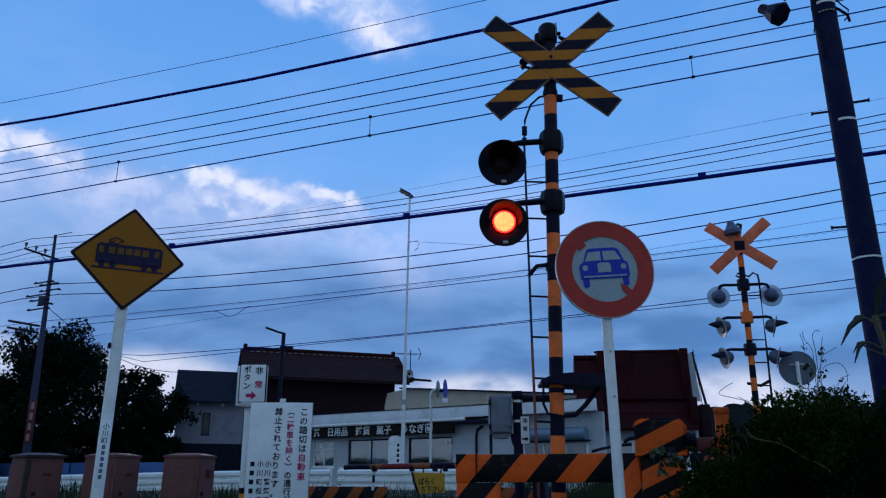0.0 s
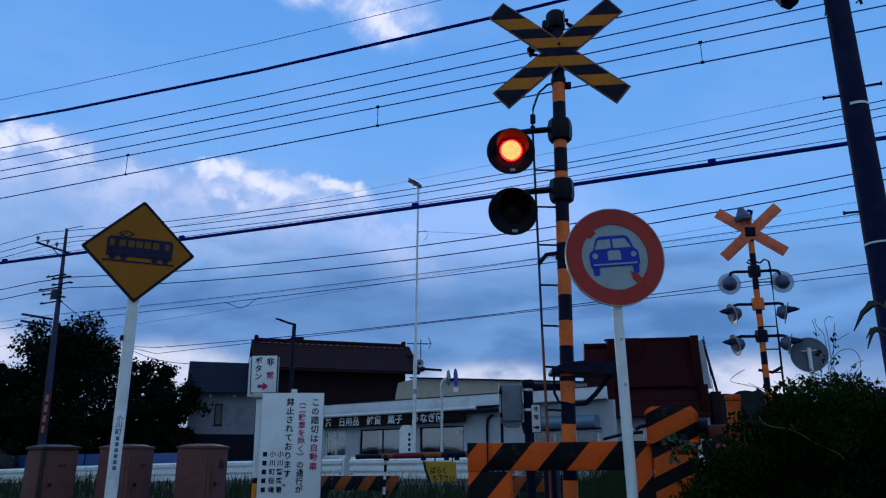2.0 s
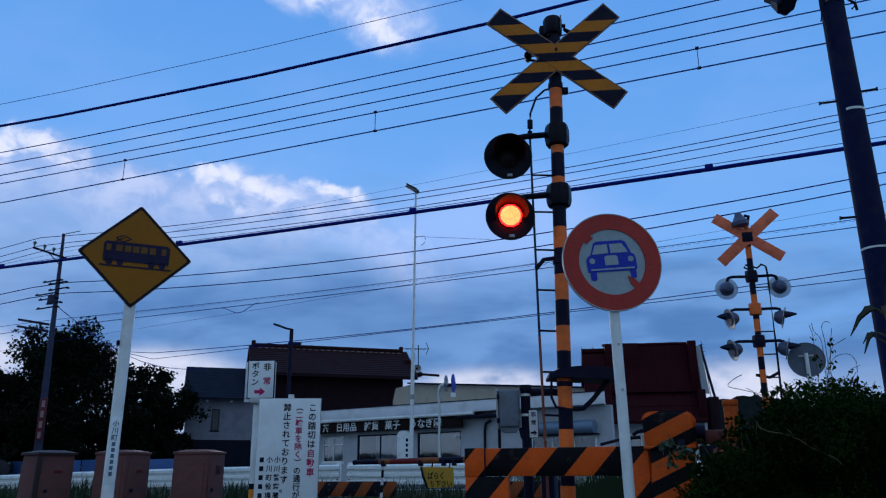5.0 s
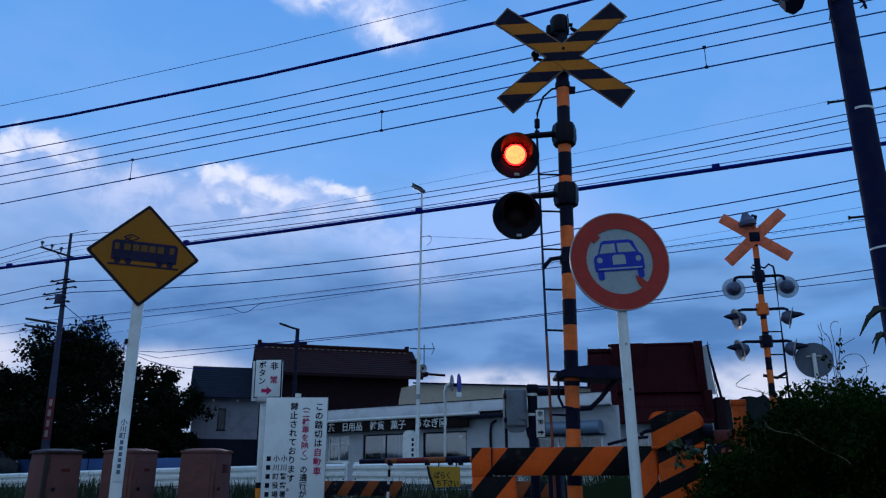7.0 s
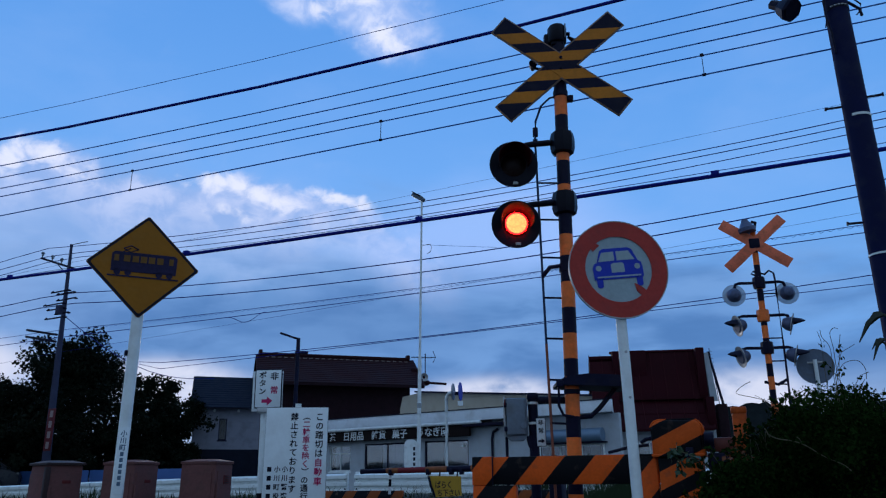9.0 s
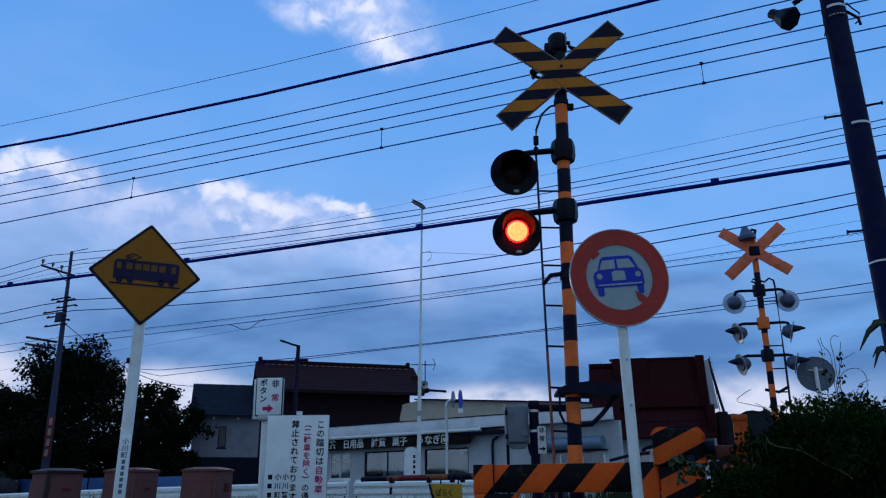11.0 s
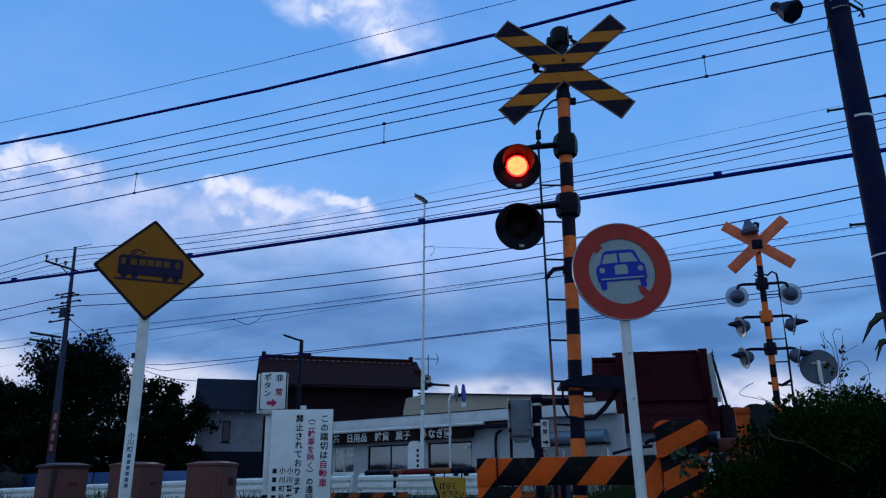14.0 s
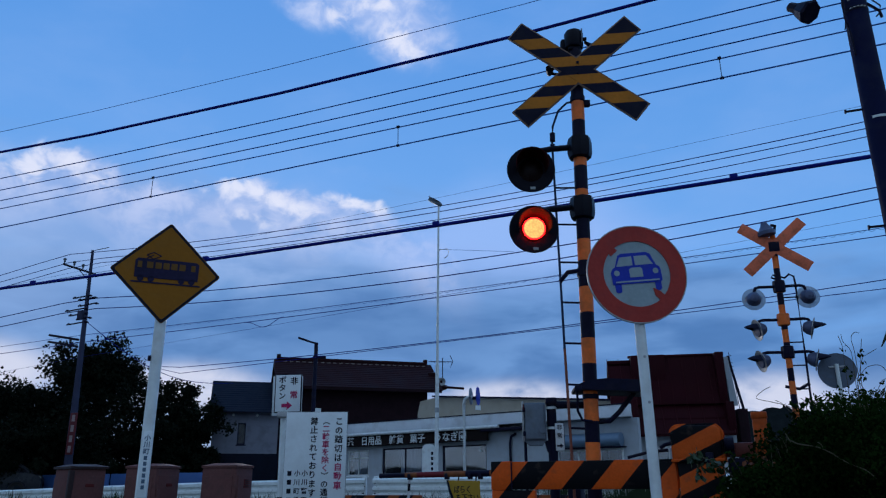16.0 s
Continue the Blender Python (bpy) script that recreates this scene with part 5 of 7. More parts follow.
def utility_pole():
    """Dark concrete pole at the right with straps, step bolts and a lamp."""
    x, y = 3.622, 5.93
    z0 = ground_at(x, y)
    s = thing("utility_pole", pose(x, y, z0, 0, 0.15, 0), "dark concrete utility pole with a pale strap and step bolts", "utility pole")
    radius = lambda h: 0.124 - 0.0048 * (h - z0)
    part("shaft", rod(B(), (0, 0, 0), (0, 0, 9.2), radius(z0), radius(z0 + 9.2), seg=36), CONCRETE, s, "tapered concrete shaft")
    for h, mat, a0, a1, hw in ((4.325, WHITE, -140, 20, 0.011), (3.06, WHITE, 0, 360, 0.008), (5.535, WHITE, -150, 10, 0.012), (5.43, DARK, 0, 360, 0.020)):
        r = radius(h)
        part("strap", lathe(B(), [(r - 0.002, -hw), (r + 0.004, -hw), (r + 0.004, hw), (r - 0.002, hw)], 32, -a1, -a0), mat, s, "pale strap" if mat is WHITE else "dark riveted band", Matrix.Translation((0, 0, h - z0)) @ Matrix.Rotation(radians(90), 4, "X"))
    for k in range(5):
        a = radians(-140 + 16 * k)
        part("rivet", box(B(), (radius(5.43) * 1.06 * math.cos(a), radius(5.43) * 1.06 * math.sin(a), 5.43 - z0), (0.018, 0.018, 0.008)), STEEL, s)
    for h, a, n in ((4.455, 182, 0.13), (4.51, -2, 0.12), (3.36, 184, 0.12), (3.95, 90, 0.12), (5.9, 180, 0.13)):
        d = Vector((math.cos(radians(a + TRACK)), math.sin(radians(a + TRACK)), 0))
        p = d * 0.09 + Vector((0, 0, h - z0))
        q = d * (0.10 + n) + Vector((0, 0, h - z0))
        bm = rod(B(), p, q, 0.011, seg=8)
        rod(bm, q, q + d * 0.012, 0.019, seg=8)
        part("step_bolt", bm, DARK, s, "iron step bolt")
    part("cable_bracket", tube(B(), [(0.09, -0.02, 5.52 - z0), (0.14, -0.04, 5.46 - z0), (0.19, -0.04, 5.42 - z0), (0.20, -0.04, 5.35 - z0)], 0.013), DARK, s)
    part("cable", tube(B(), [(-0.115, -0.05, 5.60 - z0), (-0.145, -0.06, 5.40 - z0), (-0.13, -0.06, 5.24 - z0), (-0.12, -0.06, 5.16 - z0), (-0.115, -0.06, 4.95 - z0)], 0.009), DARK, s)
    part("cable", tube(B(), [(-0.118, -0.04, 5.62 - z0), (-0.155, -0.07, 5.46 - z0), (-0.150, -0.08, 5.32 - z0), (-0.165, -0.08, 5.24 - z0), (-0.175, -0.08, 5.20 - z0)], 0.006), DARK, s)
    part("cable", tube(B(), [(0.10, -0.05, 5.58 - z0), (0.125, -0.08, 5.50 - z0), (0.175, -0.09, 5.44 - z0), (0.155, -0.09, 5.36 - z0), (0.125, -0.08, 5.33 - z0)], 0.007), DARK, s)
    part("lamp_arm", tube(B(), [(-0.08, 0, 5.78 - z0), (-0.18, 0.05, 5.76 - z0), (-0.30, 0.12, 5.70 - z0)], 0.026), DARK, s)
    hd = part("floodlight", lathe(B(), [(0.001, -0.105), (0.108, -0.105), (0.118, -0.08), (0.075, 0.04), (0.052, 0.06), (0.048, 0.16), (0.001, 0.16)], 7), DARK, s, "dark cone-shaped floodlight", Matrix.Translation((-0.390, 0.165, 5.585 - z0)) @ pose(0, 0, 0, 52, -30, 0))
    part("lamp_glass", lathe(B(), [(0.001, -0.108), (0.094, -0.108), (0.094, -0.104), (0.001, -0.104)], 7), DARK, hd)


far_mast(), back_sign(), utility_pole()


# ---- road side ----
def guardrail():
    prof = [(0.0, 0.0), (-0.085, 0.04), (-0.085, 0.11), (0.0, 0.15), (0.0, 0.18), (-0.085, 0.22), (-0.085, 0.28), (0.0, 0.32), (0.0, 0.35), (-0.085, 0.39), (-0.085, 0.46), (0.0, 0.50)]

    def crown(u):
        """Height of the rail's upper edge along the road."""
        return float(np.interp(u, [-70, -22, -15, -9, 30], [1.22, 1.24, 1.42, 1.49, 1.49]))

    for u0, u1 in ((-70, -9.05), (-8.85, 30)):
        s = thing("guardrail", uv(0, 16.6, 0.82), "white corrugated steel guardrail along the road", "guardrail", "guardrails")
        n = int((u1 - u0) / 4)
        for k in range(n):
            a, b = u0 + (u1 - u0) * k / n, u0 + (u1 - u0) * (k + 1) / n
            bm = B()
            za, zb = crown(a) - 0.50 - 0.82, crown(b) - 0.50 - 0.82
            ra = [bm.verts.new((a + 0.01, y, z + za)) for y, z in prof]
            rb = [bm.verts.new((b - 0.01, y, z + zb)) for y, z in prof]
            ba = [bm.verts.new((a + 0.01, y + 0.006, z + za)) for y, z in prof]
            bb = [bm.verts.new((b - 0.01, y + 0.006, z + zb)) for y, z in prof]
            for q in range(len(prof) - 1):
                bm.faces.new((ra[q], rb[q], rb[q + 1], ra[q + 1])), bm.faces.new((ba[q], ba[q + 1], bb[q + 1], bb[q]))
            part("beam", bm, WHITE, s)
            part("post", rod(B(), (a + 0.25, 0.07, -0.15), (a + 0.25, 0.07, crown(a) - 0.84), 0.057, seg=14), WHITE, s)
        x = u1 - 0.06 if u0 < -60 else u0 + 0.06
        h = crown(x) - 0.82
        part("end_post", box(B(), (x, 0.02, h / 2 + 0.02), (0.12, 0.08, h + 0.04), 0.02), WHITE, s)
        for z in (h - 0.36, h - 0.12):
            part("bolt", rod(B(), (x, -0.02, z), (x, -0.05, z), 0.022, seg=8), DARK, s)
            part("end_bolt", rod(B(), (x + 0.03, -0.02, z - 0.08), (x + 0.03, -0.04, z - 0.08), 0.014, seg=8), DARK, s)


def street_lamp():
    s = thing("street_lamp", uv(-9.885, 22.8, level(22.8), 0), "slender white street lamp pole with a small flat head", "street lamp")
    s.matrix_basis = s.matrix_basis @ pose(0, 0, 0, 0, 0.75, 0)
    h = 10.1
    part("pole", rod(B(), (0, 0, 0), (0, 0, 4.3), 0.068, 0.062), WHITE, s, "white lower pole")
    part("pole", rod(B(), (0, 0, 4.3), (0, 0, h), 0.043, 0.034), WHITE, s, "white upper pole")
    part("collar", rod(B(), (0, 0, 2.70), (0, 0, 2.86), 0.076), SIGN_BACK, s)
    part("head", box(B(), (-0.14, 0, h + 0.06), (0.50, 0.24, 0.13), 0.02, Euler((0, radians(32), 0)).to_matrix()), GREY, s, "grey lamp head")
    part("cell", box(B(), (-0.13, -0.02, h + 0.13), (0.46, 0.30, 0.03), 0.004, Euler((0, radians(32), 0)).to_matrix()), DARK, s)
    part("arm", tube(B(), [(0, 0, 8.30), (0.10, 0, 8.33), (0.34, 0, 8.34), (0.40, 0, 8.22), (0.36, 0, 8.08), (0.24, 0, 8.00)], 0.012), STEEL, s)
    solo("span_wire", tube(B(), [(0.55 * k, 0, 9.25 - 0.088 * k) for k in range(6)], 0.006, 6), COPPER, uv(-9.75, 22.8, 0), "thin wire from a lamp pole", "wire", "overhead wires")


def blue_sign_post():
    s = thing("road_sign", uv(-8.93, 22.9, level(22.9)), "white crook post with round blue signs seen edge-on", "road sign")
    h = 3.16
    part("post", tube(B(), [(0, 0, 0), (0, 0, h - 0.20), (0.04, 0, h - 0.06), (0.14, 0, h), (0.32, 0, h)], 0.052, 12), WHITE, s, "white bent pipe")
    part("bracket", box(B(), (0.40, 0, h - 0.04), (0.20, 0.06, 0.10), 0.01), DARK, s)
    for x, m, r in ((0.50, BLUE, 0.295), (0.25, SIGN_BACK, 0.27)):
        part("disc", lathe(B(), [(0.001, -0.008), (r, -0.008), (r + 0.004, 0.0), (r, 0.008), (0.001, 0.008)], 32), m, s, "blue disc" if m is BLUE else "grey back of a disc", Matrix.Translation((x, 0, h + 0.02)) @ pose(0, 0, 0, 0, 0, 97))
    part("small_plate", box(B(), (0.50, -0.02, h - 0.36), (0.18, 0.01, 0.15), 0.004, Euler((0, 0, radians(40))).to_matrix()), BOARD, s)


def arched_sign():
    s = thing("roadside_panel", uv(-10.10, 22.7, level(22.7), 12), "white round-topped roadside panel with dark marks", "sign")
    w, h = 0.21, 1.70
    part("panel", prism(B(), [(-w, 0), (w, 0), (w, h - 0.18)] + arc(w - 0.18, h - 0.18, 0.18, 0, 90, 6)[1:] + arc(-w + 0.18, h - 0.18, 0.18, 90, 180, 6) + [(-w, h - 0.18)], -0.05, 0.05), WHITE, s)
    for k in range(5):
        part("mark", box(B(), (0.12, -0.053, h - 0.30 - 0.16 * k), (0.07, 0.006, 0.10)), INK, s)


def blue_panels():
    for k in range(5):
        solo("fence_panel", box(B(), (0, 0, 0.48), (2.9, 0.05, 0.96), 0.01), TARP, uv(-33.2 + 3.0 * k, 24.6, 0.9), "blue corrugated steel fence panel", "fence", "blue fence panels")


guardrail(), street_lamp(), blue_sign_post(), arched_sign(), blue_panels()


# ---- buildings ----
def wall_with_holes(bm, x0, x1, z0, z1, y0, y1, holes):
    """A wall from x0 to x1 with openings (a, b, c, d) cut right through it."""
    xs = sorted({x0, x1, *[h[0] for h in holes], *[h[1] for h in holes]})
    zs = sorted({z0, z1, *[h[2] for h in holes], *[h[3] for h in holes]})
    vs = {(x, z): bm.verts.new((x, y0, z)) for x in xs for z in zs}
    for a, b in zip(xs, xs[1:]):
        for c, d in zip(zs, zs[1:]):
            mx, mz = (a + b) / 2, (c + d) / 2
            if not any(h[0] < mx < h[1] and h[2] < mz < h[3] for h in holes):
                bm.faces.new((vs[a, c], vs[b, c], vs[b, d], vs[a, d]))
    for v in [v for v in bm.verts if not v.link_faces]:
        bm.verts.remove(v)
    r = bmesh.ops.extrude_face_region(bm, geom=list(bm.faces))
    for v in (g for g in r["geom"] if isinstance(g, bmesh.types.BMVert)):
        v.co.y = y1
    bmesh.ops.recalc_face_normals(bm, faces=bm.faces)
    return bm


def window(parent, x0, x1, z0, z1, y, bars=1, frame_mat=None, rails=(), glazing=None):
    f = frame_mat or WHITE
    w = new("window", mesh_of("window", box(B(), ((x0 + x1) / 2, y + 0.03, z0 - 0.03), (x1 - x0 + 0.1, 0.12, 0.06), 0.01), f))
    w.parent = parent
    t = 0.055
    for cx, cz, sx, sz in (((x0 + x1) / 2, z0 + t / 2, x1 - x0, t), ((x0 + x1) / 2, z1 - t / 2, x1 - x0, t), (x0 + t / 2, (z0 + z1) / 2, t, z1 - z0 - 2 * t), (x1 - t / 2, (z0 + z1) / 2, t, z1 - z0 - 2 * t)):
        part("window_frame", box(B(), (cx, y + 0.05, cz), (sx, 0.06, sz), 0.004), f, w)
    for k in range(bars):
        cx = x0 + (x1 - x0) * (k + 1) / (bars + 1)
        part("mullion", box(B(), (cx, y + 0.05, (z0 + z1) / 2), (0.045, 0.05, z1 - z0 - 2 * t), 0.004), f, w)
    for cz in rails:
        part("mullion", box(B(), ((x0 + x1) / 2, y + 0.052, cz), (x1 - x0 - 2 * t, 0.05, 0.05), 0.004), f, w)
    p = part("pane", box(B(), ((x0 + x1) / 2, y + 0.055, (z0 + z1) / 2), (x1 - x0 - 0.06, 0.006, z1 - z0 - 0.06)), glazing or WINDOW, w)
    p.visible_shadow = False
    return w


def shop():
    """Low shop: white walls, pale fascia, dark sign band with letters, wide windows."""
    z0 = 0.9
    s = thing("shop", pose(-5.15, 31.97, z0, 0, 0, -35.5), "low white shop with pale fascia and dark lettered sign", "shop")
    z = lambda h: h - z0
    L, D = 13.0, 4.0
    holes = [(0.10, 1.30, z(1.70), z(2.72)), (2.05, 4.40, z(1.55), z(2.74)), (5.10, 7.12, z(1.55), z(2.74)), (10.05, 12.45, z(1.45), z(2.42))]
    part("wall", wall_with_holes(B(), -3.0, L, 0, z(3.36), 0.0, 0.18, holes), STUCCO, s, "white stucco front wall")
    back = L - 1.95

    def plan(pts, h0, h1):
        bm = B()
        lo, hi = [[bm.verts.new((x, y, h)) for x, y in pts] for h in (h0, h1)]
        bm.faces.new(lo[::-1]), bm.faces.new(hi)
        for i in range(len(pts)):
            bm.faces.new((lo[i], lo[(i + 1) % len(pts)], hi[(i + 1) % len(pts)], hi[i]))
        return bm

    part("wall", plan([(L - 0.18, 0.18), (L, 0.18), (back, D), (back - 0.18, D)], 0, z(3.36)), STUCCO, s, "white side wall")
    part("wall", box(B(), (-2.91, D / 2 + 0.09, z(3.36) / 2), (0.18, D - 0.18, z(3.36))), STUCCO, s)
    part("wall", box(B(), ((back - 3.0) / 2, D + 0.09, z(3.36) / 2), (back + 3.0, 0.18, z(3.36))), STUCCO, s)
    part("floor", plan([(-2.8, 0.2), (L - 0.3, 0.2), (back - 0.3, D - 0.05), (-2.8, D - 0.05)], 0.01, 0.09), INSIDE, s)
    part("partition", box(B(), (4.0, 2.4, 1.25), (L + 0.6, 0.1, 2.3)), INSIDE, s, "back of the shop room, its dimness put into the colour")
    part("roof", plan([(-3.1, -0.38), (L - 0.02, -0.38), (back, D + 0.2), (-3.1, D + 0.2)], z(3.38), z(3.62)), FASCIA, s, "flat roof slab")
    part("fascia", box(B(), (4.95, -0.45, z(3.555)), (L + 3.1, 0.12, 0.395), 0.015), FASCIA, s, "pale metal fascia")
    part("fascia_cap", box(B(), (4.95, -0.46, z(3.765)), (L + 3.12, 0.16, 0.03), 0.006), DARK, s)
    part("gutter", rod(B(), (-3.0, -0.50, z(3.30)), (8.0, -0.50, z(3.30)), 0.06, seg=12), WHITE, s, "white gutter")
    part("sign_band", box(B(), (2.2, -0.30, z(3.05)), (10.4, 0.10, 0.42), 0.01), SIGNBAND, s, "dark sign band")
    for word, cx in (("茶", 0.60), ("日用品", 1.75), ("雑貨", 3.09), ("菓子", 4.16), ("うなぎ園", 5.74)):
        lettering("lettering", word, 0.365, BOARD, s, cx, -0.353, z(3.23), 1.04)
    window(s, 0.10, 1.30, z(1.70), z(2.72), 0.02, 1, WHITE, (z(2.40),))
    window(s, 2.05, 4.40, z(1.55), z(2.74), 0.02, 1, DARK)
    window(s, 5.10, 7.12, z(1.55), z(2.74), 0.02, 1, DARK)
    window(s, 10.05, 12.45, z(1.45), z(2.42), -0.05, 2, WHITE, (), glass("blue_dim_glass", (0.26, 0.36, 0.52), 0.03, 1.9))
    for a, b in ((0.15, 0.95), (2.75, 4.35)):
        bm = B()
        pts = [(a + (b - a) * k / 40, 0.35 + 0.035 * math.sin(k * 1.4)) for k in range(41)]
        lo = [bm.verts.new((px, py, z(1.45))) for px, py in pts]
        hi = [bm.verts.new((px, py, z(2.72))) for px, py in pts]
        for i in range(40):
            bm.faces.new((lo[i], lo[i + 1], hi[i + 1], hi[i]))
        part("curtain", bm, CURTAIN, s, "grey drawn curtain")
    part("sill_band", box(B(), (4.6, -0.03, z(1.48)), (5.4, 0.06, 0.10), 0.01), DARK, s)
    part("roller_awning", rod(B(), (10.45, -0.22, z(2.69)), (12.50, -0.22, z(2.69)), 0.215, seg=20), material("blue_grey_awning", (0.16, 0.24, 0.34), 0.35, 0.2, vary=0.1, stain=1.0), s, "rolled blue-grey awning")
    part("awning_box", box(B(), (11.48, -0.16, z(2.455)), (2.2, 0.26, 0.04), 0.01), DARK, s)
    part("downpipe", tube(B(), [(8.45, -0.08, z(3.05)), (8.25, -0.08, z(2.95)), (8.2, -0.08, z(2.7)), (8.2, -0.08, 0.05)], 0.045), DARK, s)
    part("wall_lamp", rod(B(), (6.95, -0.06, z(2.52)), (6.95, -0.14, z(2.52)), 0.05, seg=12), BOARD, s)
    part("canopy", box(B(), (8.15, -0.25, z(3.20)), (1.9, 0.5, 0.10), 0.02), DARK, s)


def rear_hall():
    """Beige upper storey behind the shop."""
    z0 = 0.9
    s = thing("rear_hall", pose(-2.127, 33.50, z0, 0, 0, -34.6), "beige-clad hall with a low sloping roof behind a shop", "building")
    z = lambda h: h - z0
    part("wall", prism(B(), [(-0.1, 0), (9.3, 0), (9.3, z(4.28)), (0.9, z(5.02)), (0.0, z(4.90)), (-0.15, z(4.35))], 0, 5.0), BEIGE, s, "beige siding wall")
    part("roof", prism(B(), [(0.80, z(5.03)), (0.80, z(5.09)), (9.45, z(4.33)), (9.45, z(4.27))], -0.2, 5.2), DARK, s, "thin dark roof edge")
    for k in range(1, 14):
        part("batten", box(B(), (0.66 * k, -0.012, 1.6), (0.03, 0.024, 3.2)), BEIGE, s)


def tile_roof(parent, x0, x1, y0, z0, y1, z1, mat, rows, name="roof_slope", step=0.05):
    """One roof slope from the eave (y0, z0) to the ridge (y1, z1) with overlapping courses."""
    up, down = [], []
    for k in range(rows):
        a, b = k / rows, (k + 1) / rows
        up += [(y0 + (y1 - y0) * a, z0 + (z1 - z0) * a + step), (y0 + (y1 - y0) * b, z0 + (z1 - z0) * b)]
    prof = up + [(y1, z1 - 0.12), (y0, z0 - 0.04)]
    bm = B()
    ra, rb = [[bm.verts.new((x, y, z)) for y, z in prof] for x in (x0, x1)]
    bm.faces.new(ra), bm.faces.new(rb[::-1])
    for i in range(len(prof)):
        bm.faces.new((ra[i], rb[i], rb[(i + 1) % len(prof)], ra[(i + 1) % len(prof)]))
    bmesh.ops.recalc_face_normals(bm, faces=bm.faces)
    return part(name, bm, mat, parent)


def big_house():
    z0 = 0.9
    s = thing("house", pose(-9.721, 39.079, z0, 0, 0, 17.9), "two-storey house with brown tiled roof and a grey side wing", "house")
    z = lambda h: h - z0
    part("wall", box(B(), (4.0, 3.6, z(6.45) / 2), (8.2, 5.4, z(6.45))), WALL_BROWN, s, "dark brown boarded wall")
    tile_roof(s, -0.45, 8.75, -0.05, z(6.40), 2.6, z(8.22), ROOF_BROWN, 14, step=0.025)
    tile_roof(s, -0.45, 8.75, 7.0, z(5.4), 2.6, z(8.22), ROOF_BROWN, 12)
    part("ridge", box(B(), (4.1, 2.6, z(8.25)), (8.7, 0.30, 0.16), 0.03), ROOF_BROWN, s, "ridge tiles")
    for x in (-0.2, 8.4):
        part("ridge_end", box(B(), (x, 2.6, z(8.34)), (0.22, 0.34, 0.30), 0.05), ROOF_BROWN, s)
    pale = material("pale_ridge_plaster", (0.30, 0.26, 0.24), 0.8)
    for k in range(24):
        part("ridge_plaster", box(B(), (0.15 + 0.35 * k, 2.20, z(8.04)), (0.20, 0.02, 0.035)), pale, s)
    part("eave_board", box(B(), (4.15, 0.0, z(6.33)), (9.1, 0.10, 0.16), 0.01), WALL_BROWN, s)
    # white wing at the side
    part("wing_wall", wall_with_holes(B(), -3.45, -0.15, 0, z(5.1), 0.3, 0.5, [(-2.18, -1.78, z(3.38), z(4.46))]), WING, s, "greying wing wall")
    part("wing_wall", box(B(), (-3.35, 3.0, z(5.1) / 2), (0.2, 5.0, z(5.1))), WING, s)
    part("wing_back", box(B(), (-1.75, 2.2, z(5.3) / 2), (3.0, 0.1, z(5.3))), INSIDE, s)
    part("wing_base", box(B(), (-1.80, 0.22, z(2.92) / 2), (3.4, 0.10, z(2.92))), ROOF_BLUE, s, "dark base boards")
    tile_roof(s, -3.65, 0.05, -0.35, z(4.98), 2.4, z(6.86), ROOF_BLUE, 14, "wing_roof", 0.012)
    tile_roof(s, -3.65, 0.05, 5.6, z(4.98), 2.4, z(6.86), ROOF_BLUE, 14, "wing_roof", 0.012)
    window(s, -2.18, -1.78, z(3.38), z(4.46), 0.30, 0, DARK, (), glass("dim_window_glass", (0.16, 0.18, 0.22)))
    # pale discs, not glowing, painted for the bright spots of two eave lamps
    for x in (-2.45, -1.25):
        part("eave_vent", rod(B(), (x, 0.24, z(4.86)), (x, 0.30, z(4.86)), 0.07, seg=10), BOARD, s, "small pale disc for a bright spot under the eave")
    # roof ornaments and aerial
    for x, h in ((8.55, 7.45), (8.9, 7.05), (9.15, 6.75)):
        part("corner_tile", box(B(), (x, 1.6, z(h)), (0.5, 0.6, 0.26), 0.06), ROOF_BROWN, s)
    part("eave_end", rod(B(), (8.7, 1.0, z(6.72)), (10.3, 1.0, z(6.66)), 0.07, seg=8), ROOF_BROWN, s)
    part("aerial_mast", rod(B(), (9.15, 1.4, z(6.7)), (9.15, 1.4, z(8.45)), 0.028, seg=8), DARK, s, "television aerial mast")
    part("aerial_boom", rod(B(), (8.3, 1.4, z(8.20)), (9.75, 1.4, z(8.25)), 0.022, seg=6), DARK, s)
    for k in range(8):
        part("aerial_rod", rod(B(), (8.4 + 0.16 * k, 1.15, z(8.21)), (8.4 + 0.16 * k, 1.65, z(8.21)), 0.011, seg=5), DARK, s)
    part("aerial_reflector", tube(B(), [(9.62, 1.4, z(8.62)), (9.78, 1.4, z(8.26)), (9.62, 1.4, z(7.92))], 0.020, 6), DARK, s)
    part("dish", lathe(B(), [(0.02, 0.05), (0.20, 0.0), (0.24, -0.05), (0.235, -0.06), (0.02, 0.03)], 20), SIGN_BACK, s, "small round dish", Matrix.Translation((9.05, 1.3, z(7.05))))
    # lamp post before the house
    p = thing("street_lamp", pose(-7.25, 35.0, z0, 0, 0, 0), "dark street lamp post with a short angled arm", "street lamp")
    part("post", rod(B(), (0, 0, 0), (0, 0, 7.0), 0.11, 0.09), DARK, p)
    part("arm", tube(B(), [(0, 0, 6.97), (-0.30, 0, 7.05), (-0.62, 0, 7.17)], 0.05), DARK, p)
    part("head", box(B(), (-0.72, 0, 7.20), (0.34, 0.18, 0.09), 0.02, Euler((0, radians(18), 0)).to_matrix()), DARK, p)
    part("cross_arm", box(B(), (0.18, 0, 6.30), (0.62, 0.12, 0.14), 0.02), DARK, p)


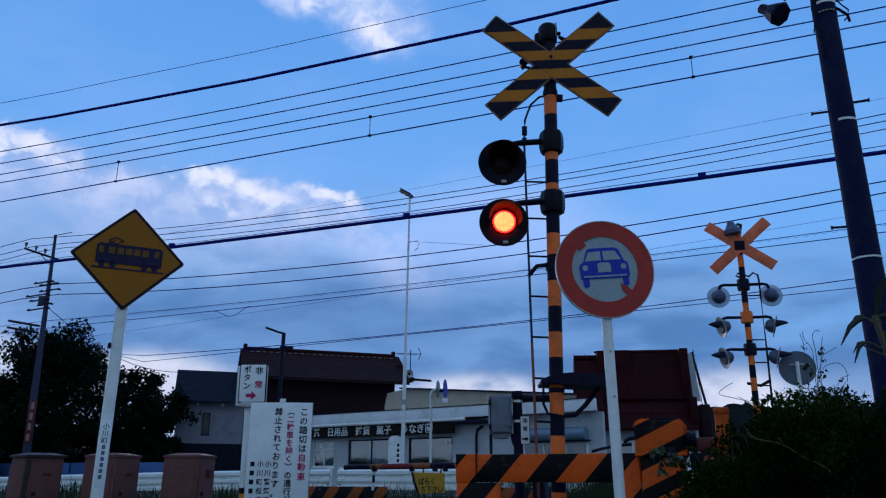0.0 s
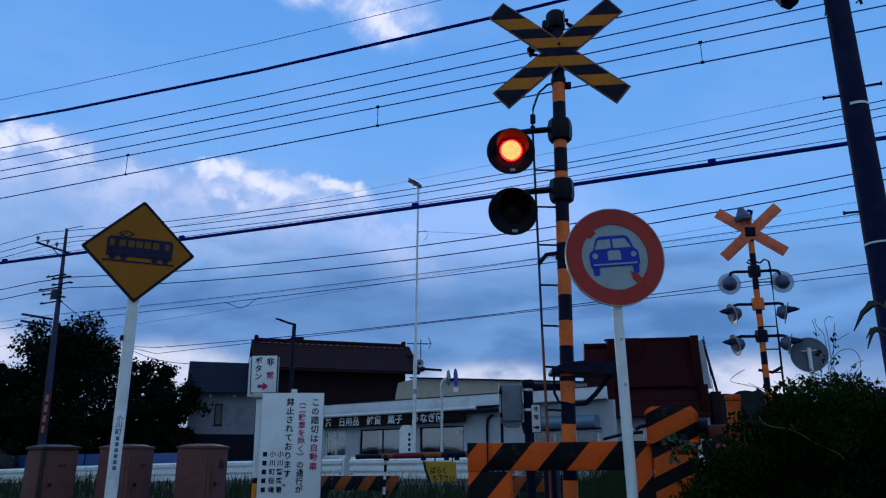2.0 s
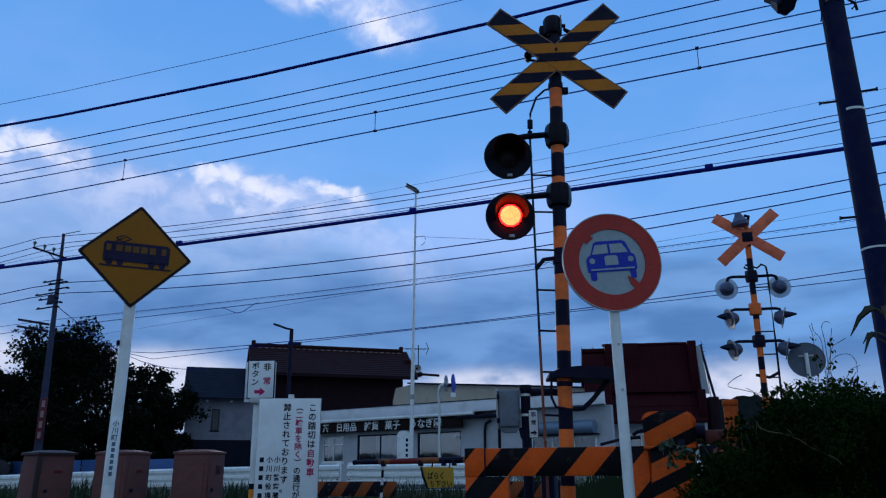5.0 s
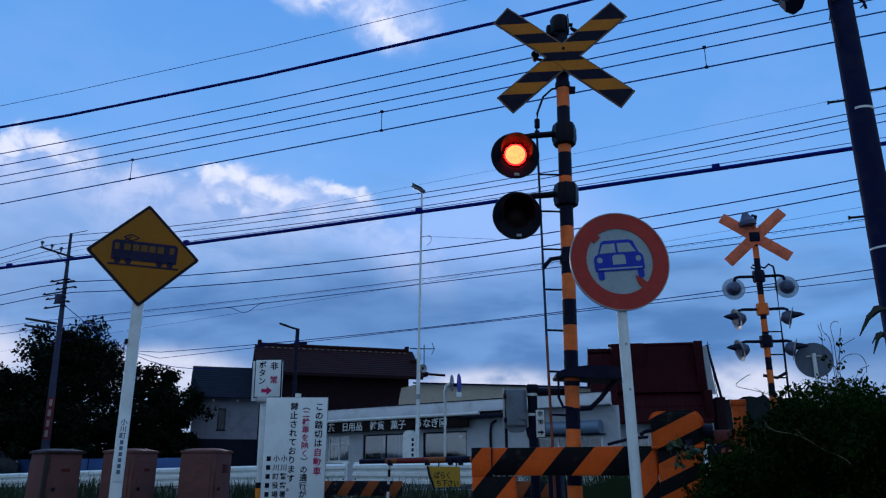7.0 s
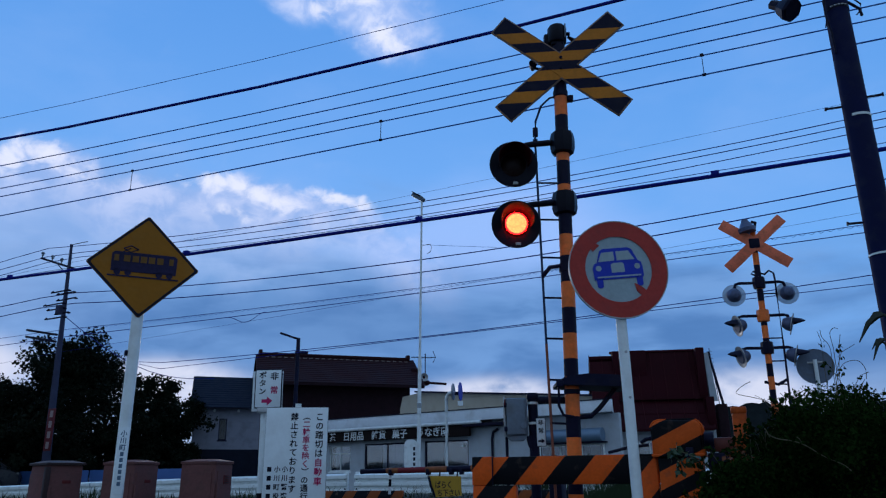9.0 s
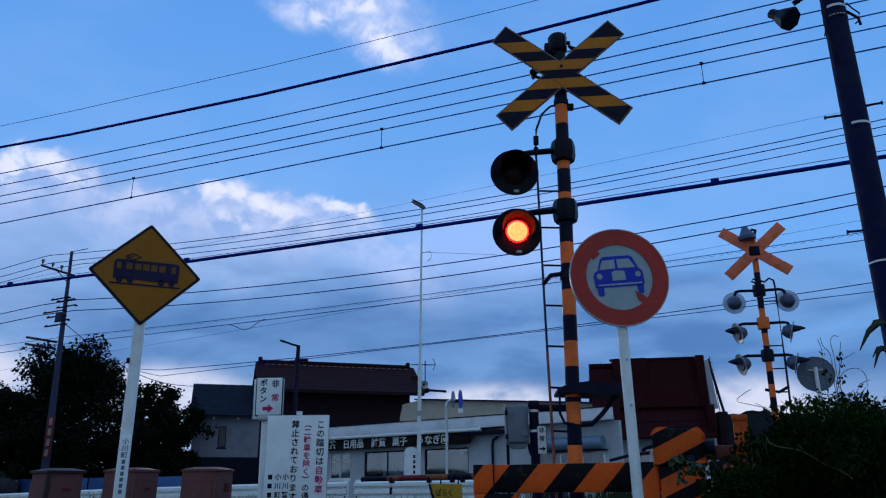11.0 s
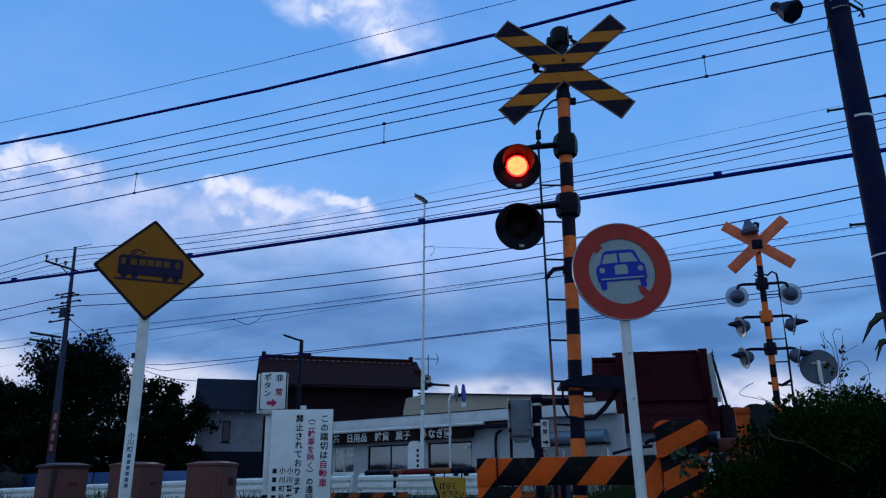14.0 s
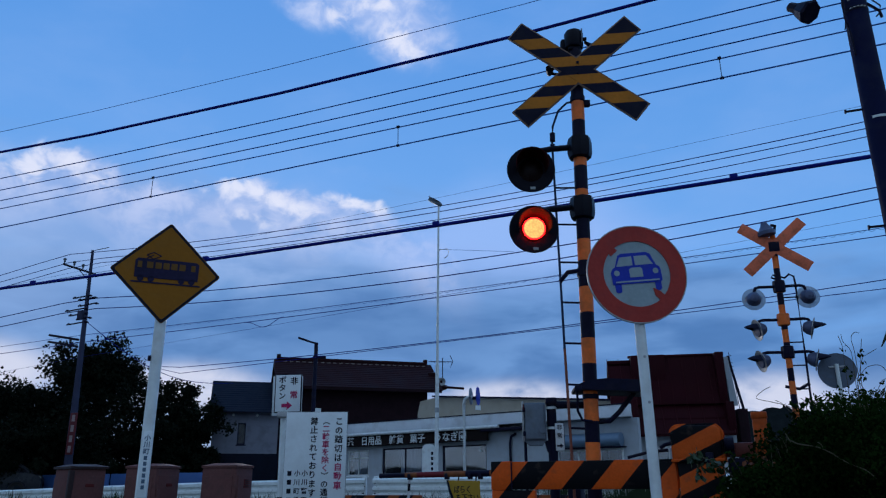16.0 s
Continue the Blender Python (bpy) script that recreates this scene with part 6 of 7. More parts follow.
def red_house():
    """House at the right with steep red metal roofs."""
    z0 = 0.9
    s = thing("house", pose(5.6, 27.84, z0, 0, 0, -8.5), "white house with steep dull red metal roofs", "house")
    z = lambda h: h - z0
    part("wall", wall_with_holes(B(), -0.1, 3.95, 0, z(3.5), 0.0, 0.2, [(1.0, 2.2, z(1.9), z(2.6))]), STUCCO, s, "white wall")
    part("wall", box(B(), (3.85, 2.6, z(3.6) / 2), (0.2, 5.0, z(3.6))), STUCCO, s)
    part("wall", box(B(), (0.0, 2.6, z(3.6) / 2), (0.2, 5.0, z(3.6))), STUCCO, s)
    part("wall", box(B(), (1.9, 5.2, z(3.6) / 2), (4.0, 0.2, z(3.6))), STUCCO, s)
    window(s, 1.0, 2.2, z(1.9), z(2.6), 0.02, 1, WHITE)
    seams = material("red_roof_seam", (0.045, 0.006, 0.010), 0.5, vary=0.2, spec=0.08)

    def slope(x0, x1, y0, h0, y1, h1, name):
        o = tile_roof(s, x0, x1, y0, z(h0), y1, z(h1), ROOF_RED, 2, name)
        n = int((x1 - x0) / 0.42)
        for k in range(n + 1):
            x = x0 + (x1 - x0) * k / n
            part("roof_seam", rod(B(), (x, y0, z(h0) + 0.06), (x, y1, z(h1) + 0.05), 0.014, seg=6), seams, o)

    slope(-0.32, 0.62, -0.4, 3.50, 0.62, 5.62, "main_roof")
    slope(0.56, 3.84, -0.55, 2.95, 0.25, 4.08, "front_roof")
    part("verge", box(B(), (3.78, -0.16, z(3.52)), (0.28, 0.64, 1.14), 0.02), ROOF_RED, s, "upright red roof end")
    slope(0.56, 3.80, 0.10, 4.12, 0.62, 5.93, "main_roof")
    part("verge", box(B(), (3.70, 0.33, z(5.03)), (0.30, 0.50, 1.84), 0.02), ROOF_RED, s, "upright red roof end")
    part("side_panel", prism(B(), [(3.60, z(4.05)), (4.30, z(4.05)), (4.13, z(5.86)), (3.60, z(5.86))], 0.80, 0.90), STUCCO, s, "narrow pale end wall")
    part("rake", rod(B(), (4.14, 0.86, z(5.90)), (4.58, 0.90, z(3.40)), 0.05, seg=8), DARK, s, "dark sloping roof edge")
    slope(-0.32, 3.92, 5.6, 3.4, 0.70, 5.84, "rear_roof")
    part("dormer_cheek", box(B(), (1.16, 0.60, z(5.40)), (1.24, 0.5, 1.12), 0.02), ROOF_RED, s, "red boxed roof step")
    part("ridge", box(B(), (2.2, 0.66, z(5.94)), (3.5, 0.2, 0.08), 0.02), seams, s)
    gable = prism(B(), [(0.2, z(3.5)), (0.66, z(5.80)), (5.3, z(3.5))], 0, 0.06)
    part("gable", gable, STUCCO, s, "pale gable end", Matrix.Translation((4.0, 0, 0)) @ Matrix.Rotation(radians(90), 4, "Z"))
    part("aerial_mast", rod(B(), (4.40, 1.0, z(3.6)), (4.22, 1.0, z(6.05)), 0.013, seg=6), DARK, s, "thin aerial mast")
    for k in range(9):
        part("aerial_rod", rod(B(), (4.22 + 0.010 * k, 1.0, z(5.95 - 0.14 * k)), (4.31 + 0.010 * k, 1.0, z(5.93 - 0.14 * k)), 0.009, seg=5), DARK, s)
    part("side_wall", box(B(), (4.35, 1.5, z(3.9) / 2), (0.35, 2.2, z(3.9)), 0.02), WALL_BROWN, s, "dark side lean-to")


shop(), rear_hall(), big_house(), red_house()


# ---- far pole ----
def far_pole():
    u0, v0 = -27.3, 23.45
    z0 = level(v0)
    s = thing("utility_pole", uv(u0, v0, z0), "tall concrete power pole with cross-arms and insulators", "utility pole")
    grey = material("grey_pole_concrete", (0.045, 0.050, 0.090), 0.8, vary=0.15, spec=0.1)
    z = lambda h: h - z0
    part("shaft", rod(B(), (0.42, 0, 0), (0, 0, z(11.68)), 0.185, 0.058, seg=20), grey, s)
    part("tip_arm", rod(B(), (-0.10, 0, z(11.66)), (0.85, 0.1, z(11.74)), 0.018, seg=6), DARK, s)
    arm = part("cross_arm", rod(B(), (-1.76, 0, z(11.24)), (0.36, 0, z(10.50)), 0.048, seg=8), DARK, s, "tilted cross-arm")
    part("arm_brace", rod(B(), (-0.75, 0, z(10.88)), (-0.06, 0, z(10.30)), 0.022, seg=6), DARK, s)
    for x, h in ((-1.70, 11.40), (-1.05, 11.17), (-0.46, 10.96)):
        part("insulator", lathe(B(), [(0.02, -0.17), (0.03, -0.06), (0.055, -0.03), (0.045, 0.02), (0.085, 0.05), (0.06, 0.11), (0.02, 0.13)], 12), GREY, s, "ceramic insulator", Matrix.Translation((x, 0, z(h))) @ Matrix.Rotation(radians(90), 4, "X"))
    for h, a, b in ((9.52, -0.60, 0.30), (9.40, -0.25, 0.62), (9.12, -0.20, 0.75), (8.95, -0.95, 0.15), (8.72, -0.70, 0.20), (8.50, -0.20, 0.45), (8.32, -0.75, 0.30)):
        part("bracket", rod(B(), (a, -0.06, z(h) - 0.05), (b, -0.06, z(h)), 0.035, seg=6), DARK, s)
        for x in (a, b):
            part("insulator", rod(B(), (x, -0.06, z(h) - 0.02), (x + (0.13 if x > 0 else -0.13), -0.06, z(h) - 0.05), 0.055, 0.03, seg=8), DARK, s)
    part("transformer_box", box(B(), (0.0, -0.14, z(8.62)), (0.26, 0.20, 0.42), 0.03), grey, s, "small grey box strapped to the pole")
    for h in (7.55, 7.25):
        part("outrigger", box(B(), (-0.95, -0.05, z(h) + 0.16), (1.9, 0.10, 0.10), 0.02, Euler((0, radians(11), 0)).to_matrix()), DARK, s)
    ban = part("banner", box(B(), (0.66, -0.30, z(3.47)), (0.40, 0.03, 1.70), 0.01), BANNER, s, "faded red vertical banner with pale marks")
    for h in (2.70, 4.25):
        part("banner_bracket", rod(B(), (0.36, 0, z(h)), (0.62, -0.29, z(h)), 0.018, seg=6), DARK, s)
    for k in range(4):
        part("mark", box(B(), (0.66, -0.318, z(4.10) - 0.42 * k), (0.17, 0.006, 0.27)), CREAM, ban)


far_pole()


# ---- plants ----
def leaf_cloud(name, centres, per, spread, size, mat, seed, parent=None, label="", droop=0.3):
    """Many small folded leaves scattered round the given centres."""
    r = np.random.RandomState(seed)
    c = np.repeat(np.array(centres, float), per, axis=0)
    n = len(c)
    d = r.normal(size=(n, 3))
    d /= np.linalg.norm(d, axis=1)[:, None]
    rad = np.repeat(np.array(spread, float), per) if np.ndim(spread) else spread
    p = c + d * (rad * r.uniform(0.15, 1.0, n) ** 0.6)[:, None] * np.array([1, 1, 0.75])
    a = r.normal(size=(n, 3)) + np.array([0, 0, -droop])
    a /= np.linalg.norm(a, axis=1)[:, None]
    b = np.cross(a, r.normal(size=(n, 3)))
    b /= np.linalg.norm(b, axis=1)[:, None]
    up = np.cross(a, b)
    L = (size * r.uniform(0.6, 1.4, n))[:, None]
    W = L * 0.34
    v = np.stack([p, p + a * L * 0.45 + b * W + up * L * 0.08, p + a * L, p + a * L * 0.45 - b * W + up * L * 0.08], 1).reshape(-1, 3)
    i = np.arange(n)[:, None] * 4
    f = np.concatenate([i + np.array([[0, 1, 2]]), i + np.array([[0, 2, 3]])]).tolist()
    ob = from_arrays(name, v.tolist(), f, mat)
    if parent:
        ob.parent = parent
    if label:
        ob["label"] = label
    return ob


def tree(x, y, h, crown, seed, label, trunk_r=0.28, low=0.28, per=95, leaf=0.15, cone=0.0):
    rnd = random.Random(seed)
    z0 = ground_at(x, y)
    s = thing("tree", pose(x, y, z0), label, "tree", "roadside trees")
    bm = B()
    tube_pts = [(0.15 * math.sin(k * 1.3 + seed), 0.12 * math.cos(k * 1.7), h * 0.72 * k / 6) for k in range(7)]
    for k in range(6):
        rod(bm, tube_pts[k], tube_pts[k + 1], trunk_r * (1 - k / 8), trunk_r * (1 - (k + 1) / 8), 10)
    part("trunk", bm, BARK, s, "dark tapered trunk")
    ends = []
    bm = B()
    full = []
    for k in range(40):
        t = rnd.uniform(low, 1.0)
        base = Vector(tube_pts[min(5, int(t * 6))])
        az = rnd.uniform(0, math.tau)
        reach = crown * rnd.uniform(0.45, 1.0) * math.sqrt(max(0.03, 1 - ((t - 0.36) / 0.66) ** 2)) * (1 - cone * max(0.0, t - 0.35))
        tip = Vector((math.cos(az) * reach, math.sin(az) * reach, h * (0.10 + 0.86 * t) + rnd.uniform(-0.3, 0.3)))
        mid = base.lerp(tip, 0.5) + Vector((0, 0, -0.2))
        rod(bm, base, mid, 0.07, 0.045, 6), rod(bm, mid, tip, 0.045, 0.015, 6)
        ends += [tip, base.lerp(tip, 0.75)]
        full += [0.62 if t < 0.52 else 1.0] * 5
        for j in range(3):
            q = tip + Vector((rnd.gauss(0, 0.17 * crown), rnd.gauss(0, 0.17 * crown), rnd.gauss(0, 0.12 * crown)))
            ends.append(q)
    part("limb", bm, BARK, s, "spreading limbs")
    sp = [rnd.uniform(0.36, 0.92) * crown / 3.4 * (0.85 if f < 1 else 1.0) for f in full]
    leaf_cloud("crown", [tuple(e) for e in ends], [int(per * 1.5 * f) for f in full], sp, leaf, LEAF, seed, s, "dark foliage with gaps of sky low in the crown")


def trees():
    tree(-18.1, 36.1, 7.1, 4.3, 5, "broad dark evergreen tree against the sky", per=150, low=0.08, leaf=0.155, cone=1.12)
    tree(-21.5, 34.6, 4.75, 3.7, 7, "dark rounded tree beside the road", low=0.10, per=130)
    tree(-20.6, 36.4, 3.0, 2.6, 29, "low dark shrubby tree under taller ones", 0.16, 0.05, 85)
    tree(-16.6, 37.6, 2.7, 2.3, 31, "low dark shrubby tree under taller ones", 0.16, 0.05, 85)
    tree(-13.9, 36.6, 2.5, 1.9, 37, "low dark shrubby tree under taller ones", 0.14, 0.05, 95)
    tree(-14.7, 37.4, 5.3, 2.2, 11, "smaller dark tree beside a house", low=0.12, per=75)


def bush():
    """Overgrown bank at the right, with leaves, stems and tendrils."""
    rnd = random.Random(4)
    s = thing("bush", pose(0, 0, 0), "overgrown dark green bush with vines", "bush")
    centres, spread = [], []
    for k in range(390):
        x = rnd.uniform(1.30, 4.6) if k < 250 else rnd.uniform(1.20, 2.2)
        y = rnd.uniform(3.95, 5.15) + (0.35 if x > 3 else 0.0)
        if x < 1.9:
            y = rnd.uniform(4.0, 4.6)
        if x > 3.2 and y > 5.4:
            y = 5.3
        top = float(np.interp(x * 4.35 / y, [1.20, 1.30, 1.40, 1.52, 1.70, 1.80, 1.92, 2.1, 2.35, 2.8, 3.4, 4.6], [1.04, 1.16, 1.28, 1.38, 1.46, 1.56, 1.67, 1.73, 1.76, 1.76, 1.76, 1.92])) + 0.05 * math.sin(x * 17) + 0.03 * math.sin(x * 41 + 1)
        z = top - (0.12 if x < 1.9 else 0.06) - abs(rnd.gauss(0, 0.22)) if rnd.random() < 0.80 else rnd.uniform(0.2, top - 0.1)
        centres.append((x, y, max(0.15, z)))
        spread.append(rnd.uniform(0.08, 0.14) if x < 1.9 else rnd.uniform(0.10, 0.22))
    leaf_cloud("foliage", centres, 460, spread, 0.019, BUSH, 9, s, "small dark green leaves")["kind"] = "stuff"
    # solid lumps under the leaves, near-black to paint the shade between them
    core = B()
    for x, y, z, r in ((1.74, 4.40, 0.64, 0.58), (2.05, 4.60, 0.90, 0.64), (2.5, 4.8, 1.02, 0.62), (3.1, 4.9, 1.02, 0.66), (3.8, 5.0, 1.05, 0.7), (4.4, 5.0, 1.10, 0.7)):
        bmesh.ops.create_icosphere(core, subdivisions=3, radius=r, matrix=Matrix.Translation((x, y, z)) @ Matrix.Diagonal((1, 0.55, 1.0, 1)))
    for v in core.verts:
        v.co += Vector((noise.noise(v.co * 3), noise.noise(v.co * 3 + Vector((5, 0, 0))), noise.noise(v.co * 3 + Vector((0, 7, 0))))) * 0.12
    part("thicket", core, material("thicket_shade", (0.003, 0.005, 0.002), 0.95, vary=0.4, spec=0.02), s, "inner growth with deep shade put into its near-black colour")
    # loose shoots along the sloping edge, where the bush thins out over the barrier housing
    shoots = []
    for k in range(34):
        x = rnd.uniform(1.42, 2.05)
        y = rnd.uniform(4.05, 4.5)
        zt = float(np.interp(x * 4.35 / y, [1.30, 1.52, 1.70, 1.92, 2.1], [1.08, 1.29, 1.38, 1.60, 1.68]))
        lean, h = rnd.uniform(-0.12, 0.03), rnd.uniform(0.04, 0.15)
        pts = [(x, y, zt - 0.12), (x + lean * 0.4, y, zt + h * 0.5), (x + lean, y, zt + h)]
        part("shoot", tube(B(), pts, 0.0020, 5), TWIG, s)
        shoots += [tuple(Vector(pts[0]).lerp(Vector(pts[2]), t)) for t in (0.35, 0.6, 0.85, 1.0)]
    leaf_cloud("sprig", shoots, 9, 0.030, 0.030, BUSH, 101, s, "loose leafy shoots")["kind"] = "stuff"
    # long vine across the front, tendrils above
    vine = [(1.629, 3.93, 1.516), (1.678, 3.93, 1.492), (1.762, 3.93, 1.478), (1.830, 3.93, 1.449), (1.894, 3.93, 1.406), (1.987, 3.93, 1.364), (2.037, 3.93, 1.322)]
    part("vine", tube(B(), smooth(vine), 0.0034, 6), TWIG, s, "pale bare vine")
    part("vine", tube(B(), [(1.62, 3.93, 1.545), (1.634, 3.93, 1.515), (1.640, 3.93, 1.50)], 0.003, 5), TWIG, s)
    part("vine", tube(B(), [(1.80, 3.93, 1.462), (1.79, 3.93, 1.49), (1.775, 3.93, 1.50)], 0.0025, 5), TWIG, s)
    sprigs = []
    for k in range(30):
        x = rnd.uniform(1.98, 3.3)
        y = rnd.uniform(4.1, 4.8)
        zt = float(np.interp(x, [1.3, 2.0, 2.4, 3.4], [1.38, 1.66, 1.72, 1.72]))
        h = rnd.uniform(0.05, 0.14)
        if k < 5:
            x, y, zt, h = 2.17 + 0.035 * k, 4.32, 1.74, (0.38, 0.30, 0.36, 0.20, 0.14)[k]
        lean = rnd.uniform(-0.08, 0.08)
        pts = [(x, y, zt - 0.15), (x + lean * 0.3, y, zt + h * 0.4), (x + lean, y, zt + h * 0.85), (x + lean * 1.7 + rnd.uniform(-0.03, 0.03), y, zt + h)]
        part("tendril", tube(B(), pts, 0.0018, 5), TWIG, s)
        sprigs += [tuple(Vector(pts[0]).lerp(Vector(pts[2]), t)) for t in (0.2, 0.45, 0.7, 0.95)]
    leaf_cloud("sprig", sprigs, 4, 0.022, 0.030, BUSH, 100, s, "small leaves on tendrils")["kind"] = "stuff"
    for pts in ([(1.869, 4.2, 1.605), (1.827, 4.2, 1.636), (1.781, 4.2, 1.701), (1.684, 4.2, 1.730), (1.599, 4.2, 1.753), (1.646, 4.2, 1.796), (1.686, 4.2, 1.815)],
                [(2.208, 4.3, 1.70), (2.208, 4.3, 1.854), (2.213, 4.3, 2.018), (2.177, 4.3, 2.078), (2.171, 4.3, 2.125)],
                [(2.230, 4.3, 1.70), (2.230, 4.3, 1.886), (2.232, 4.3, 2.017), (2.226, 4.3, 2.101), (2.251, 4.3, 2.134), (2.277, 4.3, 2.130)],
                [(2.216, 4.3, 1.70), (2.216, 4.3, 1.806), (2.267, 4.3, 1.918), (2.353, 4.3, 1.944), (2.394, 4.3, 1.901), (2.392, 4.3, 1.836)]):
        part("tendril", tube(B(), smooth(pts), 0.0019, 5), TWIG, s)
    # pale-tipped sprig over the barrier housing, and a few yellowing leaves
    leaf_cloud("sprig", [(1.291, 4.40, 1.464), (1.275, 4.40, 1.43), (1.31, 4.40, 1.39), (1.30, 4.40, 1.345), (1.36, 4.40, 1.426), (1.395, 4.40, 1.407)], 14, 0.034, 0.042, material("light_leaves", (0.032, 0.062, 0.026), 0.5, vary=0.3, bump=0), 77, s, "lighter fresh leaves", 0.9)["kind"] = "stuff"
    part("tendril", tube(B(), [(1.50, 4.40, 1.32), (1.44, 4.40, 1.395), (1.37, 4.40, 1.43), (1.29, 4.40, 1.46), (1.27, 4.40, 1.43)], 0.003, 5), TWIG, s)
    leaf_cloud("sprig", [(1.567, 4.28, 1.424), (1.606, 4.28, 1.405), (1.628, 4.28, 1.45), (1.58, 4.28, 1.36), (1.66, 4.28, 1.39)], 12, 0.050, 0.030, material("yellowing_leaves", (0.20, 0.055, 0.012), 0.5, vary=0.3, bump=0), 78, s, "yellowing leaves", 0.4)["kind"] = "stuff"


def hanging_leaves():
    """Long pointed leaves of a plant that stands beside the pole."""
    x, y = 2.72, 4.90
    z0 = ground_at(x, y)
    s = thing("tall_plant", pose(x, y, z0), "tall plant with long dark drooping leaves", "plant")
    part("stem", tube(B(), [(0.42, 0, 0), (0.40, 0, 0.8), (0.34, 0, 1.5), (0.26, 0, 2.0)], 0.018), TWIG, s)
    dark = material("dark_long_leaves", (0.012, 0.022, 0.012), 0.5, vary=0.3, bump=0)
    zs = 2.15 - z0
    for a, b, w in (((0.20, 0, zs + 0.19), (0.0, 0.0, zs + 0.004), 0.023), ((0.22, 0, zs + 0.17), (0.085, 0.02, zs + 0.135), 0.015), ((0.18, -0.02, zs + 0.02), (0.072, 0.0, zs - 0.115), 0.018), ((0.18, 0, zs - 0.02), (0.075, 0.0, zs - 0.045), 0.016),
                    ((0.30, 0, zs + 0.1), (0.40, 0.05, zs - 0.2), 0.03), ((0.28, 0, zs + 0.2), (0.52, 0.02, zs + 0.1), 0.03), ((0.27, 0, zs + 0.2), (0.33, -0.1, zs + 0.45), 0.03)):
        a, b = Vector(a), Vector(b)
        d = b - a
        side = d.cross(Vector((0, 1, 0.2))).normalized() * w
        bm = B()
        ctr = [a + d * t + Vector((0, 0, 0.05 * math.sin(t * math.pi))) for t in (0, 0.3, 0.6, 1.0)]
        wid = (0.35, 1.0, 0.8, 0.02)
        L = [bm.verts.new(c + side * k) for c, k in zip(ctr, wid)]
        M = [bm.verts.new(c + Vector((0, -0.008, -0.006))) for c in ctr]
        R = [bm.verts.new(c - side * k) for c, k in zip(ctr, wid)]
        for i in range(3):
            bm.faces.new((L[i], L[i + 1], M[i + 1], M[i])), bm.faces.new((M[i], M[i + 1], R[i + 1], R[i]))
        part("leaf", bm, dark, s)
        tube_bm = tube(B(), [(0.30, 0, max(0.2, a.z - 0.05)), tuple(a)], 0.006, 5)
        part("stalk", tube_bm, TWIG, s)


def weeds():
    """Tall grass between the track and the guardrail."""
    r = np.random.RandomState(12)
    n = 9000
    u, v = r.uniform(-26, 9, n), r.uniform(13.0, 16.2, n)
    h = r.uniform(0.25, 0.62, n) * (0.75 + 0.35 * np.sin(u * 1.7) * np.sin(u * 0.6 + 1))
    lean = r.normal(0, 0.10, (n, 2))
    z = np.interp(v, [12.8, 15.6, 16.4], [0.40, 0.70, 0.90])
    w = r.uniform(0.008, 0.018, n)
    a = r.uniform(0, math.tau, n)
    dx, dy = np.cos(a) * w, np.sin(a) * w
    p0 = np.stack([u - dx, v - dy, z - 0.03], 1)
    p1 = np.stack([u + dx, v + dy, z - 0.03], 1)
    p2 = np.stack([u + dx * 0.8 + lean[:, 0] * 0.4, v + dy * 0.8 + lean[:, 1] * 0.4, z + h * 0.6], 1)
    p3 = np.stack([u - dx * 0.8 + lean[:, 0] * 0.4, v - dy * 0.8 + lean[:, 1] * 0.4, z + h * 0.6], 1)
    p4 = np.stack([u + lean[:, 0], v + lean[:, 1], z + h], 1)
    vs = np.stack([p0, p1, p2, p3, p4], 1).reshape(-1, 3).tolist()
    i = np.arange(n) * 5
    faces = np.stack([i, i + 1, i + 2, i + 3], 1).tolist() + np.stack([i + 3, i + 2, i + 4], 1).tolist()
    clump = r.rand(1500)
    u3, v3 = r.uniform(-3.7, -0.9, 1500), r.uniform(13.2, 15.0, 1500)
    h3 = (0.66 + 0.42 * clump) * (0.85 + 0.15 * np.sin(u3 * 5.0))
    z3 = np.interp(v3, [12.8, 15.6], [0.40, 0.70])
    base3 = len(vs)
    vs = vs + np.stack([np.stack([u3 - 0.014, v3, z3], 1), np.stack([u3 + 0.014, v3, z3], 1), np.stack([u3 + r.normal(0, 0.10, 1500), v3, z3 + h3], 1)], 1).reshape(-1, 3).tolist()
    faces = faces + (np.arange(1500)[:, None] * 3 + np.array([[0, 1, 2]]) + base3).tolist()
    n2 = 1500
    u2, v2 = r.uniform(-7.2, -1.2, n2), r.uniform(11.45, 11.72, n2)
    h2, l2 = r.uniform(0.45, 0.95, n2) * (0.7 + 0.3 * np.sin(u2 * 2.3)), r.normal(0, 0.12, (n2, 2))
    p = [np.stack([u2 + k * 0.008, v2, np.full(n2, 0.38)], 1) for k in (-1, 1)]
    tip = np.stack([u2 + l2[:, 0], v2 + l2[:, 1] * 0.3, 0.38 + h2], 1)
    base_i = len(vs)
    vs = vs + np.stack([p[0], p[1], tip], 1).reshape(-1, 3).tolist()
    faces = faces + (np.arange(n2)[:, None] * 3 + np.array([[0, 1, 2]]) + base_i).tolist()
    tagged(from_arrays("grass", vs, faces, GRASS, pose(0, 0, 0, 0, 0, TRACK)), "tall green weeds beside the guardrail", "grass", kind="stuff")


trees(), bush(), hanging_leaves(), weeds()


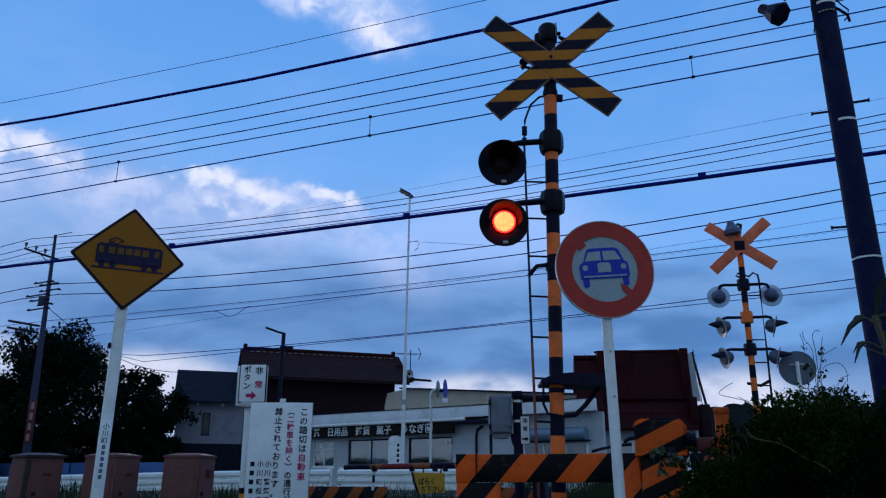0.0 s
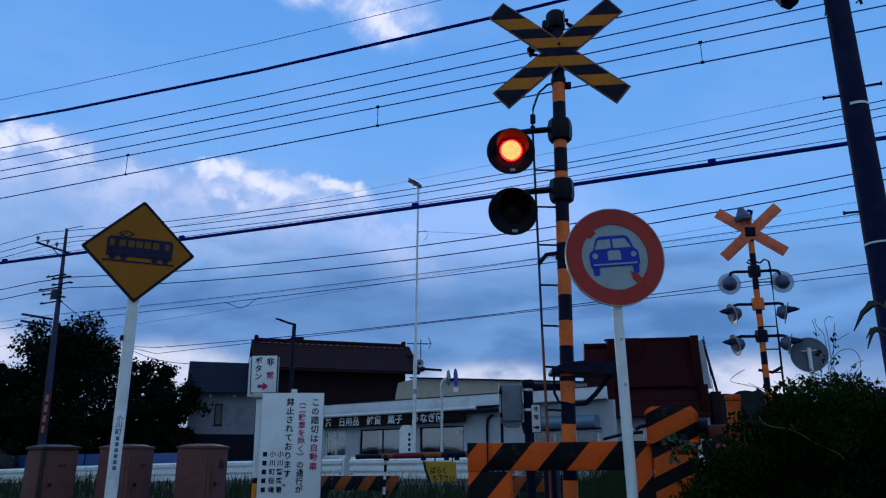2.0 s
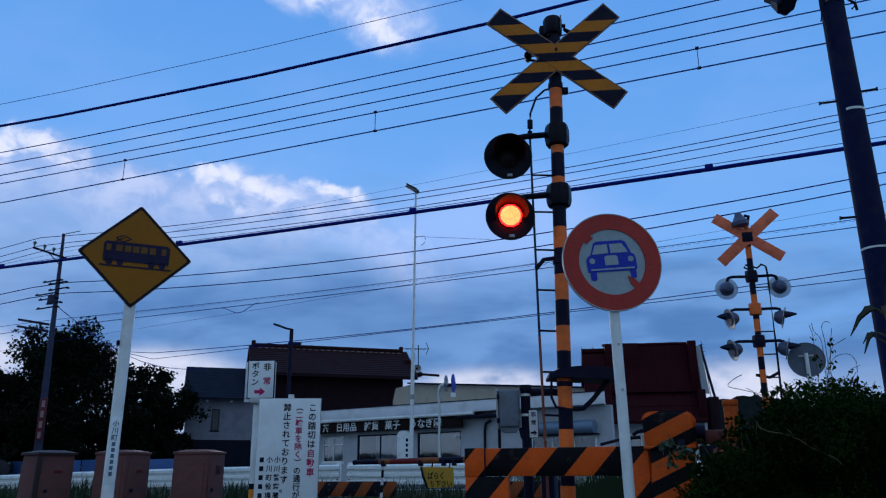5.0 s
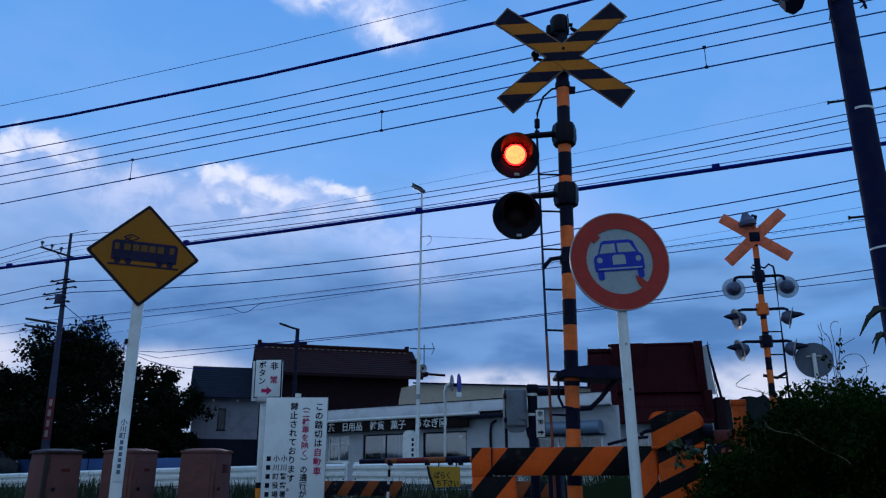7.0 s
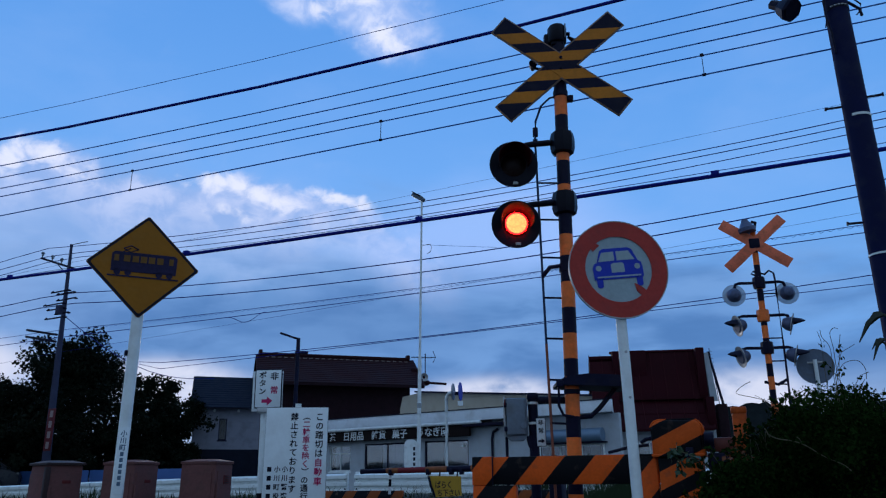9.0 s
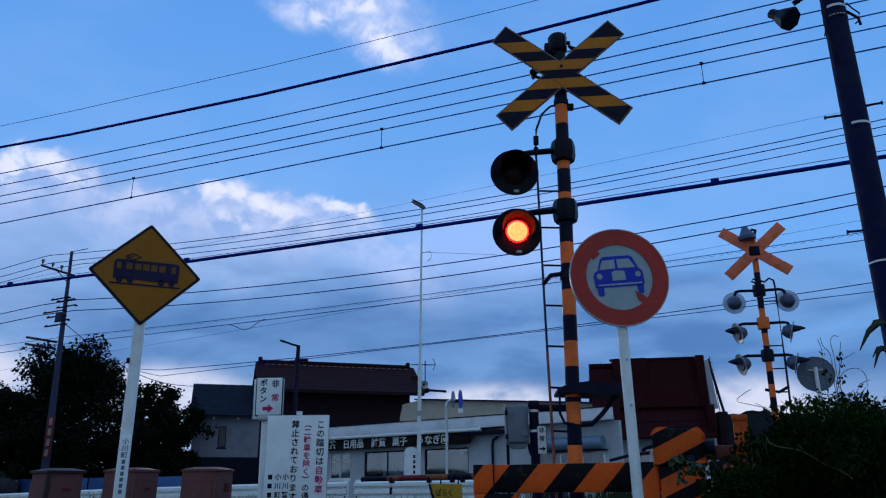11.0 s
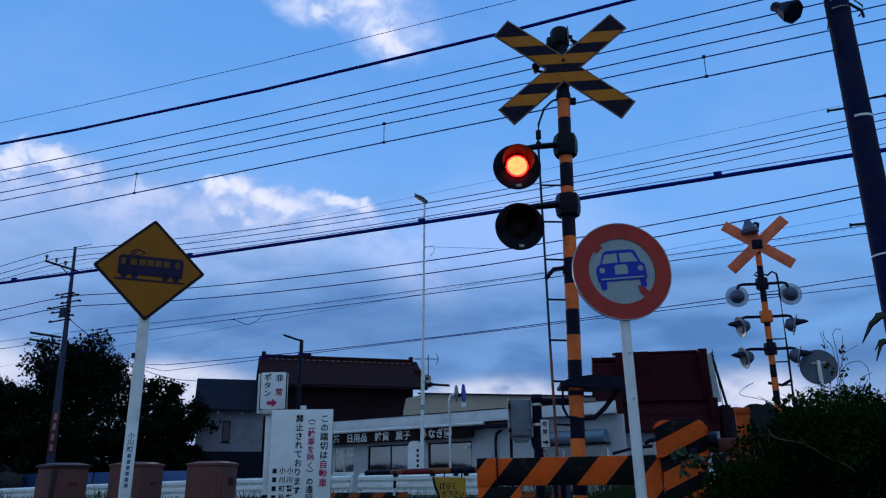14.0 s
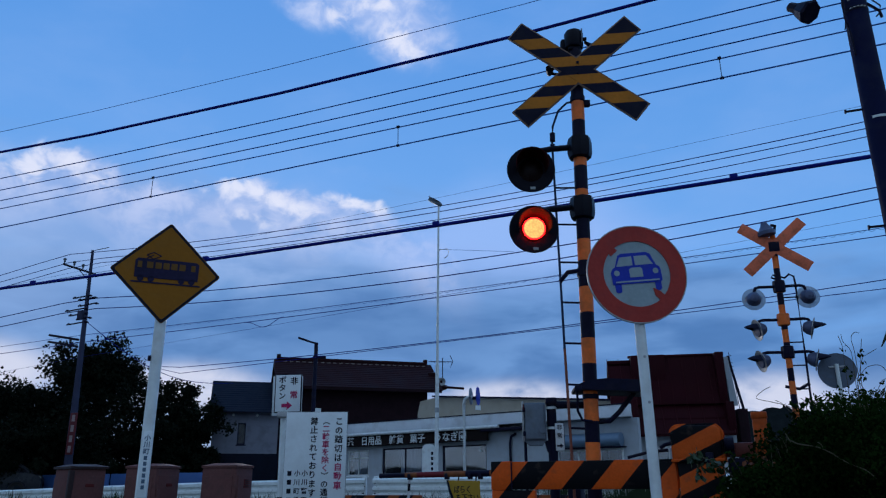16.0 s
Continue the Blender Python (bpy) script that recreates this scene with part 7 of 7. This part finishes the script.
# ---- the passing car ----
def minivan(paint, label, at):
    """People carrier; its front is at -x."""
    s = thing("minivan", at, label, "car")
    H, L, Wd = 1.80, 4.70, 0.86
    lower = [(-2.42, 0.30), (-2.48, 0.48), (-2.47, 0.74), (-2.38, 0.90), (-2.02, 1.05), (-1.40, 1.13), (2.20, 1.16), (2.28, 1.00), (2.33, 0.62), (2.32, 0.36), (2.2, 0.28), (-2.15, 0.26)]
    bm = prism(B(), lower, -Wd, Wd)
    bmesh.ops.bevel(bm, geom=[e for e in bm.edges if abs(e.verts[0].co.y - e.verts[1].co.y) < 1e-4], offset=0.06, segments=3, profile=0.5, affect="EDGES")
    body = part("body", bm, paint, s, "painted steel body")

    # cabin: narrower towards the roof
    bm = B()
    ring_lo = [(-2.05, 1.06, 0.80), (-0.2, 1.06, 0.85), (1.2, 1.10, 0.85), (2.26, 1.14, 0.80)]
    ring_hi = [(-0.98, 1.66, 0.65), (-0.10, 1.81, 0.68), (1.3, 1.82, 0.68), (1.98, 1.76, 0.66)]
    lo = [[bm.verts.new((x, sy * y, z)) for x, z, y in ring_lo] for sy in (-1, 1)]
    hi = [[bm.verts.new((x, sy * y, z)) for x, z, y in ring_hi] for sy in (-1, 1)]
    for i in range(3):
        bm.faces.new((lo[0][i], lo[0][i + 1], hi[0][i + 1], hi[0][i]))
        bm.faces.new((lo[1][i + 1], lo[1][i], hi[1][i], hi[1][i + 1]))
        bm.faces.new((hi[0][i], hi[0][i + 1], hi[1][i + 1], hi[1][i]))
    bm.faces.new((lo[0][0], hi[0][0], hi[1][0], lo[1][0])), bm.faces.new((lo[0][3], lo[1][3], hi[1][3], hi[0][3]))
    bmesh.ops.bevel(bm, geom=list(bm.edges), offset=0.05, segments=2, profile=0.5, affect="EDGES")
    part("cabin", bm, paint, s, "cabin and roof")

    def side_glass(pts, sy, name="side_window"):
        bm = B()
        out = []
        for x, z in pts:
            y = float(np.interp(z, [1.05, 1.76], [0.856, 0.692]))
            out.append(bm.verts.new((x, sy * y, z)))
        f = bm.faces.new(out if sy < 0 else out[::-1])
        r = bmesh.ops.extrude_face_region(bm, geom=[f])
        for v in (g for g in r["geom"] if isinstance(g, bmesh.types.BMVert)):
            v.co.y += sy * 0.006
        part(name, bm, CARGLASS, s, "dark tinted window")

    for sy in (-1, 1):
        side_glass([(-1.78, 1.15), (-0.30, 1.17), (-0.30, 1.70), (-0.88, 1.60)], sy)
        side_glass([(-0.26, 1.17), (1.86, 1.22), (1.83, 1.62), (1.74, 1.71), (0.45, 1.75), (-0.26, 1.71)], sy)
        part("mirror", box(B(), (-1.46, sy * 0.95, 1.17), (0.10, 0.20, 0.14), 0.03), paint, s, "door mirror")
        for x in (0.28, 0.55):
            part("door_handle", box(B(), (x, sy * 0.875, 0.97), (0.18, 0.03, 0.03), 0.008), STEEL, s)
        part("tail_lamp", box(B(), (2.21, sy * 0.77, 1.22), (0.12, 0.10, 0.34), 0.03), TAIL, s, "tall red tail lamp")
        part("headlamp", box(B(), (-2.26, sy * 0.70, 0.86), (0.34, 0.28, 0.14), 0.04), SIGN_BACK, s, "clear headlamp")
        part("sill", box(B(), (0.0, sy * 0.86, 0.32), (2.4, 0.05, 0.10), 0.02), DARK, s)
        part("side_moulding", box(B(), (1.35, sy * 0.868, 0.80), (1.5, 0.02, 0.035), 0.008), STEEL, s)
    bm = prism(B(), [(-1.98, 1.12), (-1.02, 1.63), (-1.00, 1.61), (-1.95, 1.10)], -0.64, 0.64)
    part("windscreen", bm, CARGLASS, s, "dark windscreen", Matrix.Translation((-0.05, 0, 0.015)))
    part("rear_window", box(B(), (2.20, 0, 1.44), (0.03, 1.16, 0.36), 0.01, Euler((0, radians(-20), 0)).to_matrix()), CARGLASS, s, "dark rear window")
    part("spoiler", box(B(), (2.10, 0, 1.735), (0.26, 1.26, 0.05), 0.015), paint, s)
    part("number_plate", box(B(), (-2.49, 0, 0.46), (0.02, 0.33, 0.16), 0.004), BOARD, s)
    for x in (-1.45, 1.42):
        for sy in (-1, 1):
            w = new("wheel", mesh_of("wheel", lathe(B(), [(0.20, -0.10), (0.31, -0.10), (0.325, -0.07), (0.325, 0.07), (0.31, 0.10), (0.20, 0.10)], 28), RUBBER))
            w.parent, w.matrix_basis = s, Matrix.Translation((x, sy * 0.80, 0.325))
            part("rim", lathe(B(), [(0.001, -0.06), (0.05, -0.07), (0.20, -0.05), (0.205, 0.05), (0.001, 0.05)], 14), STEEL, w)
            part("wheel_arch", lathe(B(), [(0.36, -0.012), (0.39, -0.012), (0.39, 0.012), (0.36, 0.012)], 20, 0, 180), DARK, s, at=Matrix.Translation((x, sy * 0.872, 0.325)))
    # shorten everything but the wheels a little
    for o in s.children:
        if o.name.startswith("wheel"):
            o.location.x *= 0.895
        else:
            o.data.transform(Matrix.Diagonal((0.905, 1, 0.985, 1)))
    return s


VAN = minivan(CARPAINT, "white minivan with dark tinted windows driving past", uv(200, 18.9, 0.905))
minivan(material("dark_silver_car_paint", (0.022, 0.026, 0.036), 0.3, vary=0.05, bump=0), "dark silver minivan parked under trees", pose(-20.9, 32.9, 0.9, 0, 0, 200))


# ---- what moves ----
def motions():
    # the van drives along the road at a steady 18 m/s and drifts to the far side of its lane
    def at(t):
        along = -2.42 - 18.2 * (t - 12.0)
        v = float(np.interp(along, [-26.0, -9.0], [19.5, 18.0]))
        turn = -4.0 if -25.0 < along < -10.0 else 0.0
        return uv(along * v / 18.9, v, 0.905, turn)

    walk(VAN, [(t, at(t)) for t in (0.0, 8.0, 11.0, 11.8, 12.0, 12.2, 12.4, 12.6, 12.8, 13.0, 13.2, 13.4, 14.0, 16.0)])
    # the lamps take turns: times at which the upper one is lit
    upper = ((0.57, 1.07), (1.77, 2.27), (2.97, 3.57), (4.17, 4.73), (5.40, 5.93), (6.67, 7.17), (7.87, 8.37), (9.07, 9.60), (10.30, 10.83), (11.57, 12.07), (12.77, 13.27), (13.97, 14.47), (15.17, 15.67))
    lit, dark = Matrix.Translation((0, -0.028, 0)), Matrix.Translation((0, 0.030, 0))
    for name, first, second in (("upper_lamp", dark, lit), ("lower_lamp", lit, dark)):
        rows = [(0.0, first)]
        for a, b in upper:
            rows += [(a - 1 / 30, first), (a, second), (b - 1 / 30, second), (b, first)]
        rows.append((16.0, first))
        walk(LAMPS[name], rows)


motions()
